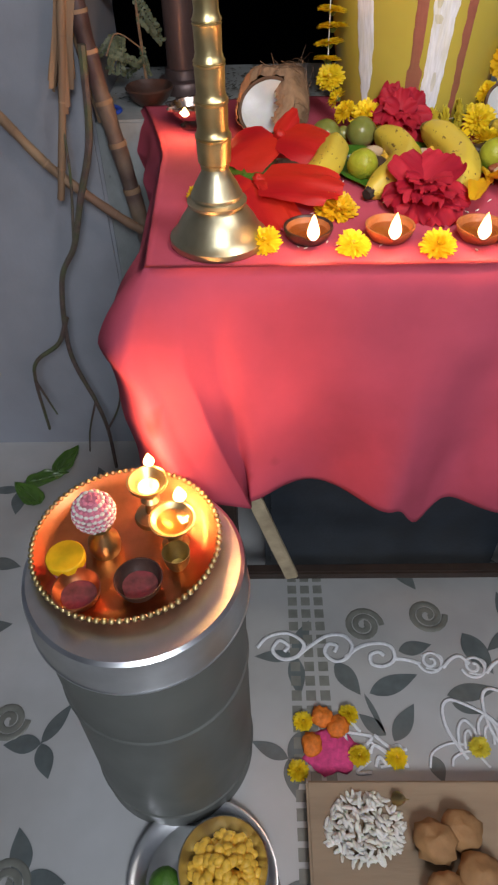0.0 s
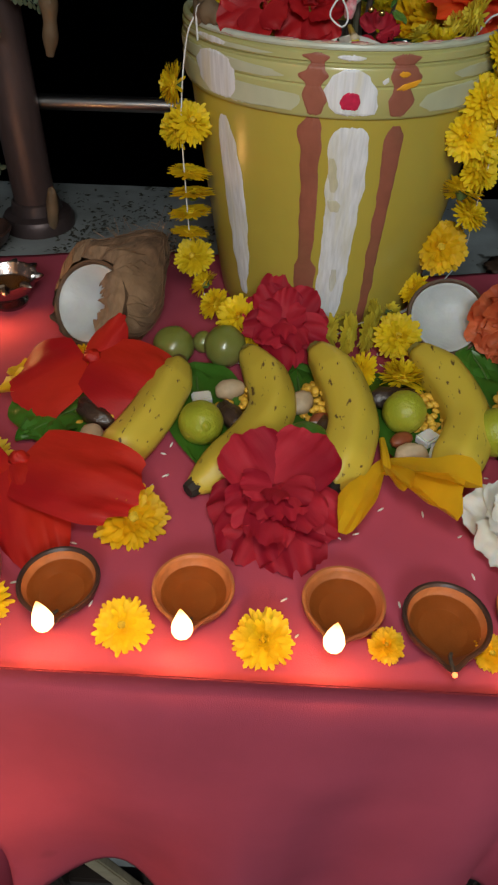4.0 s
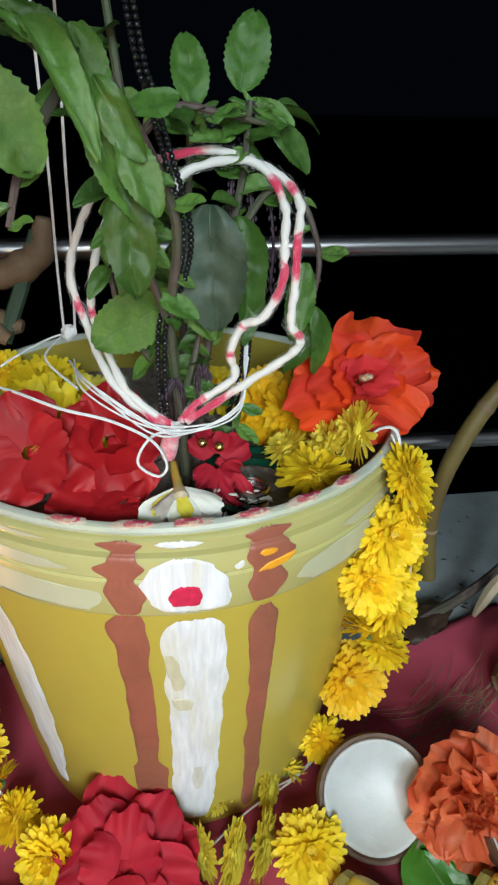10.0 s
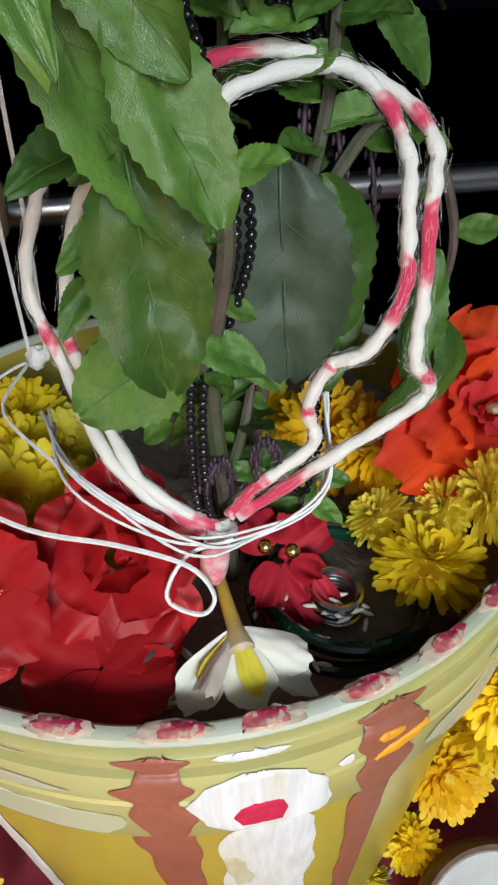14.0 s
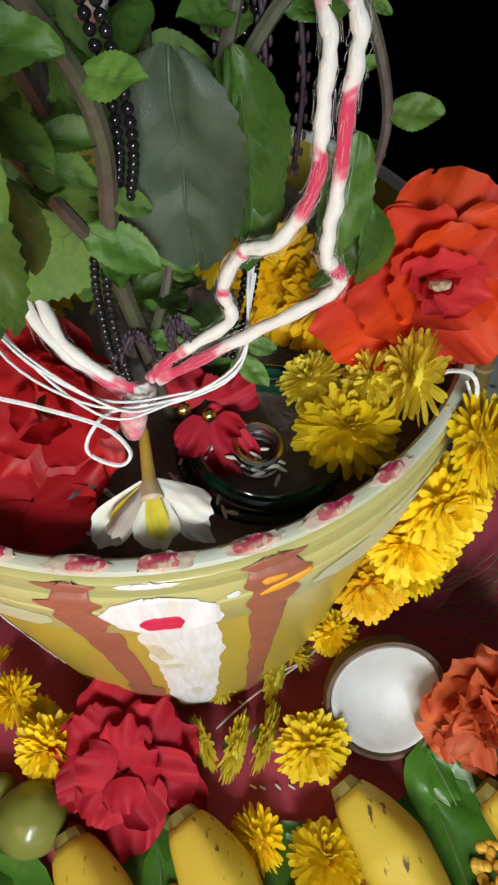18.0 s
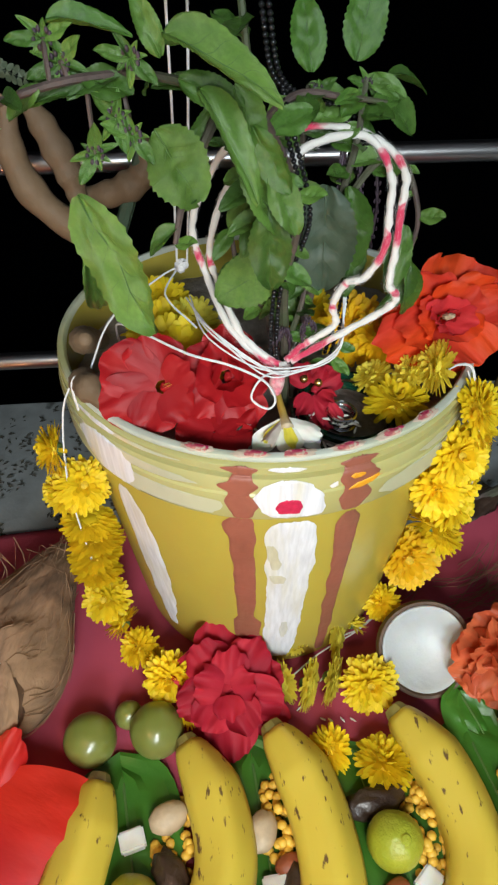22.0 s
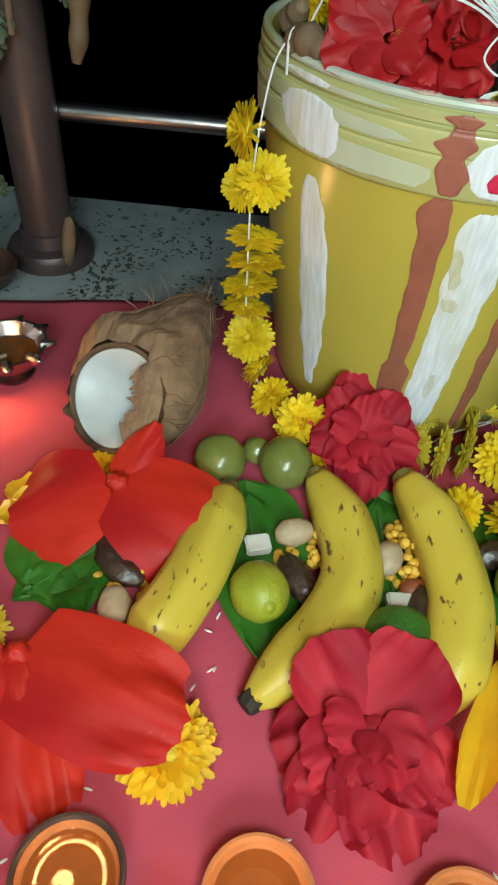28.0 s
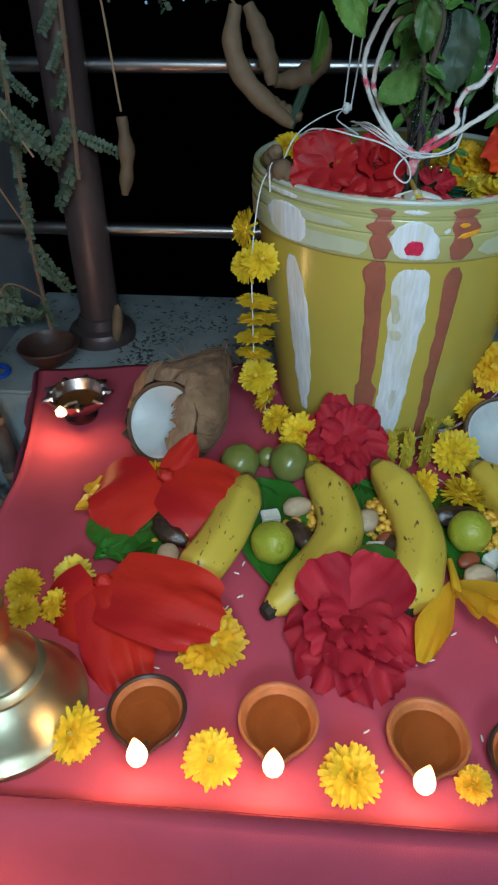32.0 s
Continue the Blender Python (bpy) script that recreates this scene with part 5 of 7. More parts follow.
for k, a in enumerate((-21, -9, 2.0, 13.5, 24, 36)):
    p = Vector((0.1540 * math.sin(radians(a)), -0.1540 * math.cos(radians(a)), 1.0757))
    s = part("paint_dot", ball(0.0105, 0.0036, 0.0007, 26, 8, 0.45, k * 3.3), CREAMPASTE, bucket, "dab of paste on the lip", m=Matrix.Translation(p) @ Matrix.Rotation(radians(a), 4, "Z"))
    part("paint_dot", ball(0.0072, 0.0028, 0.0006, 26, 6, 0.5, k * 2.1 + 5), DAB, s, m=Matrix.Translation((0.003 * math.sin(k * 2.0), 0, 0.0006)))

# garlands hung on the bucket's sides
garland = thing("flower_garland", "string of yellow chrysanthemums hanging down the bucket", "garland", "garlands on the bucket")
left_line = [(0.222, 1.212, 1.083), (0.212, 1.205, 1.06), (0.205, 1.200, 1.00), (0.205, 1.205, 0.93), (0.208, 1.212, 0.85), (0.222, 1.200, 0.806), (0.245, 1.172, 0.800), (0.285, 1.128, 0.798)]
part("string", tube(left_line, 0.0007, 5, 40), THREAD, garland)
for p, ax, size in (((0.199, 1.212, 1.022), (-0.95, -0.25, 0.15), 0.84), ((0.213, 1.206, 0.990), (0.30, -0.50, 0.55), 0.90), ((0.200, 1.207, 0.984), (-0.45, -0.50, 0.35), 0.78),
                    ((0.209, 1.214, 0.939), (0.12, 0.10, 1), 0.92), ((0.211, 1.216, 0.917), (-0.02, 0.22, 1), 0.98), ((0.207, 1.217, 0.895), (-0.14, 0.16, 1), 0.98), ((0.206, 1.216, 0.873), (0.08, 0.24, 1), 0.90),
                    ((0.211, 1.204, 0.850), (-0.25, -0.62, 0.7), 0.92), ((0.223, 1.197, 0.822), (-0.75, 0.35, 0.5), 0.72), ((0.236, 1.180, 0.806), (-0.55, -0.25, 0.75), 0.80), ((0.252, 1.168, 0.800), (0.75, 0.1, 0.6), 0.62), ((0.264, 1.146, 0.812), (-0.1, -0.75, 0.6), 0.98), ((0.280, 1.122, 0.797), (0.5, -0.5, 0.6), 0.62)):
    mum(p, ax, size, "yellow", parent=garland, flat=abs(ax[2]) > 0.9)
garland = thing("flower_garland", "thick string of yellow chrysanthemums hung over the bucket's lip", "garland", "garlands on the bucket")
right_line = [(0.484, 1.200, 1.083), (0.492, 1.185, 1.06), (0.500, 1.180, 1.0), (0.503, 1.195, 0.93), (0.513, 1.235, 0.85), (0.49, 1.235, 0.805), (0.44, 1.19, 0.797), (0.385, 1.178, 0.797)]
part("string", tube(right_line, 0.0007, 5, 40), THREAD, garland)
for p, ax, size in (((0.490, 1.186, 1.062), (0.6, -0.55, 0.5), 0.86), ((0.494, 1.190, 1.040), (0.85, -0.3, 0.3), 0.84), ((0.482, 1.180, 1.026), (0.1, -0.8, 0.5), 0.94), ((0.497, 1.192, 1.010), (0.8, -0.4, 0.2), 0.92), ((0.473, 1.178, 0.996), (-0.25, -0.85, 0.35), 0.94), ((0.489, 1.186, 0.986), (0.45, -0.8, 0.1), 0.94),
                    ((0.495, 1.191, 0.962), (0.5, -0.7, 0.3), 0.90), ((0.485, 1.194, 0.937), (0.25, 0.45, 0.85), 0.92), ((0.500, 1.203, 0.910), (0.35, -0.3, 0.85), 0.80), ((0.481, 1.216, 0.868), (-0.05, -0.85, 0.5), 1.22), ((0.460, 1.197, 0.826), (-0.6, -0.4, 0.6), 0.74)):
    mum(p, ax, size, "golden" if size > 1.2 else "yellow", parent=garland)
garland = thing("flower_garland", "short string of yellow chrysanthemums at the bucket's foot", "garland", "garlands on the bucket")
part("string", tube([(0.475, 1.215, 0.80), (0.44, 1.19, 0.795), (0.40, 1.168, 0.797), (0.372, 1.150, 0.792)], 0.0008, 5, 20), THREAD, garland)
for p, ax, size in (((0.364, 1.139, 0.803), (-0.90, -0.40, 0.18), 0.80), ((0.383, 1.135, 0.803), (0.90, -0.40, 0.15), 0.98), ((0.404, 1.139, 0.803), (0.90, -0.42, 0.12), 1.0), ((0.377, 1.178, 0.804), (-0.5, 0.1, 0.8), 0.62), ((0.415, 1.178, 0.806), (0.88, -0.42, 0.2), 0.84), ((0.433, 1.193, 0.800), (0.5, 0.6, 0.6), 0.62), ((0.435, 1.130, 0.806), (0.0, -0.72, 0.7), 1.06)):
    mum(p, ax, size, "yellow" if size > 1.02 else "lemon", parent=garland, flat=abs(ax[0]) > 0.85)
mum((0.396, 1.082, TOP + 0.012), (-0.8, -0.4, 0.5), 0.85, "yellow")
mum((0.434, 1.066, TOP + 0.018), (0.1, 0.3, 0.9), 1.0, "yellow")

# ---- in the bucket ----
hibiscus("hibiscus", "deep red open hibiscus standing inside the bucket's lip", (0.282, 1.189, 1.090), (-0.15, -0.80, 0.58), 0, 0.024, REDROSE, cup=0.10, ruffle=0.09, seed=41, throat=CRIMSON, waist=0.26, rounded=0.26,
         given=((100, 0.030, 0.044, 10, 0.02), (150, 0.038, 0.044, 8, 0.0), (200, 0.038, 0.042, 6, 0.0), (250, 0.026, 0.036, 8, 0.0), (30, 0.020, 0.030, 14, 0.02), (310, 0.022, 0.030, 8, 0.0)))
hibiscus("hibiscus", "crimson rose-like hibiscus standing inside the bucket's lip", (0.322, 1.199, 1.088), (0.05, -0.78, 0.62), 0, 0.026, REDROSE, cup=0.14, ruffle=0.11, seed=43, pistil=False, waist=0.30, rounded=0.26,
         given=((84, 0.030, 0.038, 8, 0.02), (150, 0.026, 0.036, 6, -0.04), (222, 0.030, 0.038, 2, -0.08), (292, 0.034, 0.040, 2, -0.08), (10, 0.026, 0.038, 8, -0.02), (115, 0.021, 0.030, 26, 0.06), (200, 0.019, 0.030, 24, 0.06), (310, 0.021, 0.030, 26, 0.06), (40, 0.018, 0.028, 30, 0.06), (160, 0.012, 0.020, 50, 0.2), (280, 0.013, 0.021, 52, 0.2), (30, 0.011, 0.019, 54, 0.2)))
hibiscus("hibiscus", "wilted crimson hibiscus petals inside the lip", (0.313, 1.172, 1.064), (0.0, -0.35, 1.0), 100, 0.027, REDROSE, 5, 0.036, 0.12, 0.02, 0.16, layers=1, pistil=False, tilt=4, seed=45)
rose = thing("orange_rose", "large orange-red rose resting on the bucket's lip", "rose", m=facing((0.474, 1.244, 1.098), (0.05, -0.85, 0.55), 0, 0.70) @ Matrix.Diagonal((1.16, 0.86, 1, 1)))
for layer, (L, n, tilt, w, bend) in enumerate(((0.062, 5, 6, 0.080, 0.02), (0.052, 4, 24, 0.072, -0.12), (0.036, 3, 46, 0.058, -0.20), (0.026, 3, 62, 0.044, -0.24), (0.016, 2, 78, 0.026, -0.1))):
    for i in range(n):
        a = 360 / n * i + 31 * layer
        part("petal", broad_petal(L * (1 + 0.16 * math.sin(i * 2.3 + layer)), w, 0.24, bend, 0.16, layer * 5 + i * 1.3, 14, 16, 0.42), ORANGERED if layer < 3 else CORALPINK, rose, m=Matrix.Rotation(radians(a), 4, "Z") @ Matrix.Translation((0.003, 0, 0.0035 * layer)) @ Matrix.Rotation(radians(-tilt + 9 * math.sin(i * 1.7 + layer)), 4, "Y"), sharp=None)
part("heart", ball(0.005, 0.004, 0.007, 10, 8, 0.4), NUT, rose, "brown wilted heart", m=Matrix.Translation((0, 0, 0.026)))
for p, ax, size, key in (((0.285, 1.245, 1.074), (0.1, -0.5, 0.9), 1.35, "yellow"), ((0.275, 1.285, 1.072), (0, -0.3, 1), 1.1, "yellow"), ((0.272, 1.327, 1.068), (0.1, -0.3, 1), 1.15, "yellow"), ((0.300, 1.300, 1.066), (0.2, -0.4, 1), 1.0, "lemon"), ((0.238, 1.362, 1.068), (0.3, -0.4, 1), 0.8, "yellow"), ((0.302, 1.222, 1.066), (0.1, -0.6, 0.8), 0.9, "yellow"),
                         ((0.438, 1.196, 1.060), (0.05, -0.12, 0.99), 0.94, "yellow"), ((0.465, 1.203, 1.084), (-0.92, 0.02, 0.24), 0.78, "lemon"), ((0.450, 1.211, 1.075), (-0.80, 0.0, 0.50), 0.58, "lemon"), ((0.426, 1.221, 1.066), (-0.4, 0.1, 0.85), 0.58, "lemon"), ((0.425, 1.285, 1.066), (0.1, -0.6, 0.8), 1.2, "golden"), ((0.440, 1.262, 1.070), (0.2, -0.6, 0.8), 1.0, "golden"), ((0.395, 1.318, 1.064), (0, -0.4, 1), 0.9, "yellow")):
    mum(p, ax, size, key, group="yellow flowers on the soil", label="yellow chrysanthemum lying on the soil in the bucket")

plumeria = thing("plumeria", "white plumeria with a yellow throat and brown stalk end", "flower", m=Matrix.Translation((0.3575, 1.1701, 1.0745)))
for tip, width, cup, bend, mat, label, name in (
        ((-0.0200, -0.0198, -0.0085), 0.019, 0.10, -0.04, WHITEPETAL, "", "petal"),
        ((0.0024, -0.0244, -0.0085), 0.021, 0.06, -0.06, WHITEPETAL, "", "petal"),
        ((-0.0140, -0.0163, -0.0050), 0.0085, 0.14, -0.03, MUMPALE, "yellow throat", "throat"),
        ((0.0032, -0.0220, -0.0053), 0.010, 0.10, -0.05, MUMPALE, "yellow throat", "throat"),
        ((0.0206, -0.0217, -0.0105), 0.013, 0.10, -0.05, WHITEPETAL, "", "petal"),
        ((0.0203, -0.0152, -0.0015), 0.018, -0.16, -0.10, WHITEPETAL, "", "petal"),
        ((-0.0132, -0.0225, 0.0035), 0.010, -0.30, -0.06, DRYPETAL, "petal with a rolled brownish edge", "petal")):
    d = Vector(tip)
    x = d.normalized()
    z = Vector((0, -0.45, 0.9))
    z = (z - x * z.dot(x)).normalized()
    y = z.cross(x)
    m = Matrix(((x.x, y.x, z.x, 0), (x.y, y.y, z.y, 0), (x.z, y.z, z.z, 0), (0, 0, 0, 1)))
    part(name, broad_petal(d.length, width, cup, bend, 0.02, width * 90, 14, 12, 0.75), mat, plumeria, label, m=m, sharp=None)
part("stalk", tube([(-0.0019, 0.0225, 0.0025), (-0.0010, 0.0112, 0.0012), (0, 0, 0), (0.0007, -0.0073, -0.0015)], lambda u: 0.0020 + 0.0010 * u + 0.0040 * max(0, u - 0.62), 12, 24), DRYYELLOW, plumeria, "yellow-brown tubular stalk end", sharp=None)
hibiscus("hibiscus", "small dark crimson wilted flower beside the bangle", (0.381, 1.210, 1.066), (0.1, -0.75, 0.6), 0, 0.020, CRIMSON, cup=0.22, ruffle=0.28, seed=51, pistil=False, ragged=0.10,
         given=((268, 0.030, 0.026, 2, -0.1), (300, 0.028, 0.020, 12, -0.1), (30, 0.018, 0.022, 10, 0.0), (130, 0.017, 0.022, 10, 0.0), (230, 0.018, 0.018, 24, 0.0), (80, 0.014, 0.018, 30, 0.1), (320, 0.014, 0.014, 40, 0.1)))


def ring_shape(R, r, seg=64, sides=10, squash=1.0):
    return grid(lambda u, v: ((R + r * math.cos(6.2832 * v)) * math.cos(6.2832 * u), (R + r * math.cos(6.2832 * v)) * math.sin(6.2832 * u), r * squash * math.sin(6.2832 * v)), seg, sides, True, True)


for k, (dx, dy, dz) in enumerate(((0, 0, 0), (0.004, 0.003, 0.006))):
    solid("glass_bangle", ring_shape(0.0335, 0.0030), GREENGLASS, "dark green glass bangle lying on the soil", "bangle", group="glass bangles", m=facing((0.4025 + dx, 1.199 + dy, 1.0500 + dz), (0.03, -0.08, 1)))
for dz in (0, 0.0042, 0.0084):
    solid("toe_ring", ring_shape(0.0095, 0.0018, 36, 8), RINGSILVER, "plain silver toe ring in a small stack", "ring", group="silver toe rings", m=facing((0.4005, 1.196, 1.0475 + dz), (0.1, -0.1, 1)))
solid("toe_ring", ring_shape(0.009, 0.0018, 36, 8), RINGSILVER, "silver toe ring by the crimson petals", "ring", group="silver toe rings", m=facing((0.334, 1.168, 1.060), (0.3, -0.6, 0.6)))
heap("soil_rice", "rice grains sprinkled on the soil", "rice", (0.386, 1.182), (0.026, 0.020), 30, (0.0032, 0.0009, 0.0008), RICE, 0.003, 12, 1.053)
for p, q, r, w in (((0.222, 1.235, 1.068), (0.232, 1.205, 1.082), (0.250, 1.188, 1.078), 0.010), ((0.230, 1.300, 1.056), (0.222, 1.270, 1.076), (0.228, 1.245, 1.092), 0.010), ((0.250, 1.24, 1.064), (0.24, 1.215, 1.076), (0.235, 1.2, 1.070), 0.009)):
    solid("tamarind_pod", tube([p, q, r], lambda u, w=w: w * (0.45 + 0.55 * math.sin(math.pi * min(1, u * 0.92 + 0.06))) * (1 + 0.10 * math.sin(u * 24)), 10, 24), POD, "brown tamarind pod stuck in the bucket", "pod", group="tamarind pods", sharp=None)

# ---- the tulsi plant ----
plant = thing("tulsi_plant", "holy basil plant with green leaves growing in the bucket", "plant")
STEMS = [
    [(0.362, 1.235, 1.045), (0.352, 1.222, 1.12), (0.346, 1.212, 1.18), (0.342, 1.212, 1.235), (0.335, 1.225, 1.30), (0.330, 1.24, 1.38)],
    [(0.346, 1.212, 1.18), (0.338, 1.190, 1.222), (0.322, 1.150, 1.262), (0.300, 1.118, 1.280), (0.270, 1.098, 1.284), (0.235, 1.09, 1.276)],
    [(0.372, 1.232, 1.045), (0.376, 1.222, 1.12), (0.388, 1.215, 1.185), (0.396, 1.214, 1.225), (0.400, 1.222, 1.255)],
    [(0.388, 1.215, 1.185), (0.408, 1.212, 1.216), (0.424, 1.214, 1.214), (0.436, 1.212, 1.185), (0.434, 1.214, 1.155)],
    [(0.366, 1.240, 1.045), (0.366, 1.25, 1.12), (0.370, 1.242, 1.19), (0.372, 1.232, 1.25)],
    [(0.352, 1.222, 1.12), (0.334, 1.216, 1.15), (0.328, 1.214, 1.18)],
    [(0.322, 1.150, 1.262), (0.306, 1.130, 1.235), (0.300, 1.122, 1.215)],
    [(0.378, 1.238, 1.045), (0.392, 1.225, 1.075), (0.396, 1.212, 1.10)],
    [(0.342, 1.212, 1.235), (0.362, 1.205, 1.252), (0.385, 1.208, 1.250), (0.41, 1.215, 1.245)],
    [(0.335, 1.225, 1.30), (0.312, 1.19, 1.315), (0.285, 1.165, 1.312)],
    [(0.365, 1.226, 1.042), (0.361, 1.205, 1.105), (0.357, 1.189, 1.157), (0.361, 1.175, 1.200), (0.356, 1.167, 1.224), (0.343, 1.150, 1.252), (0.328, 1.134, 1.276)],
    [(0.361, 1.205, 1.105), (0.369, 1.206, 1.130), (0.374, 1.212, 1.150)],
    [(0.357, 1.189, 1.157), (0.348, 1.176, 1.185), (0.340, 1.165, 1.212), (0.336, 1.160, 1.228)],
]
for k, line in enumerate(STEMS):
    part("stem", tube(line, lambda u, k=k: (0.0025 if k in (0, 2, 4, 10) else 0.0017) * (1 - 0.6 * u) + 0.0006, 7), STEMM, plant)


def basil_shape(L, W, seed, fold=0.25, droop=0.25, teeth=8):
    """A toothed oval leaf along x with raised veins and a folded midrib."""
    def at(u, v):
        c = v * 2 - 1
        w = W * 0.5 * math.sin(math.pi * min(1, 0.02 + 0.97 * u ** 0.88)) ** 0.62
        tooth = 1 + (0.0, 0.035, 0.09)[int(round(u * 36)) % 3] * (abs(c) > 0.99) * (0.1 < u < 0.93)
        vein = 0.016 * L * math.sin(abs(c) * 6 - u * 26) * (1 - abs(c)) * math.sin(math.pi * u)
        z = fold * abs(c) ** 1.2 * w - droop * L * u * u + 0.05 * L * math.sin(3.3 * c + 5 * u + seed) * abs(c) + vein + 0.05 * L * noise.noise((u * 3, c * 2, seed)) + 0.02 * L * noise.noise((u * 8, c * 5, seed + 3))
        return (L * u, w * c * tooth, z)
    s = grid(at, 36, 8)
    return s, [at(k / 6, 0.5) for k in range(7)]


LEAVES = []
for k, (W, fold, droop) in enumerate(((0.62, 0.3, 0.15), (0.55, 0.45, 0.3), (0.7, 0.2, 0.05))):
    s, mid = basil_shape(1.0, W, k * 3.1, fold, droop)
    rib = tube([Vector(p) + Vector((0, 0, 0.004)) for p in mid], lambda u: 0.011 * (1 - 0.75 * u), 5, 12)
    for i in range(1, 6):
        for c in (-1, 1):
            u0 = 0.08 + 0.145 * i
            side_vein = [Vector(s.v[min(36, int(round((u0 + 0.055 * q) * 36))) * 9 + 4 + c * q]) + Vector((0.0, 0.0, 0.004)) for q in (0, 1, 2, 3)]
            rib.join(tube(side_vein, lambda u: 0.0024 * (1 - 0.7 * u), 4, 5, cap=False))
    LEAVES.append((s, rib))
LEAFMESH = {}
for mat in (LEAF, LEAFBRIGHT, LEAFPALE, LEAFDARK):
    for k, (s, rib) in enumerate(LEAVES):
        a, b = s.mesh("leaf_blade"), rib.mesh("leaf_rib")
        a.materials.append(mat)
        b.materials.append(VEINDARK if mat is LEAFDARK else VEIN)
        LEAFMESH[mat.name, k] = a, b


def leaf(base, tip, up=(0, -0.6, 0.8), mat=None, k=0, wide=1.0, label=""):
    """One leaf of the plant from its base to its tip; up is the way its face looks."""
    d = Vector(tip) - Vector(base)
    x = d.normalized()
    z = Vector(up) - x * Vector(up).dot(x)
    z.normalize()
    y = z.cross(x)
    L = d.length
    m = Matrix(((x.x * L, y.x * L * wide, z.x * L, base[0]), (x.y * L, y.y * L * wide, z.y * L, base[1]), (x.z * L, y.z * L * wide, z.z * L, base[2]), (0, 0, 0, 1)))
    a, b = LEAFMESH[(mat or LEAF).name, k % 3]
    ob = part("leaf", a, None, plant, label, m=m)
    part("midrib", b, None, ob)
    return ob


# leaves with places of their own
leaf((0.376, 1.250, 1.252), (0.372, 1.264, 1.287), (0, -1, 0.2), LEAF, 0, 0.80)
leaf((0.398, 1.240, 1.259), (0.407, 1.254, 1.295), (0, -1, 0.2), LEAF, 2, 0.80)
leaf((0.412, 1.232, 1.247), (0.437, 1.238, 1.222), (0.1, -0.8, 0.6), LEAF, 0, 0.69)
leaf((0.414, 1.236, 1.252), (0.443, 1.244, 1.249), (0, -0.4, 0.9), LEAF, 1, 0.50)
leaf((0.392, 1.214, 1.240), (0.370, 1.212, 1.240), (0, -0.5, 0.9), LEAFBRIGHT, 0, 0.85)
leaf((0.3770, 1.190, 1.213), (0.3775, 1.184, 1.153), (-0.30, -1, 0.15), LEAFDARK, 0, 0.92, "large grey-green leaf")
leaf((0.372, 1.205, 1.205), (0.360, 1.190, 1.172), (-0.5, -0.8, 0.3), LEAF, 0, 0.76)
leaf((0.392, 1.208, 1.205), (0.404, 1.196, 1.150), (0.3, -0.9, 0.2), LEAF, 1, 0.57)
leaf((0.400, 1.212, 1.190), (0.398, 1.200, 1.140), (0.4, -0.9, 0.1), LEAF, 0, 0.50)
leaf((0.428, 1.208, 1.182), (0.422, 1.200, 1.142), (0.1, -1, 0.1), LEAF, 0, 0.62)
leaf((0.436, 1.213, 1.156), (0.424, 1.208, 1.118), (0.2, -1, 0.1), LEAF, 1, 0.70)
leaf((0.434, 1.213, 1.158), (0.445, 1.214, 1.112), (0.2, -1, 0.1), LEAF, 1, 0.50)
# the hanging chain of overlapping leaves
leaf((0.326, 1.122, 1.276), (0.341, 1.118, 1.249), (0.4, -0.8, 0.4), LEAFBRIGHT, 1, 0.64)
leaf((0.333, 1.121, 1.262), (0.347, 1.114, 1.237), (-0.5, -0.8, 0.2), LEAF, 0, 0.72)
leaf((0.341, 1.120, 1.246), (0.352, 1.117, 1.219), (0.2, -0.9, 0.4), LEAFBRIGHT, 2, 0.66)
leaf((0.313, 1.116, 1.276), (0.337, 1.094, 1.248), (0.4, -0.8, 0.5), LEAFBRIGHT, 1, 0.50)
leaf((0.330, 1.128, 1.248), (0.348, 1.126, 1.215), (0.5, -0.8, 0.2), LEAFBRIGHT, 0, 0.72)
leaf((0.340, 1.126, 1.228), (0.343, 1.128, 1.188), (0.0, -0.95, 0.3), LEAF, 2, 0.66)
leaf((0.346, 1.145, 1.210), (0.345, 1.150, 1.182), (0.4, -0.9, 0.3), LEAF, 0, 0.6)
leaf((0.355, 1.202, 1.165), (0.318, 1.200, 1.144), (0.0, -0.85, 0.5), LEAFPALE, 2, 0.98, "broad curled leaf low on the stem")
leaf((0.361, 1.204, 1.171), (0.381, 1.197, 1.146), (0.2, -0.85, 0.5), LEAFPALE, 0, 0.74)
leaf((0.352, 1.204, 1.168), (0.365, 1.198, 1.171), (0, -0.5, 0.9), LEAFPALE, 1, 0.50)
leaf((0.345, 1.214, 1.212), (0.352, 1.204, 1.186), (-0.4, -0.8, 0.3), LEAFPALE, 0, 0.62)
leaf((0.341, 1.212, 1.206), (0.328, 1.200, 1.184), (-0.2, -0.8, 0.5), LEAFPALE, 2, 0.78)
leaf((0.345, 1.212, 1.196), (0.336, 1.196, 1.172), (0.2, -0.9, 0.3), LEAFBRIGHT, 1, 0.70)
leaf((0.352, 1.212, 1.222), (0.362, 1.200, 1.206), (0.3, -0.8, 0.5), LEAFPALE, 0, 0.80)
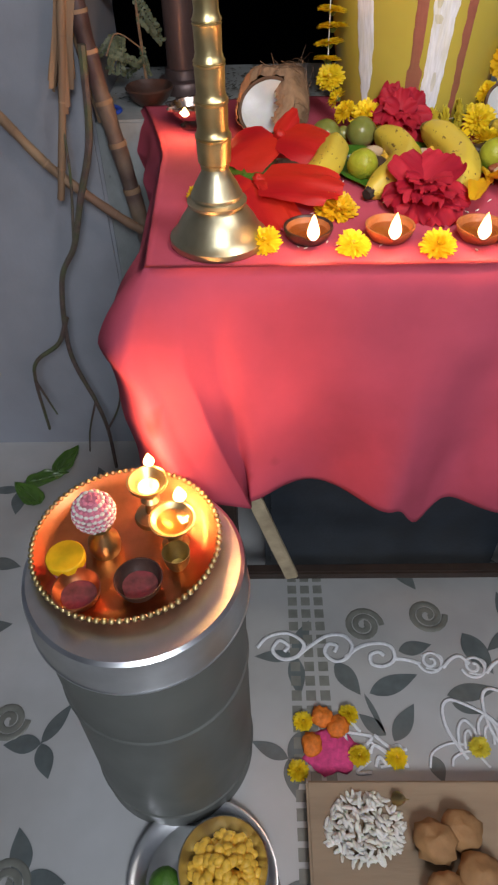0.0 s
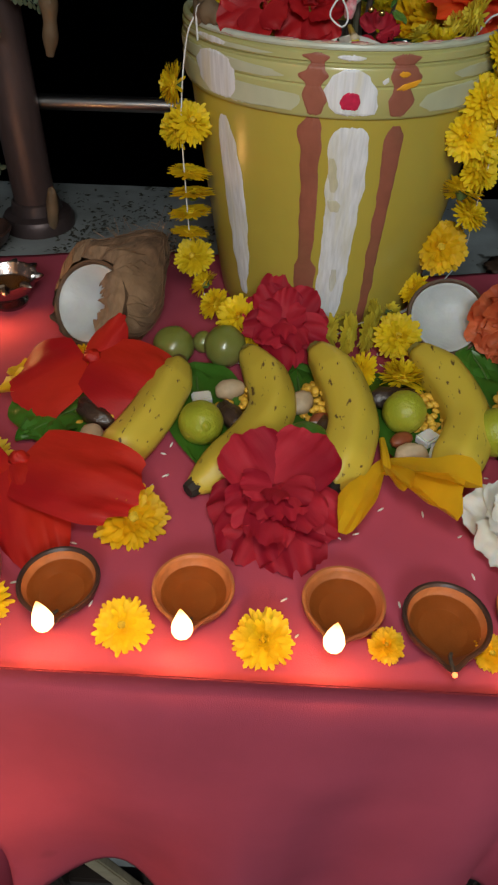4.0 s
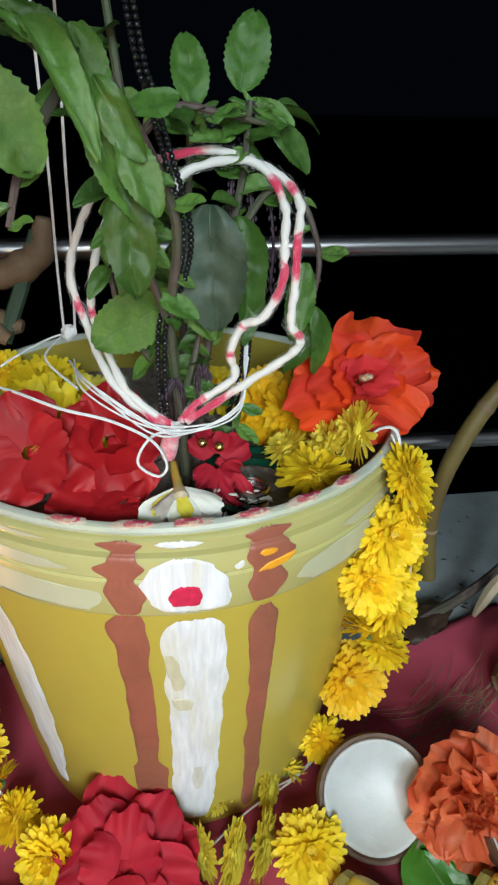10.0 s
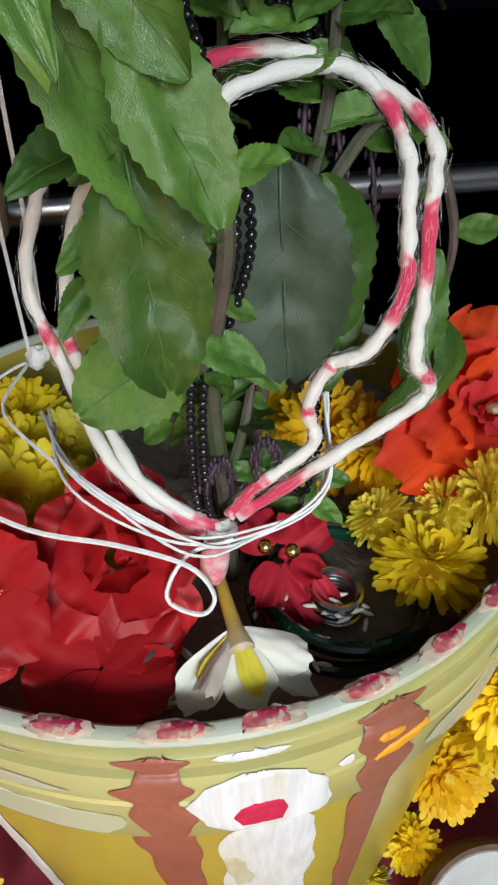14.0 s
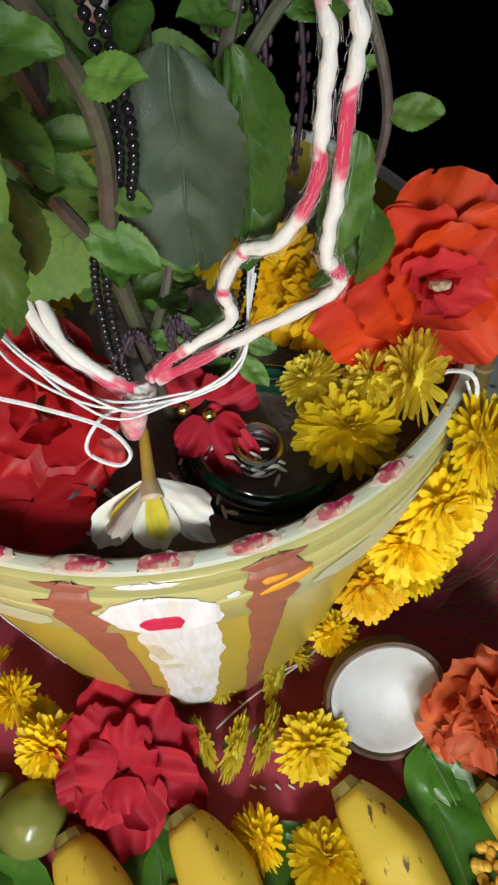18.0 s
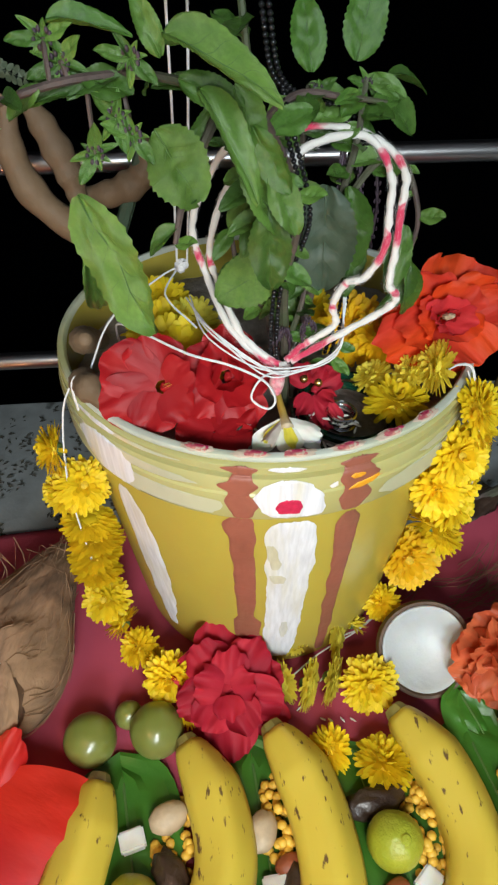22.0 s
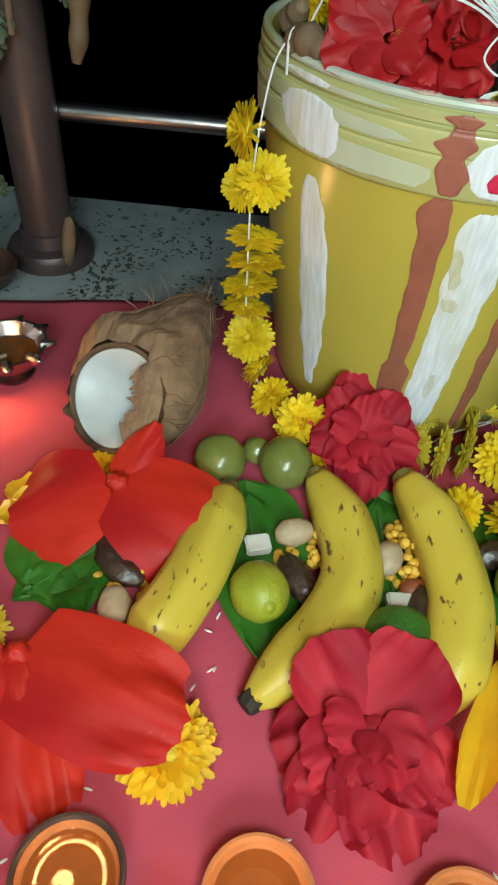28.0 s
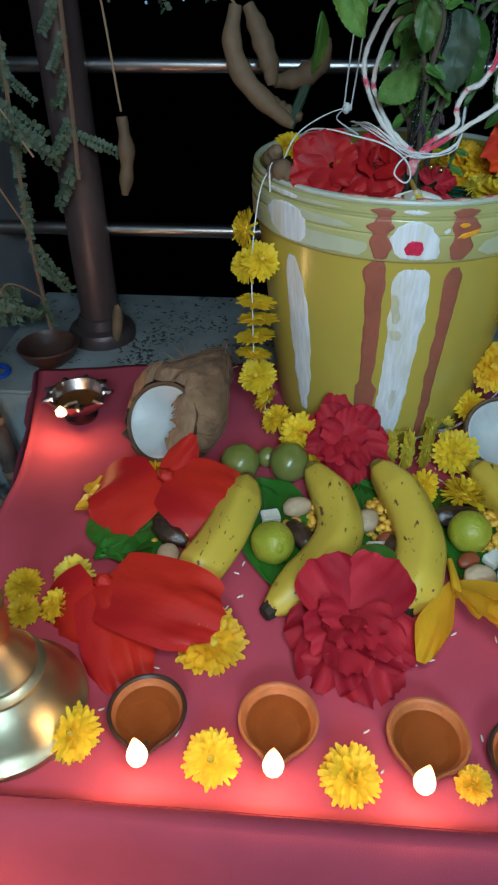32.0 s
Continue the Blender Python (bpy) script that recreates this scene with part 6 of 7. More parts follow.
# the arching branch towards the front left
leaf((0.2686, 1.088, 1.250), (0.2910, 1.069, 1.203), (-0.45, -0.85, 0.25), LEAFPALE, 2, 0.60, "long pale green leaf")
leaf((0.262, 1.12, 1.215), (0.262, 1.135, 1.165), (0.2, -0.9, 0.3), LEAF, 1, 0.37)
leaf((0.296, 1.112, 1.264), (0.312, 1.122, 1.232), (0.1, -0.8, 0.6), LEAFPALE, 2, 0.98, "glossy bright green leaf")
leaf((0.306, 1.116, 1.280), (0.330, 1.118, 1.270), (0.1, -0.8, 0.6), LEAF, 2, 0.66)
leaf((0.256, 1.100, 1.276), (0.282, 1.098, 1.288), (-0.1, -0.7, 0.7), LEAF, 1, 0.62)
leaf((0.266, 1.100, 1.300), (0.291, 1.096, 1.303), (0, -0.5, 0.85), LEAF, 1, 0.55)
leaf((0.303, 1.092, 1.297), (0.337, 1.070, 1.291), (0, -0.6, 0.8), LEAFPALE, 1, 0.58, "pale leaf with a torn edge")
leaf((0.301, 1.100, 1.290), (0.294, 1.096, 1.309), (0.1, -0.9, 0.4), LEAFBRIGHT, 0, 0.62)
leaf((0.302, 1.102, 1.294), (0.315, 1.098, 1.302), (-0.2, -0.9, 0.4), LEAF, 0, 0.75)
leaf((0.322, 1.152, 1.262), (0.306, 1.140, 1.245), (0, -0.7, 0.7), LEAF, 2, 0.50)
# small leaves along the stems
r3 = random.Random(5)
for line, n, size in ((STEMS[0], 22, 0.024), (STEMS[2], 22, 0.021), (STEMS[4], 22, 0.023), (STEMS[1], 12, 0.018), (STEMS[8], 10, 0.017), (STEMS[3], 8, 0.015), (STEMS[9], 8, 0.020), (STEMS[7], 9, 0.016), (STEMS[5], 8, 0.019), (STEMS[6], 6, 0.014), (STEMS[10], 11, 0.019), (STEMS[11], 6, 0.015), (STEMS[12], 9, 0.021)):
    pts = spline(line, 40)
    for i in range(n):
        p = pts[int(8 + 32 * i / max(1, n - 1))]
        a = i * 2.4 + r3.uniform(-0.4, 0.4)
        d = Vector((math.cos(a), math.sin(a) * 0.8 - 0.15, r3.uniform(-0.6, 0.45))).normalized()
        L = size * r3.uniform(0.6, 1.25)
        leaf(p, p + d * L, (r3.uniform(-0.4, 0.4), -0.6, 0.8), (LEAF, LEAFBRIGHT, LEAF, LEAFPALE if i % 8 == 3 else LEAF)[i % 4], i, r3.uniform(0.65, 0.95))
for line in (((0.398, 1.230, 1.222), (0.400, 1.220, 1.216), (0.402, 1.216, 1.196), (0.403, 1.216, 1.172)), ((0.396, 1.232, 1.224), (0.392, 1.222, 1.222), (0.390, 1.218, 1.206), (0.391, 1.218, 1.192)), ((0.404, 1.230, 1.220), (0.410, 1.222, 1.212), (0.413, 1.219, 1.190), (0.412, 1.219, 1.165)), ((0.372, 1.200, 1.100), (0.370, 1.194, 1.122), (0.372, 1.190, 1.134), (0.376, 1.188, 1.128)), ((0.364, 1.204, 1.098), (0.362, 1.196, 1.118), (0.358, 1.192, 1.126), (0.353, 1.190, 1.118))):
    s = tube(line, 0.0009, 5, 18)
    for i, p in enumerate(spline(line, 14)[4:]):
        for a in (0.5 * i, 0.5 * i + 2.1, 0.5 * i + 4.2):
            s.join(ball(0.0007, 0.0007, 0.0016, 5, 4), Matrix.Translation(p + Vector((0.0016 * math.cos(a), 0.0016 * math.sin(a), 0))))
    part("flower_spike", s, SPIKE, plant, "drooping purplish flower spike", sharp=None)

for x, y, z in ((0.264, 1.10, 1.296), (0.291, 1.10, 1.290), (0.289, 1.10, 1.266), (0.275, 1.10, 1.260), (0.268, 1.10, 1.289), (0.284, 1.10, 1.272), (0.400, 1.222, 1.252), (0.376, 1.228, 1.248), (0.346, 1.205, 1.176)):
    p = Vector((x, y, z))
    near = min((q for line in STEMS for q in spline(line, 30)), key=lambda q: (q - p).length)
    part("twig", tube([near, near.lerp(p, 0.5) + Vector((0, 0, 0.002)), p], 0.0009, 5), STEMM, plant)
    for i in range(7):
        a = i * 0.9 + x * 90
        d = Vector((math.cos(a), -0.35, math.sin(a))).normalized()
        leaf(p, p + d * (0.006 + 0.003 * (i % 3)), (0.2, -0.8, 0.5), (LEAFBRIGHT, LEAF)[i % 2], i, 0.6)
    s = Shape()
    for i in range(9):
        s.join(ball(0.0008, 0.0008, 0.0012, 5, 4), Matrix.Translation(p + Vector((0.0028 * math.cos(i * 2.4), -0.001, 0.0028 * math.sin(i * 2.4)))))
    part("flower_bud", s, SPIKE, plant, "purplish buds", sharp=None)

# ---- threads and beads on the plant ----
yarn = thing("sacred_yarn", "loop of white yarn with crimson dyed bands tied round the plant", "yarn")
LOOPS = [
    [(0.352, 1.190, 1.100), (0.326, 1.204, 1.122), (0.312, 1.237, 1.145), (0.306, 1.242, 1.170), (0.314, 1.238, 1.196), (0.330, 1.231, 1.222), (0.350, 1.223, 1.228), (0.381, 1.218, 1.234), (0.409, 1.215, 1.226), (0.422, 1.204, 1.213), (0.421, 1.198, 1.195), (0.420, 1.194, 1.174), (0.418, 1.190, 1.155), (0.423, 1.189, 1.148), (0.419, 1.189, 1.140), (0.394, 1.192, 1.122), (0.364, 1.195, 1.101)],
    [(0.360, 1.190, 1.098), (0.334, 1.199, 1.118), (0.320, 1.231, 1.140), (0.316, 1.238, 1.158), (0.326, 1.230, 1.195), (0.344, 1.220, 1.214), (0.358, 1.208, 1.212), (0.370, 1.211, 1.226), (0.401, 1.214, 1.229), (0.415, 1.206, 1.212), (0.4145, 1.198, 1.195), (0.413, 1.192, 1.176), (0.404, 1.192, 1.159), (0.394, 1.196, 1.153), (0.388, 1.198, 1.138), (0.390, 1.198, 1.124), (0.371, 1.196, 1.112), (0.361, 1.196, 1.101)],
]
for k, line in enumerate(LOOPS):
    pts = spline(line, 120)
    bands = ((0, 0.4), (2.1, 2.5), (6.2, 6.9), (8.5, 8.9), (9.8, 10.9), (12.4, 13.1), (15.2, 16)) if k == 0 else ((0, 0.4), (2.4, 2.8), (5.6, 6.2), (8.4, 8.9), (10.5, 11.5), (12.9, 13.1), (13.9, 14.2), (15.8, 17))
    turn = []
    for n in range(961):
        q = n / 8
        i = min(119, int(q))
        turn.append(pts[i].lerp(pts[i + 1], q - i) + Vector((noise.noise((q * 0.6, k, 0)), 0.5 * noise.noise((q * 0.6, k, 5)), noise.noise((q * 0.6, k, 9)))) * 0.0006)
    ply = tube(turn, lambda u: 0.0021 + 0.0002 * math.sin(u * 190) + 0.0003 * noise.noise((u * 90, k, 2)), 12, None, False)
    strand = part("strand", ply, YARNDYED, yarn, "white strand with crimson dyed bands", sharp=None)
    dye = strand.data.attributes.new("dye", "FLOAT", "POINT")
    for n in range(len(strand.data.vertices)):
        q = n // 12 / 8 / 120 * (len(line) - 1)
        inside = max(min(q - lo, hi - q) for lo, hi in bands) + 0.16 * noise.noise((q * 9, (n % 12) * 0.5, k))
        dye.data[n].value = min(1, max(0, (inside + 0.22) / 0.55))
fuzz = Shape()
curves = [spline(line, 240) for line in LOOPS]
for n in range(1900):
    line = curves[n % 2]
    i = rnd.randrange(236)
    p, along = line[i], (line[i + 4] - line[i]).normalized()
    d = Vector((rnd.uniform(-1, 1), rnd.uniform(-1, 1), rnd.uniform(-1, 1))).cross(along).normalized()
    fuzz.join(tube([p + d * 0.0016, p + d * 0.0028 + along * rnd.uniform(-0.003, 0.003), p + d * rnd.uniform(0.0022, 0.0038) + along * rnd.uniform(-0.006, 0.006)], 0.00003, 3, 3, cap=False))
part("fuzz", fuzz, YARN, yarn, "loose yarn fibres")
part("knot", ball(0.0055, 0.005, 0.005, 16, 10, 0.4), YARN, yarn, m=Matrix.Translation((0.357, 1.191, 1.098)), sharp=None)
part("tassel", tube([(0.357, 1.190, 1.098), (0.354, 1.186, 1.092), (0.353, 1.184, 1.084)], lambda u: 0.0028 + 0.0022 * math.sin(u * 3), 10, 18), YARNPINK, yarn, "frayed pink tassel", sharp=None)
thread = thing("white_thread", "thin white thread wound in loops round the plant", "thread")
for k in range(5):
    w = [Vector((rnd.uniform(-0.003, 0.003), rnd.uniform(-0.003, 0.003), rnd.uniform(-0.0045, 0.0045))) for _ in range(7)]
    line = [(0.300, 1.255, 1.112), (0.314, 1.200, 1.122), (0.343, 1.181, 1.106), (0.368, 1.183, 1.099), (0.390, 1.192, 1.110), (0.400, 1.210, 1.130), (0.402, 1.23, 1.14)]
    part("strand", tube([Vector(p) + q for p, q in zip(line, w)], 0.00055, 5, 40), THREAD, thread)
part("strand", tube([(0.244, 1.290, 1.058), (0.252, 1.240, 1.106), (0.272, 1.208, 1.118), (0.300, 1.184, 1.117), (0.325, 1.177, 1.112), (0.345, 1.176, 1.100), (0.352, 1.175, 1.086), (0.347, 1.174, 1.080), (0.337, 1.176, 1.088), (0.345, 1.181, 1.100), (0.36, 1.183, 1.102)], 0.0008, 5, 60), THREAD, thread)
part("strand", tube([(0.232, 1.225, 1.082), (0.246, 1.245, 1.105), (0.27, 1.265, 1.118), (0.292, 1.285, 1.122), (0.285, 1.255, 1.118), (0.305, 1.225, 1.110)], 0.0007, 5, 50), THREAD, thread)
part("strand", tube([(0.293, 1.292, 1.122), (0.295, 1.280, 1.17), (0.298, 1.266, 1.22), (0.300, 1.255, 1.30), (0.305, 1.25, 1.42)], 0.0008, 5, 40), THREAD, thread)
part("strand", tube([(0.300, 1.290, 1.122), (0.304, 1.280, 1.17), (0.307, 1.266, 1.22), (0.311, 1.255, 1.30), (0.312, 1.25, 1.42)], 0.0008, 5, 40), THREAD, thread)
part("strand", tube([(0.222, 1.208, 1.060), (0.222, 1.206, 1.083), (0.228, 1.212, 1.086), (0.236, 1.222, 1.07)], 0.0009, 5, 20), THREAD, thread)
part("strand", tube([(0.490, 1.190, 1.040), (0.487, 1.196, 1.083), (0.478, 1.203, 1.086), (0.468, 1.21, 1.07)], 0.0009, 5, 20), THREAD, thread)
part("knot", ball(0.005, 0.004, 0.005, 10, 8, 0.5), THREAD, thread, m=Matrix.Translation((0.296, 1.290, 1.122)))
beads = thing("bead_necklace", "double string of tiny black beads wound on the stem", "necklace")
BEADBALL = ball(0.0015, 0.0015, 0.0015, 8, 6).mesh("bead")
BEADBALL.materials.append(BEAD)
line_a = [(0.338, 1.216, 1.35), (0.345, 1.208, 1.285), (0.352, 1.210, 1.258), (0.372, 1.216, 1.246), (0.392, 1.226, 1.238), (0.397, 1.226, 1.205), (0.398, 1.222, 1.165), (0.397, 1.218, 1.125), (0.388, 1.210, 1.095)]
line_b = [(0.350, 1.222, 1.262), (0.356, 1.196, 1.238), (0.364, 1.180, 1.205), (0.361, 1.186, 1.180), (0.352, 1.187, 1.160), (0.350, 1.190, 1.130), (0.351, 1.194, 1.105), (0.353, 1.197, 1.085)]
for line in (line_a, line_b):
    spaced = [Vector(line[0])]
    for p in spline(line, 900):
        if (p - spaced[-1]).length > 0.00275:
            spaced.append(p)
    for off in (0.0, 0.0033):
        for p in spaced:
            part("bead", BEADBALL, None, beads, m=Matrix.Translation(p + Vector((off, -off * 0.4, 0))))
for p in ((0.372, 1.190, 1.090), (0.381, 1.188, 1.088)):
    part("gold_bead", ball(0.0028, 0.0028, 0.0028, 12, 8), GOLD, beads, "small gold bead", m=Matrix.Translation(p))
# ---- brass lamp ----
LX, LY = 0.047, 0.809
brass_lamp = thing("brass_lamp", "tall brass oil lamp with a ringed stem and burning wicks", "oil lamp", m=Matrix.Translation((LX, LY, TOP)))
part("base", lathe([(0.0, 0.002), (0.057, 0.0), (0.0590, 0.003), (0.0590, 0.009), (0.0565, 0.0115), (0.0540, 0.013), (0.0500, 0.019), (0.0440, 0.030), (0.0365, 0.040), (0.0310, 0.0455), (0.0300, 0.047), (0.0348, 0.0485), (0.0352, 0.052), (0.0310, 0.0535), (0.0290, 0.055), (0.0300, 0.0565), (0.0300, 0.060), (0.0285, 0.062), (0.0250, 0.070), (0.0195, 0.079), (0.0160, 0.086), (0.0150, 0.092), (0.0, 0.092)], 64), BRASSDARK, brass_lamp, "two-tier tarnished bell base", sharp=28)
stem = [(0.0, 0.090), (0.0165, 0.090), (0.0165, 0.094)]
for k in range(5):
    z, w = 0.096 + 0.036 * k, 0.0192 - 0.0016 * k
    stem += [(w * 0.965, z), (w * 0.985, z + 0.010), (w, z + 0.024), (w * 1.05, z + 0.0250), (w * 1.05, z + 0.0258), (w * 0.98, z + 0.0266), (w * 0.98, z + 0.0274), (w * 1.05, z + 0.0282), (w * 1.05, z + 0.029), (w * 0.95, z + 0.0315)]
stem += [(0.0112, 0.278), (0.0110, 0.292), (0.0130, 0.296), (0.0130, 0.301), (0.0112, 0.304), (0.0116, 0.312), (0.0122, 0.326), (0.020, 0.335), (0.0, 0.335)]
part("stem", lathe(stem, 40), BRASS, brass_lamp, "ringed warm brass stem")


def five_bowl(prof, R, H, z0, reach):
    n = len(prof) - 1

    def at(u, v):
        r, z = prof[min(int(round(v * n)), n)]
        a = 2 * math.pi * u
        lobe = abs(math.cos(2.5 * (a - radians(-42))))
        lip = lobe ** 16
        k = 1 + reach * z * (0.30 * lobe ** 0.6 + 0.70 * lip) + (0.02 * z if lip < 0.01 else 0)
        return (R * r * k * math.cos(a), R * r * k * math.sin(a), z0 + H * z * (1 - 0.16 * lip * z))
    return grid(at, 160, n, wrap_u=True)


part("bowl", five_bowl([(0.0, 0.0), (0.3, 0.0), (0.55, 0.03), (0.80, 0.14), (0.93, 0.34), (0.97, 0.62), (0.985, 0.9), (1.0, 1.0), (0.965, 1.0), (0.94, 0.9), (0.92, 0.6), (0.87, 0.40), (0.76, 0.30), (0.4, 0.26), (0.0, 0.25)], 0.0470, 0.029, 0.333, 0.26), BRASS, brass_lamp, "five-lipped oily bowl")
part("cone", lathe([(0.0185, 0.339), (0.0172, 0.344), (0.0135, 0.3485), (0.0085, 0.354), (0.0050, 0.3585), (0.0040, 0.3600), (0.0020, 0.3600), (0.0, 0.357)], 32), BRASS, brass_lamp)
part("oil", lathe([(0.0415, 0.343), (0.025, 0.3425), (0.0, 0.3425)], 40), OIL, brass_lamp, "shallow oil")
for a in (-44, 31, 61, 168):
    c, s = math.cos(radians(a)), math.sin(radians(a))
    long = {31: 0.054, 61: 0.052}.get(a, 0.057)
    z1 = {-44: 0.352, 31: 0.358, 61: 0.366}.get(a, 0.360)
    around = [(0.030 * math.cos(radians(a + q)), 0.030 * math.sin(radians(a + q)), 0.3450) for q in (70, 45, 20)]
    w = part("wick", tube(around + [(0.040 * c, 0.040 * s, 0.350), (long * c, long * s, z1 - 0.003), ((long + 0.003) * c, (long + 0.003) * s, z1 + 0.001)], 0.0023, 9), WICK, brass_lamp, "oily cotton wick", sharp=None)
    part("ember", ball(0.0030, 0.0030, 0.0026, 10, 6, 0.3), CHAR, w, "charred wick end", m=Matrix.Translation(((long + 0.003) * c, (long + 0.003) * s, z1 + 0.001)))
    tip = ((long + 0.004) * c, (long + 0.004) * s, z1)
    part("flame", flame_shape(0.023, 0.0060), FLAMEGLOW, w, "bright flame", m=Matrix.Translation(tip) @ Matrix.Rotation(radians(-8), 4, "Y"))
    lamp("flame_light", "POINT", (LX + tip[0] + 0.014 * c, LY + tip[1] + 0.014 * s, TOP + z1 + 0.020), FIRE * 0.8, FLAME, 0.01)

# small silver lamp with a scalloped rim
silver_lamp = thing("silver_lamp", "small tarnished silver oil lamp with a pointed rim, lit", "oil lamp", m=Matrix.Translation((-0.012, 1.207, TOP)))
part("bowl", lathe([(0.0, 0.0), (0.020, 0.0), (0.021, 0.004), (0.012, 0.008), (0.016, 0.012), (0.030, 0.020), (0.036, 0.032), (0.037, 0.036), (0.034, 0.036), (0.028, 0.024), (0.015, 0.017), (0.0, 0.016)], 44), SILVER, silver_lamp)
for k in range(9):
    a = radians(40 * k + 10)
    part("rim_point", lathe([(0.0062, -0.003), (0.0058, 0.0), (0.0036, 0.006), (0.0016, 0.0095), (0.0, 0.0105)], 8), SILVER, silver_lamp, m=facing((0.0345 * math.cos(a), 0.0345 * math.sin(a), 0.0335), (math.cos(a), math.sin(a), 0.15)))
part("oil", lathe([(0.0275, 0.0232), (0.02, 0.023), (0.0, 0.023)], 30), OIL, silver_lamp)
w = part("wick", tube([(0.0, -0.008, 0.027), (-0.005, -0.026, 0.034), (-0.007, -0.041, 0.033)], 0.0018, 7), WICK, silver_lamp)
part("flame", flame_shape(0.015, 0.0066), FLAMEGLOW, w, "small bright flame", m=Matrix.Translation((-0.007, -0.043, 0.029)))
lamp("flame_light", "POINT", (-0.022, 1.158, TOP + 0.042), FIRE * 1.5, FLAME, 0.006)

# blue ring on the ledge
solid("plastic_ring", ring_shape(0.014, 0.0045, 32, 10, 0.8), BLUEPLASTIC, "blue plastic ring on the stone ledge", "ring", m=facing((-0.165, 1.315, 0.776), (0.1, -0.1, 1)))

# ---- drum and tray before the table ----
DX, DY = -0.053, 0.5065
drum = thing("metal_drum", "dull grey metal drum with an aluminium lid", "drum", m=Matrix.Translation((DX, DY, 0)))
part("body", lathe([(0.0, 0.0), (0.125, 0.0), (0.127, 0.006), (0.127, 0.05), (0.1292, 0.053), (0.127, 0.056), (0.126, 0.33), (0.1285, 0.333), (0.126, 0.336), (0.126, 0.494), (0.0, 0.494)], 72), DRUMM, drum)
part("lid", lathe([(0.1275, 0.480), (0.131, 0.480), (0.132, 0.484), (0.131, 0.488), (0.130, 0.526), (0.128, 0.534), (0.1235, 0.5374), (0.106, 0.534), (0.0, 0.534)], 72), ALUMIN, drum, "bright aluminium lid")
part("lid_bead", ring_shape(0.131, 0.0021, 72, 8), ALUMIN, drum, m=Matrix.Translation((0, 0, 0.482)))


def on_tray(x, y, z=0.0):
    """A pose on the tray's dish, x and y from its middle; the small things on it are 0.9 of their drawn size."""
    return Matrix.Translation((-0.064 + x, 0.5326 + y, 0.5374 + z)) @ Matrix.Scale(0.9, 4)


tray = thing("copper_tray", "round copper tray with a beaded brass edge on the drum", "tray", m=on_tray(0, 0))
part("dish", lathe([(0.0, 0.0), (0.100, 0.0), (0.112, 0.004), (0.120, 0.011), (0.1215, 0.012), (0.120, 0.0135), (0.110, 0.0065), (0.099, 0.0025), (0.0, 0.0025)], 72), COPPER, tray)
BEADLET = ball(0.0042, 0.0042, 0.0038, 10, 6).mesh("edge_bead")
BEADLET.materials.append(BRASS)
for k in range(84):
    a = 2 * math.pi * k / 84
    part("edge_bead", BEADLET, None, tray, m=Matrix.Translation((0.1215 * math.cos(a), 0.1215 * math.sin(a), 0.013)))
Z0 = 0.00225


def cup(name, label, place, R, H, mat, fill=None, fill_label=""):
    ob = thing(name, label, "cup", "cups on the copper tray", on_tray(*place))
    part("cup", lathe([(0.0, 0.0), (R * 0.55, 0.0), (R * 0.85, H * 0.4), (R, H), (R * 0.95, H), (R * 0.8, H * 0.45), (R * 0.5, H * 0.12), (0.0, H * 0.1)], 32), mat, ob)
    if fill:
        part("powder", lathe([(0.0, H * 0.42), (R * 0.40, H * 0.40), (R * 0.74, H * 0.38), (R * 0.76, H * 0.30)], 28, 0.05), fill, ob, fill_label)
    return ob


cup("powder_cup", "small copper cup of rice and red powder", (-0.0414, -0.0765, Z0), 0.030, 0.024, COPPER, RESIDUE, "dregs of red powder")
cup("powder_cup", "small dark cup of crimson powder", (0.0243, -0.0648, Z0), 0.030, 0.026, SOOT, RESIDUE, "crimson powder dregs")
cup("brass_cup", "tiny brass cup on the copper tray", (0.063, -0.0333, Z0), 0.018, 0.030, BRASS)
yellow_box = thing("powder_box", "small round box with a yellow lid", "box", m=on_tray(-0.0612, -0.036, Z0))
part("body", lathe([(0.0, 0.0), (0.020, 0.0), (0.021, 0.003), (0.021, 0.022), (0.0, 0.022)], 32), STRIPEBALL, yellow_box)
part("lid", lathe([(0.0225, 0.016), (0.0245, 0.018), (0.0245, 0.027), (0.023, 0.029), (0.0, 0.0295)], 32), MUMDEEP, yellow_box, "yellow plastic lid")
stem_lamp = thing("brass_stem_lamp", "small two-tier brass lamp burning on the tray", "oil lamp", m=on_tray(0.027, 0.0405, Z0))
part("foot", lathe([(0.0, 0.0), (0.026, 0.0), (0.024, 0.006), (0.010, 0.014), (0.008, 0.030), (0.013, 0.036), (0.008, 0.042), (0.008, 0.055), (0.0, 0.055)], 28), BRASS, stem_lamp)
part("bowl", lathe([(0.0, 0.052), (0.014, 0.054), (0.026, 0.066), (0.027, 0.072), (0.024, 0.072), (0.014, 0.061), (0.0, 0.059)], 28), BRASS, stem_lamp)
part("flame", flame_shape(0.022, 0.0075), FLAMEGLOW, stem_lamp, "bright flame", m=Matrix.Translation((0.000, 0.027, 0.072)))
lamp("flame_light", "POINT", (-0.0371, 0.6019, 0.6207), FIRE * 3.0, FLAME, 0.008)
small_lamp = thing("brass_lamp_cup", "small brass lamp cup with a burning wick", "oil lamp", m=on_tray(0.0576, 0.0, Z0))
part("cup", lathe([(0.0, 0.0), (0.018, 0.0), (0.010, 0.008), (0.012, 0.030), (0.028, 0.044), (0.030, 0.050), (0.027, 0.050), (0.012, 0.036), (0.0, 0.034)], 30), BRASS, small_lamp)
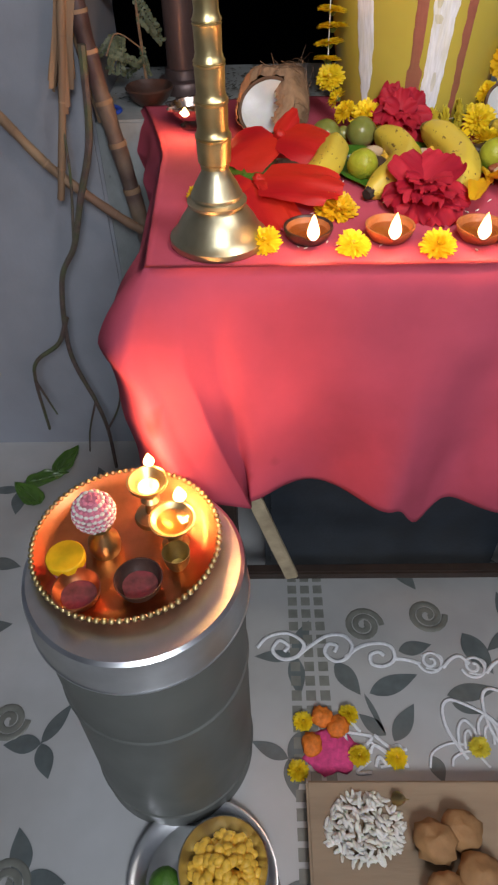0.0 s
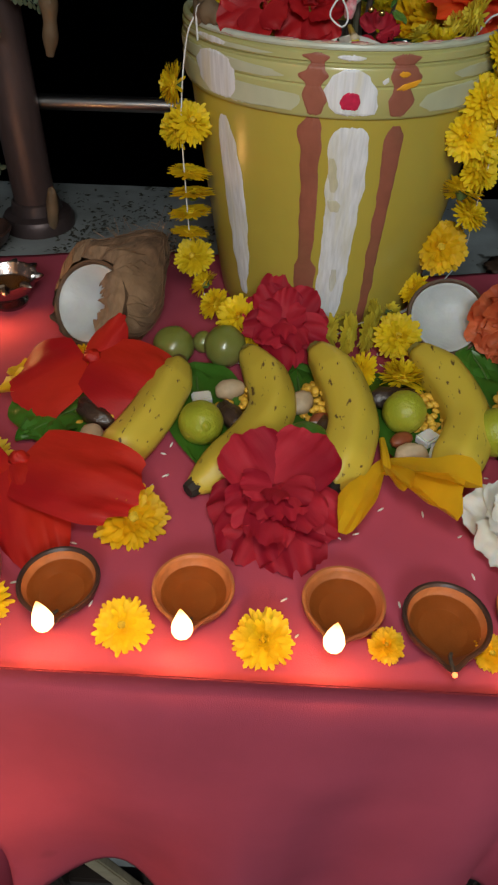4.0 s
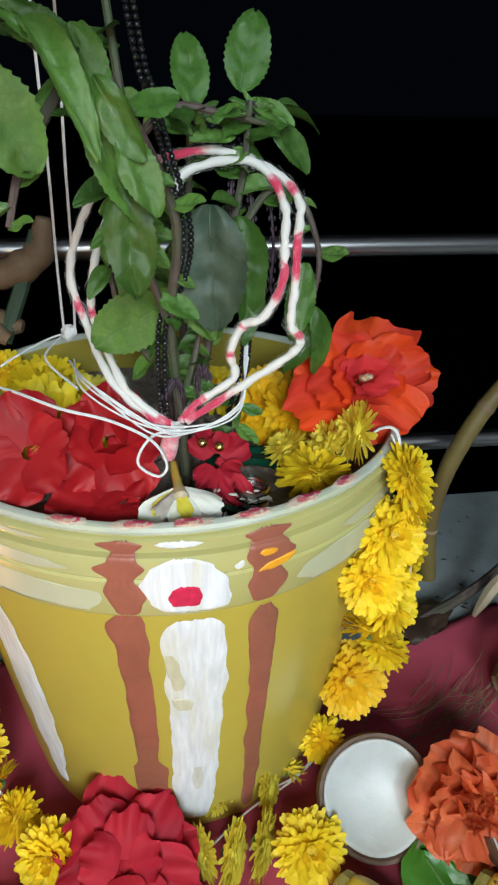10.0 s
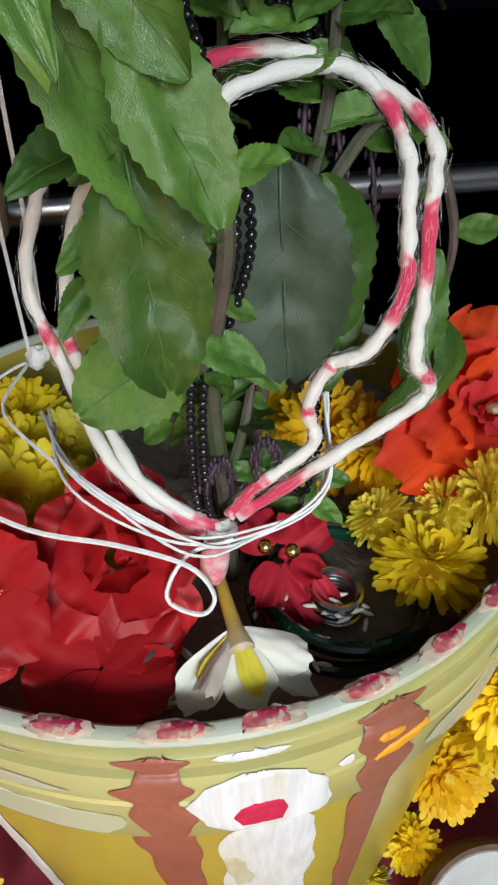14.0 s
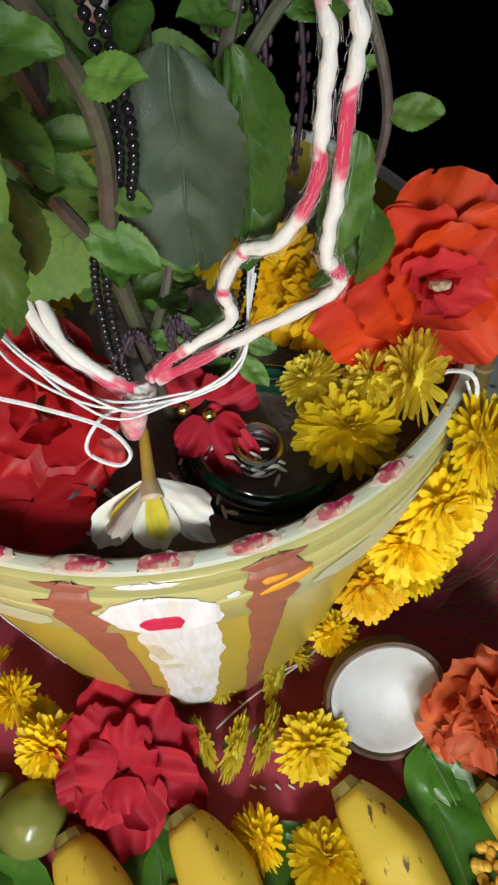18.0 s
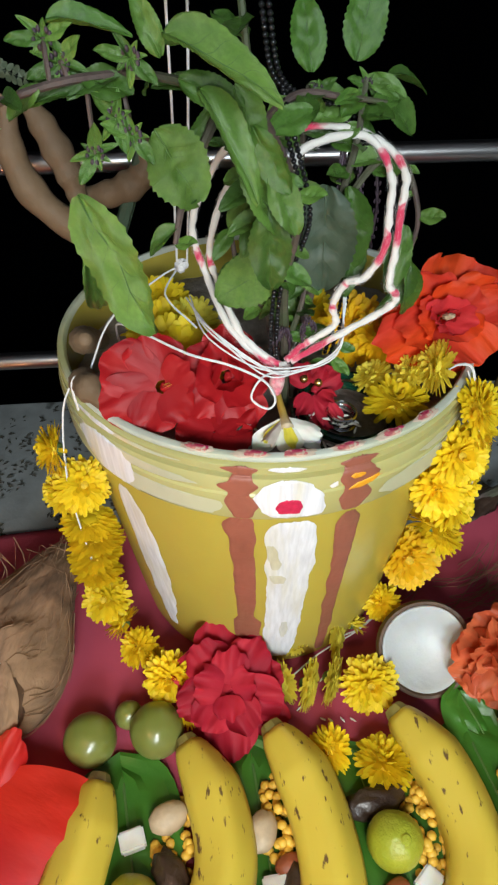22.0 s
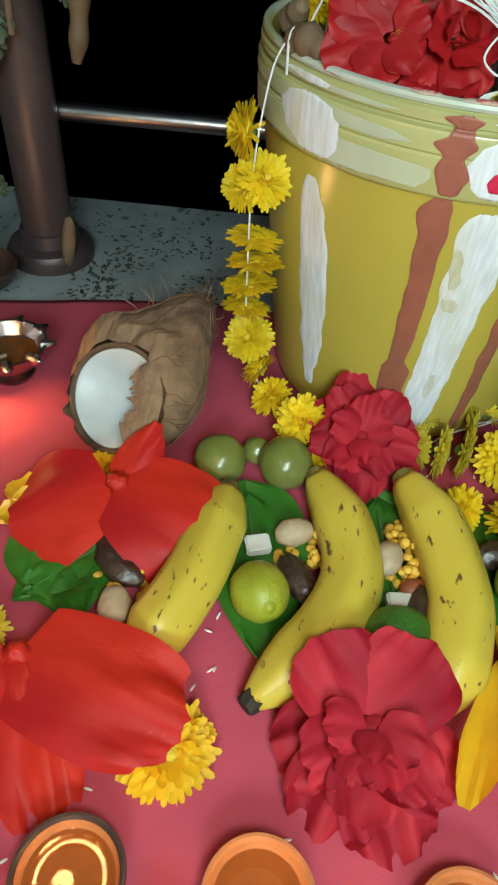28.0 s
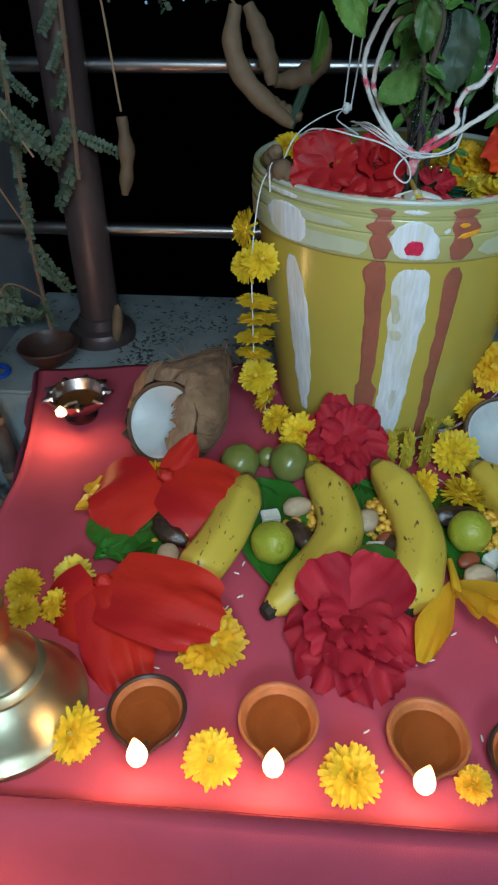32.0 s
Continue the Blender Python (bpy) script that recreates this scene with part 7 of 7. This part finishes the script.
part("oil", lathe([(0.024, 0.0445), (0.0, 0.044)], 24), OIL, small_lamp)
part("flame", flame_shape(0.026, 0.009), FLAMEGLOW, small_lamp, "bright flame", m=Matrix.Translation((0.008, 0.030, 0.050)))
lamp("flame_light", "POINT", (0.0007, 0.5623, 0.6071), FIRE * 3.0, FLAME, 0.008)
vase = thing("brass_vase", "small brass vase holding a knobbed pink and white ball", "vase", m=on_tray(-0.0234, -0.009, Z0))
part("vase", lathe([(0.0, 0.0), (0.019, 0.0), (0.021, 0.010), (0.020, 0.022), (0.011, 0.034), (0.010, 0.042), (0.015, 0.048), (0.0, 0.046)], 28), BRASS, vase)
BALLR = 0.0255
for tone, first in ((STRIPEBALL, 0), (WHITEPETAL, 1)):
    knobs = Shape()
    for k in range(first, 15, 2):
        b = -0.94 + 1.88 * k / 14
        r = BALLR * math.sqrt(1 - b * b)
        for i in range(max(5, int(24 * r / BALLR))):
            a = 6.2832 * i / max(5, int(24 * r / BALLR)) + 0.13 * k
            knobs.join(ball(0.0036, 0.0026, 0.0024, 6, 4), Matrix.Translation((-0.004 + r * math.cos(a), 0.004 + r * math.sin(a), 0.071 + BALLR * b + 0.0009 * math.sin(a * 9))) @ Matrix.Rotation(a + 1.57, 4, "Z"))
    part("knobbed_wrap", knobs, tone, vase, sharp=None)["kind"] = "stuff"
part("core", ball(0.0245, 0.0245, 0.0250, 20, 12), STRIPEBALL, vase, m=Matrix.Translation((-0.004, 0.004, 0.071)))
part("tuft", tube([(-0.004, 0.004, 0.092), (-0.003, 0.003, 0.098), (-0.001, 0.004, 0.103)], lambda u: 0.0035 * (1 - 0.7 * u), 6), STRIPEBALL, vase, "pink tuft on top")

# ---- the floor's print, powder drawing and things on it ----
prints = Shape()


def print_leaf(x, y, a, L, W):
    n = 10
    pts = [(L * (k / n), W * 0.5 * math.sin(math.pi * (k / n) ** 0.8)) for k in range(n + 1)]
    v = [(p, q, 0) for p, q in pts] + [(p, -q, 0) for p, q in reversed(pts[1:-1])]
    prints.add(v, [tuple(range(len(v)))], Matrix.Translation((x, y, 0.0012)) @ Matrix.Rotation(radians(a), 4, "Z"))


r4 = random.Random(3)
for gx in range(-5, 7):
    for gy in range(-4, 6):
        x, y = 0.14 + gx * 0.21 + r4.uniform(-0.03, 0.03), 0.10 + gy * 0.20 + r4.uniform(-0.03, 0.03)
        a = r4.uniform(0, 360)
        for k in range(0 if 0.2 < x < 0.56 and 0.44 < y < 0.72 else 3):
            print_leaf(x, y, a + 120 * k + r4.uniform(-25, 25), r4.uniform(0.055, 0.085), r4.uniform(0.024, 0.036))
for (x0, y0), (x1, y1), W in (((0.229, 0.658), (0.270, 0.594), 0.036), ((0.286, 0.597), (0.379, 0.633), 0.036), ((0.351, 0.680), (0.416, 0.693), 0.030), ((0.480, 0.717), (0.519, 0.633), 0.046), ((0.318, 0.512), (0.363, 0.578), 0.032), ((0.425, 0.593), (0.520, 0.606), 0.034), ((0.431, 0.579), (0.480, 0.559), 0.020), ((0.379, 0.488), (0.390, 0.445), 0.026), ((0.276, 0.597), (0.306, 0.522), 0.010), ((0.305, 0.522), (0.262, 0.560), 0.026)):
    print_leaf(x0, y0, math.degrees(math.atan2(y1 - y0, x1 - x0)), math.hypot(x1 - x0, y1 - y0), W)
floor_print = part("printed_leaves", prints, TILEDARK, floor, "dark leaf print", smooth=False)
floor_print["kind"] = "stuff"
swirls = Shape()


def swirl(x, y, R, turns, hand, z, w, s):
    pts = []
    for k in range(40):
        t = k / 39
        a = hand * turns * 6.283 * t
        r = R * (1 - 0.86 * t)
        pts.append((x + r * math.cos(a), y + r * math.sin(a), z))
    s.join(tube(pts, w, 6, None, False), Matrix.Translation((0, 0, z * 0.75)) @ Matrix.Diagonal((1, 1, 0.25, 1)))


for x, y, R, hand in ((0.291, 0.735, 0.036, 1), (0.419, 0.757, 0.036, -1), (-0.28, 0.80, 0.036, 1), (-0.36, 0.55, 0.034, -1), (0.58, 0.60, 0.036, 1), (-0.30, 0.30, 0.035, 1), (0.10, 0.20, 0.034, -1), (0.75, 0.70, 0.034, 1)):
    swirl(x, y, R, 2.2, hand, 0.0015, 0.006, swirls)
ob = part("printed_swirls", swirls, TILEMID, floor, "grey swirl print")
ob["kind"] = "stuff"
squares = Shape()
for i in range(3):
    for j in range(44):
        x, y = 0.145 + 0.026 * i, -0.2 + 0.028 * j
        squares.add([(x, y, 0.0013), (x + 0.018, y, 0.0013), (x + 0.018, y + 0.019, 0.0013), (x, y + 0.019, 0.0013)], [(0, 1, 2, 3)])
ob = part("printed_squares", squares, TILEMID, floor, "grey band of small squares", smooth=False)
ob["kind"] = "stuff"

kolam = thing("kolam_drawing", "white rice-powder scrolls drawn on the floor", "drawing")


def powder(points, w=0.0040):
    line = Shape().join(tube([(x, y, 0.0022) for x, y in points], w, 6, 8 * len(points)), Matrix.Translation((0, 0, 0.0018)) @ Matrix.Diagonal((1, 1, 0.12, 1)))
    part("powder_line", line, KOLAM, kolam, sharp=None)


def curl(x, y, R, hand, start, w=0.0030):
    powder([(x + R * (1 - 0.85 * k / 18) * math.cos(start + hand * k * 0.62), y + R * (1 - 0.85 * k / 18) * math.sin(start + hand * k * 0.62)) for k in range(19)], w)


powder([(0.082, 0.688), (0.104, 0.711), (0.143, 0.718), (0.172, 0.696), (0.159, 0.670), (0.130, 0.664), (0.112, 0.682), (0.125, 0.703), (0.142, 0.692), (0.134, 0.679)])
powder([(0.159, 0.670), (0.190, 0.695), (0.221, 0.713), (0.250, 0.712), (0.264, 0.693), (0.253, 0.667), (0.229, 0.660), (0.212, 0.676), (0.219, 0.694), (0.235, 0.691), (0.229, 0.678)])
powder([(0.249, 0.667), (0.280, 0.689), (0.315, 0.696), (0.338, 0.688), (0.341, 0.664), (0.322, 0.650), (0.299, 0.653), (0.297, 0.671), (0.312, 0.678), (0.323, 0.670)])
powder([(0.341, 0.664), (0.366, 0.661), (0.388, 0.653)])
for k, (x, y) in enumerate(((0.408, 0.659), (0.486, 0.649), (0.560, 0.652))):
    curl(x, y, 0.025, 1, 3.4)
    powder([(x + 0.020, y - 0.014), (x + 0.038, y + 0.004), (x + 0.056, y + 0.010), (x + 0.072, y - 0.006)])
    powder([(x - 0.016, y + 0.010), (x + 0.004, y + 0.016), (x + 0.022, y + 0.006), (x + 0.012, y - 0.016), (x - 0.012, y - 0.014)], 0.0022)
# lotus of pointed loops
for cx, tall in ((0.425, 0.105), (0.500, 0.125), (0.575, 0.110)):
    powder([(cx + 0.012, 0.482), (cx - 0.012, 0.530), (cx - 0.014, 0.482 + tall * 0.82), (cx + 0.002, 0.480 + tall), (cx + 0.032, 0.482 + tall * 0.88), (cx + 0.064, 0.555), (cx + 0.082, 0.532)], 0.0034)
for cx, cy in ((0.445, 0.522), (0.482, 0.530), (0.520, 0.535), (0.556, 0.530)):
    powder([(cx - 0.018, cy - 0.026), (cx - 0.014, cy + 0.010), (cx, cy + 0.026), (cx + 0.014, cy + 0.010), (cx + 0.018, cy - 0.026)], 0.0030)
    powder([(cx - 0.008, cy - 0.024), (cx - 0.005, cy), (cx + 0.004, cy + 0.008), (cx + 0.008, cy - 0.006), (cx + 0.006, cy - 0.024)], 0.0026)
powder([(0.371, 0.468), (0.380, 0.493), (0.410, 0.508), (0.440, 0.506)], 0.0024)
powder([(0.409, 0.471), (0.417, 0.487), (0.449, 0.495), (0.472, 0.469)], 0.0026)
for k in range(11):
    x, y = 0.255 + 0.075 * r4.random(), 0.47 + 0.06 * r4.random()
    powder([(x, y), (x + r4.uniform(-0.03, 0.03), y + r4.uniform(-0.03, 0.03)), (x + r4.uniform(-0.04, 0.04), y + r4.uniform(-0.04, 0.04))], 0.0032)

for k, (x, y, key) in enumerate(((0.163, 0.545, "yellow"), (0.243, 0.557, "yellow"), (0.255, 0.487, "yellow"), (0.317, 0.483, "yellow"), (0.150, 0.463, "yellow"), (0.46, 0.50, "lemon"))):
    mum((x, y, 0.004), (0, 0, 1), 0.75, key, group="flowers on the floor", label="small yellow flower head on the floor")
for k, (x, y) in enumerate(((0.196, 0.553), (0.223, 0.535), (0.176, 0.505))):
    pebble("marigold", (x, y, 0.008), (0.020, 0.018, 0.010), ORANGEPOWDER, "orange marigold head on the floor", "flower", k * 50, 0.35, "orange marigolds on the floor")
solid("pink_powder", ball(0.046, 0.040, 0.004, 24, 8, 0.35, 3), PINKPOWDER, "pink powder patch on the floor", "powder", m=Matrix.Translation((0.207, 0.495, 0.001)), sharp=None)

plank = thing("wooden_plank", "low worn wooden plank seat on the floor", "plank", m=Matrix.Translation((0, 0, 0)))
part("board", box(0.160, 0.17, 0.022, 0.56, 0.437, 0.040, 0.004), PLANK, plank)
part("batten", box(0.19, 0.18, 0.0, 0.22, 0.425, 0.0215, 0.002), PLANK, plank)
part("batten", box(0.50, 0.18, 0.0, 0.53, 0.425, 0.0215, 0.002), PLANK, plank)
heap("petal_heap", "loose heap of white petals and puffed rice on the plank", "petals", (0.245, 0.368), (0.062, 0.050), 260, (0.0085, 0.0034, 0.0014), WHITEPETAL, 0.022, 15, 0.041)
for x, y, s in ((0.345, 0.345, 0.032), (0.388, 0.362, 0.030), (0.40, 0.30, 0.034), (0.35, 0.28, 0.03)):
    pebble("brown_fruit", (x, y, 0.040 + s * 0.62), (s, s * 0.9, s * 0.65), BROWNFRUIT, "brown round sweet on the plank", "sweet", x * 400, 0.35, "brown sweets on the plank")
bell = thing("brass_bell", "small brass bell lying on the plank", "bell", m=facing((0.305, 0.405, 0.052), (0.4, -0.3, 0.8)))
part("bell", lathe([(0.011, -0.010), (0.010, -0.006), (0.007, 0.002), (0.004, 0.008), (0.0, 0.009)], 20), BRASS, bell)
part("loop", ring_shape(0.004, 0.0011, 20, 6), BRASS, bell, m=Matrix.Translation((0, 0, 0.012)) @ Matrix.Rotation(math.pi / 2, 4, "X"))
plate = thing("steel_plate", "round steel plate with a bowl of food on the floor", "plate", m=Matrix.Translation((0.0, 0.305, 0)))
part("plate", lathe([(0.0, 0.0), (0.088, 0.0), (0.098, 0.008), (0.112, 0.014), (0.113, 0.016), (0.110, 0.0165), (0.096, 0.0105), (0.086, 0.003), (0.0, 0.003)], 56), ALUMIN, plate)
food_bowl = thing("steel_bowl", "steel bowl full of yellow sweets on the plate", "bowl", m=Matrix.Translation((0.032, 0.318, 0.0035)))
part("bowl", lathe([(0.0, 0.0), (0.045, 0.0), (0.062, 0.020), (0.068, 0.038), (0.066, 0.039), (0.059, 0.022), (0.043, 0.004), (0.0, 0.003)], 48), ALUMIN, food_bowl)
heap("sweets", "yellow crumbled sweets heaped in the bowl", "sweets", (0.032, 0.318), (0.050, 0.050), 170, (0.010, 0.008, 0.006), DAL, 0.026, 18, 0.018)
pebble("green_fruit", (-0.055, 0.300, 0.022), (0.024, 0.022, 0.019), GREENLIME, "green fruit on the steel plate", "fruit", 0, 0.08)

# ---- sugarcane and dry stalks beside the table ----
def sugarcane(points, R, label, mat, joints=12):
    ob = thing("sugarcane", label, "sugarcane", "sugarcane stalks")
    pts = spline(points, 60)
    part("stalk", tube(pts, lambda u: R * (1 + 0.05 * math.sin(u * joints * 6.283)), 12, None, False), mat, ob)
    for k in range(joints):
        i = min(58, int((k + 0.5) * 60 / joints))
        part("node", tube([pts[i], pts[i] + (pts[i + 1] - pts[i]) * 0.55], R * 1.10, 12, None, False), CANEDRY, ob, "pale ringed node")
    return ob


sugarcane([(-0.030, 1.165, 0.008), (-0.082, 1.205, 0.34), (-0.134, 1.232, 0.66), (-0.172, 1.245, 0.87), (-0.188, 1.250, 1.03)], 0.0145, "dark purple sugarcane stalk leaning on the wall", CANE, 11)
bundle = thing("dry_leaf_bundle", "upright bundle of dry pale-brown cane leaves", "leaves")
r7 = random.Random(21)
for k in range(13):
    dx, dy = r7.uniform(-0.016, 0.016), r7.uniform(-0.012, 0.012)
    line = spline([(-0.222 + dx * 1.6, 1.235 + dy * 1.4, 0.80 + 4 * abs(dx)), (-0.205 + dx, 1.240 + dy, 0.92), (-0.176 + dx, 1.243 + dy, 1.03), (-0.132 + dx * 0.9, 1.246 + dy, 1.17), (-0.085 + dx * 2.2, 1.240 + dy, 1.40)], 24)
    wide, turn = r7.uniform(0.004, 0.009), r7.uniform(0, 3)
    s = Shape()
    for i, p in enumerate(line):
        d = Vector((math.cos(turn + i * 0.05), math.sin(turn + i * 0.05), 0)) * wide * (0.6 + 0.4 * math.sin(math.pi * i / 24))
        s.v += [tuple(p - d), tuple(p + Vector((0.3 * wide, -0.3 * wide, 0))), tuple(p + d)]
    for i in range(24):
        for j in range(2):
            q = i * 3 + j
            s.f.append((q, q + 1, q + 4, q + 3))
    part("leaf", s, CANEDRY, bundle, sharp=None)
part("stalk", tube([(-0.172, 1.262, 0.775), (-0.188, 1.258, 0.92), (-0.170, 1.256, 1.05), (-0.128, 1.252, 1.18), (-0.085, 1.246, 1.40)], 0.010, 10), CANEDRY, bundle, "dry stalk inside the leaves")
sugarcane([(-0.198, 1.228, 0.96), (-0.225, 1.222, 0.82), (-0.262, 1.215, 0.658)], 0.0065, "pale dry stick leaning among the stalks", CANEDRY, 3)
sugarcane([(-0.345, 1.235, 0.80), (-0.27, 1.225, 0.71), (-0.175, 1.212, 0.635), (-0.12, 1.205, 0.60)], 0.0085, "tan stick lying across the stalks", CANEDRY, 5)
twigs = thing("dry_twig", "bent dry twig with rootlets standing by the wall", "twig")
for line, w in (([(-0.178, 1.225, 0.90), (-0.191, 1.215, 0.763), (-0.225, 1.208, 0.66), (-0.255, 1.205, 0.570), (-0.293, 1.20, 0.498), (-0.311, 1.195, 0.335), (-0.280, 1.19, 0.20), (-0.264, 1.18, 0.12), (-0.262, 1.17, 0.004)], 0.0068), ([(-0.300, 1.195, 0.42), (-0.328, 1.19, 0.36), (-0.385, 1.19, 0.315), (-0.402, 1.19, 0.26), (-0.405, 1.19, 0.115)], 0.0055), ([(-0.402, 1.19, 0.26), (-0.372, 1.18, 0.17)], 0.003),
                ([(-0.255, 1.205, 0.570), (-0.235, 1.21, 0.70), (-0.232, 1.22, 0.80)], 0.003), ([(-0.264, 1.18, 0.12), (-0.225, 1.175, 0.20), (-0.205, 1.17, 0.30)], 0.0028), ([(-0.280, 1.19, 0.20), (-0.31, 1.19, 0.11), (-0.32, 1.18, 0.05)], 0.0028)):
    part("branch", tube(line, lambda u, w=w: w * (1 - 0.4 * u), 7), STEMM, twigs)
for x, y, a in ((-0.46, 1.12, 20), (-0.40, 1.16, 70), (-0.43, 1.06, 140)):
    heart_leaf((x, y, 0.003), a, 0.09, 0.05, "dull green leaf lying on the floor by the wall", "leaves on the floor", LEAF)

# stalk bending over the ledge on the other side
sugarcane([(0.640, 1.415, 0.785), (0.634, 1.42, 0.86), (0.650, 1.42, 0.945), (0.700, 1.42, 1.030), (0.79, 1.41, 1.10), (0.90, 1.40, 1.14)], 0.0090, "green-brown stalk curving up from the ledge", GREENCANE, 3)
twig = thing("dry_twig", "brown twig with pale torn bark on the ledge", "twig")
part("branch", tube([(0.60, 1.35, 0.782), (0.66, 1.37, 0.795), (0.72, 1.40, 0.81), (0.80, 1.44, 0.87), (0.86, 1.45, 0.93)], lambda u: 0.006 - 0.002 * u, 8), STEMM, twig)
part("bark", tube([(0.665, 1.352, 0.782), (0.685, 1.36, 0.81), (0.70, 1.362, 0.835)], lambda u: 0.007 * math.sin(math.pi * (0.1 + 0.85 * u)), 6), PALEWOOD, twig, "pale torn bark")
pebble("dry_leaf", (0.61, 1.35, 0.786), (0.04, 0.018, 0.004), DATE, "curled dark dry leaf on the cloth's edge", "leaf", 35, 0.5)

# ---- tamarind branches by the railing ----
def frond_shape(L, pairs, seed):
    r = random.Random(seed)
    s = tube([(0, 0, 0), (L * 0.5, 0, -0.06 * L), (L, 0, -0.25 * L)], lambda u: 0.0009 * (1 - 0.6 * u), 4, 8)
    for i in range(pairs):
        u = (i + 0.7) / pairs
        p = Vector((L * u, 0, -0.25 * L * u * u))
        for side in (-1, 1):
            l, w = L * 0.17 * r.uniform(0.8, 1.1), L * 0.052
            a = r.uniform(55, 75) * side
            m = Matrix.Translation(p) @ Matrix.Rotation(radians(a), 4, "Z") @ Matrix.Rotation(radians(r.uniform(-30, 30)), 4, "X") @ Matrix.Rotation(radians(r.uniform(-10, 25)), 4, "Y")
            s.add([(0, 0, 0), (l * 0.3, w, 0.001), (l * 0.8, w * 0.9, 0), (l, 0, -0.001), (l * 0.8, -w * 0.9, 0), (l * 0.3, -w, 0.001)], [(0, 1, 2, 3, 4, 5)], m)
    return s


FRONDS = []
for k in range(3):
    me = frond_shape(0.075, 11, k).mesh("frond", False)
    me.materials.append(TAMLEAF)
    FRONDS.append(me)
tamarind = thing("tamarind_branch", "tamarind branch with drying leaves tied to the railing post", "branch")
BRANCHES = [
    [(-0.11, 1.40, 0.785), (-0.112, 1.395, 0.95), (-0.10, 1.39, 1.15), (-0.085, 1.385, 1.40)],
    [(-0.02, 1.395, 1.42), (-0.022, 1.392, 1.20), (-0.03, 1.39, 1.02)],
    [(-0.112, 1.395, 0.95), (-0.14, 1.36, 1.06), (-0.10, 1.33, 1.12), (-0.06, 1.33, 1.06)],
    [(-0.02, 1.395, 1.36), (0.02, 1.385, 1.25), (0.036, 1.382, 1.10)],
    [(-0.02, 1.395, 1.40), (0.05, 1.42, 1.30), (0.085, 1.44, 1.22)],
    [(0.05, 1.42, 1.34), (0.11, 1.41, 1.30), (0.155, 1.40, 1.225), (0.172, 1.40, 1.205)],
    [(-0.11, 1.40, 0.85), (-0.15, 1.38, 0.88), (-0.17, 1.36, 0.85)],
]
r6 = random.Random(4)
for k, line in enumerate(BRANCHES):
    part("twig", tube(line, 0.0028 if k in (0, 1) else 0.0014, 6), CANEDRY, tamarind)
    pts = spline(line, 20)
    for i in range((9, 12, 6, 1, 5, 3, 6)[k]):
        p = pts[min(20, 2 + int(19 * i / 12)) if k in (0, 1) else min(20, 8 + 2 * i)]
        d = Vector((r6.uniform(-1, 1), r6.uniform(-1, 0.1), r6.uniform(-1.6, -0.2)))
        part("frond", FRONDS[i % 3], None, tamarind, m=facing(p, (r6.uniform(-0.5, 0.5), -1, 0.2), r6.uniform(-160, -20), r6.uniform(0.55, 0.88)))["kind"] = "stuff"
for pts, w in (([(0.036, 1.382, 1.095), (0.038, 1.380, 1.065), (0.036, 1.380, 1.035), (0.030, 1.380, 1.005)], 0.0095),):
    part("pod", tube(pts, lambda u, w=w: w * (0.5 + 0.5 * math.sin(math.pi * min(1, u * 0.9 + 0.06))) * (1 + 0.16 * math.cos(u * 15.5)), 12, 30), POD, tamarind, "hanging lumpy pod")
for pts, w in (([(0.172, 1.40, 1.205), (0.168, 1.395, 1.17), (0.182, 1.39, 1.135), (0.215, 1.385, 1.105), (0.240, 1.38, 1.088)], 0.0125), ([(0.185, 1.405, 1.205), (0.198, 1.40, 1.18), (0.210, 1.395, 1.15), (0.214, 1.39, 1.128)], 0.012), ([(0.215, 1.405, 1.13), (0.245, 1.40, 1.135), (0.268, 1.40, 1.150), (0.274, 1.40, 1.175)], 0.0125), ([(0.205, 1.40, 1.115), (0.225, 1.395, 1.10), (0.25, 1.39, 1.095)], 0.011)):
    part("pod", tube(pts, lambda u, w=w: w * (0.4 + 0.6 * math.sin(math.pi * min(1, u * 0.9 + 0.07))) * (1 + 0.08 * math.cos(u * 28)), 12, 30), POD, tamarind, "long curved brown pod")
part("stick", tube([(0.235, 1.385, 1.085), (0.250, 1.395, 1.12), (0.268, 1.40, 1.165)], 0.006, 8), LEAFDARK, tamarind, "dull green stick")
pebble("tamarind_pod", (-0.010, 1.405, 0.812), (0.008, 0.009, 0.032), POD, "brown pod standing by the post's foot", "pod", 0, 0.2, "tamarind pods", 8)
litter = Shape()
for k in range(1500):
    x, y = (r6.gauss(0.06, 0.12), 1.35 + abs(r6.gauss(0, 0.09))) if k % 4 else (r6.uniform(-0.18, 0.75), r6.uniform(1.345, 1.59))
    if not (-0.18 < x < 0.75 and y < 1.595 and noise.noise((x * 14, y * 14, 1)) > -0.12):
        continue
    a, l = r6.uniform(0, 6.3), r6.uniform(0.003, 0.011)
    m = Matrix.Translation((x, y, 0.7735 + r6.uniform(0, 0.002))) @ Matrix.Rotation(a, 4, "Z") @ Matrix.Rotation(r6.uniform(-0.4, 0.4), 4, "X")
    litter.add([(0, 0, 0), (l * 0.4, l * 0.22, 0.0006), (l, 0, 0), (l * 0.4, -l * 0.22, 0.0006)], [(0, 1, 2, 3)], m)
solid("leaf_litter", litter, LITTERM, "tiny dry leaflets scattered on the stone ledge", "litter", kind="stuff", smooth=False)
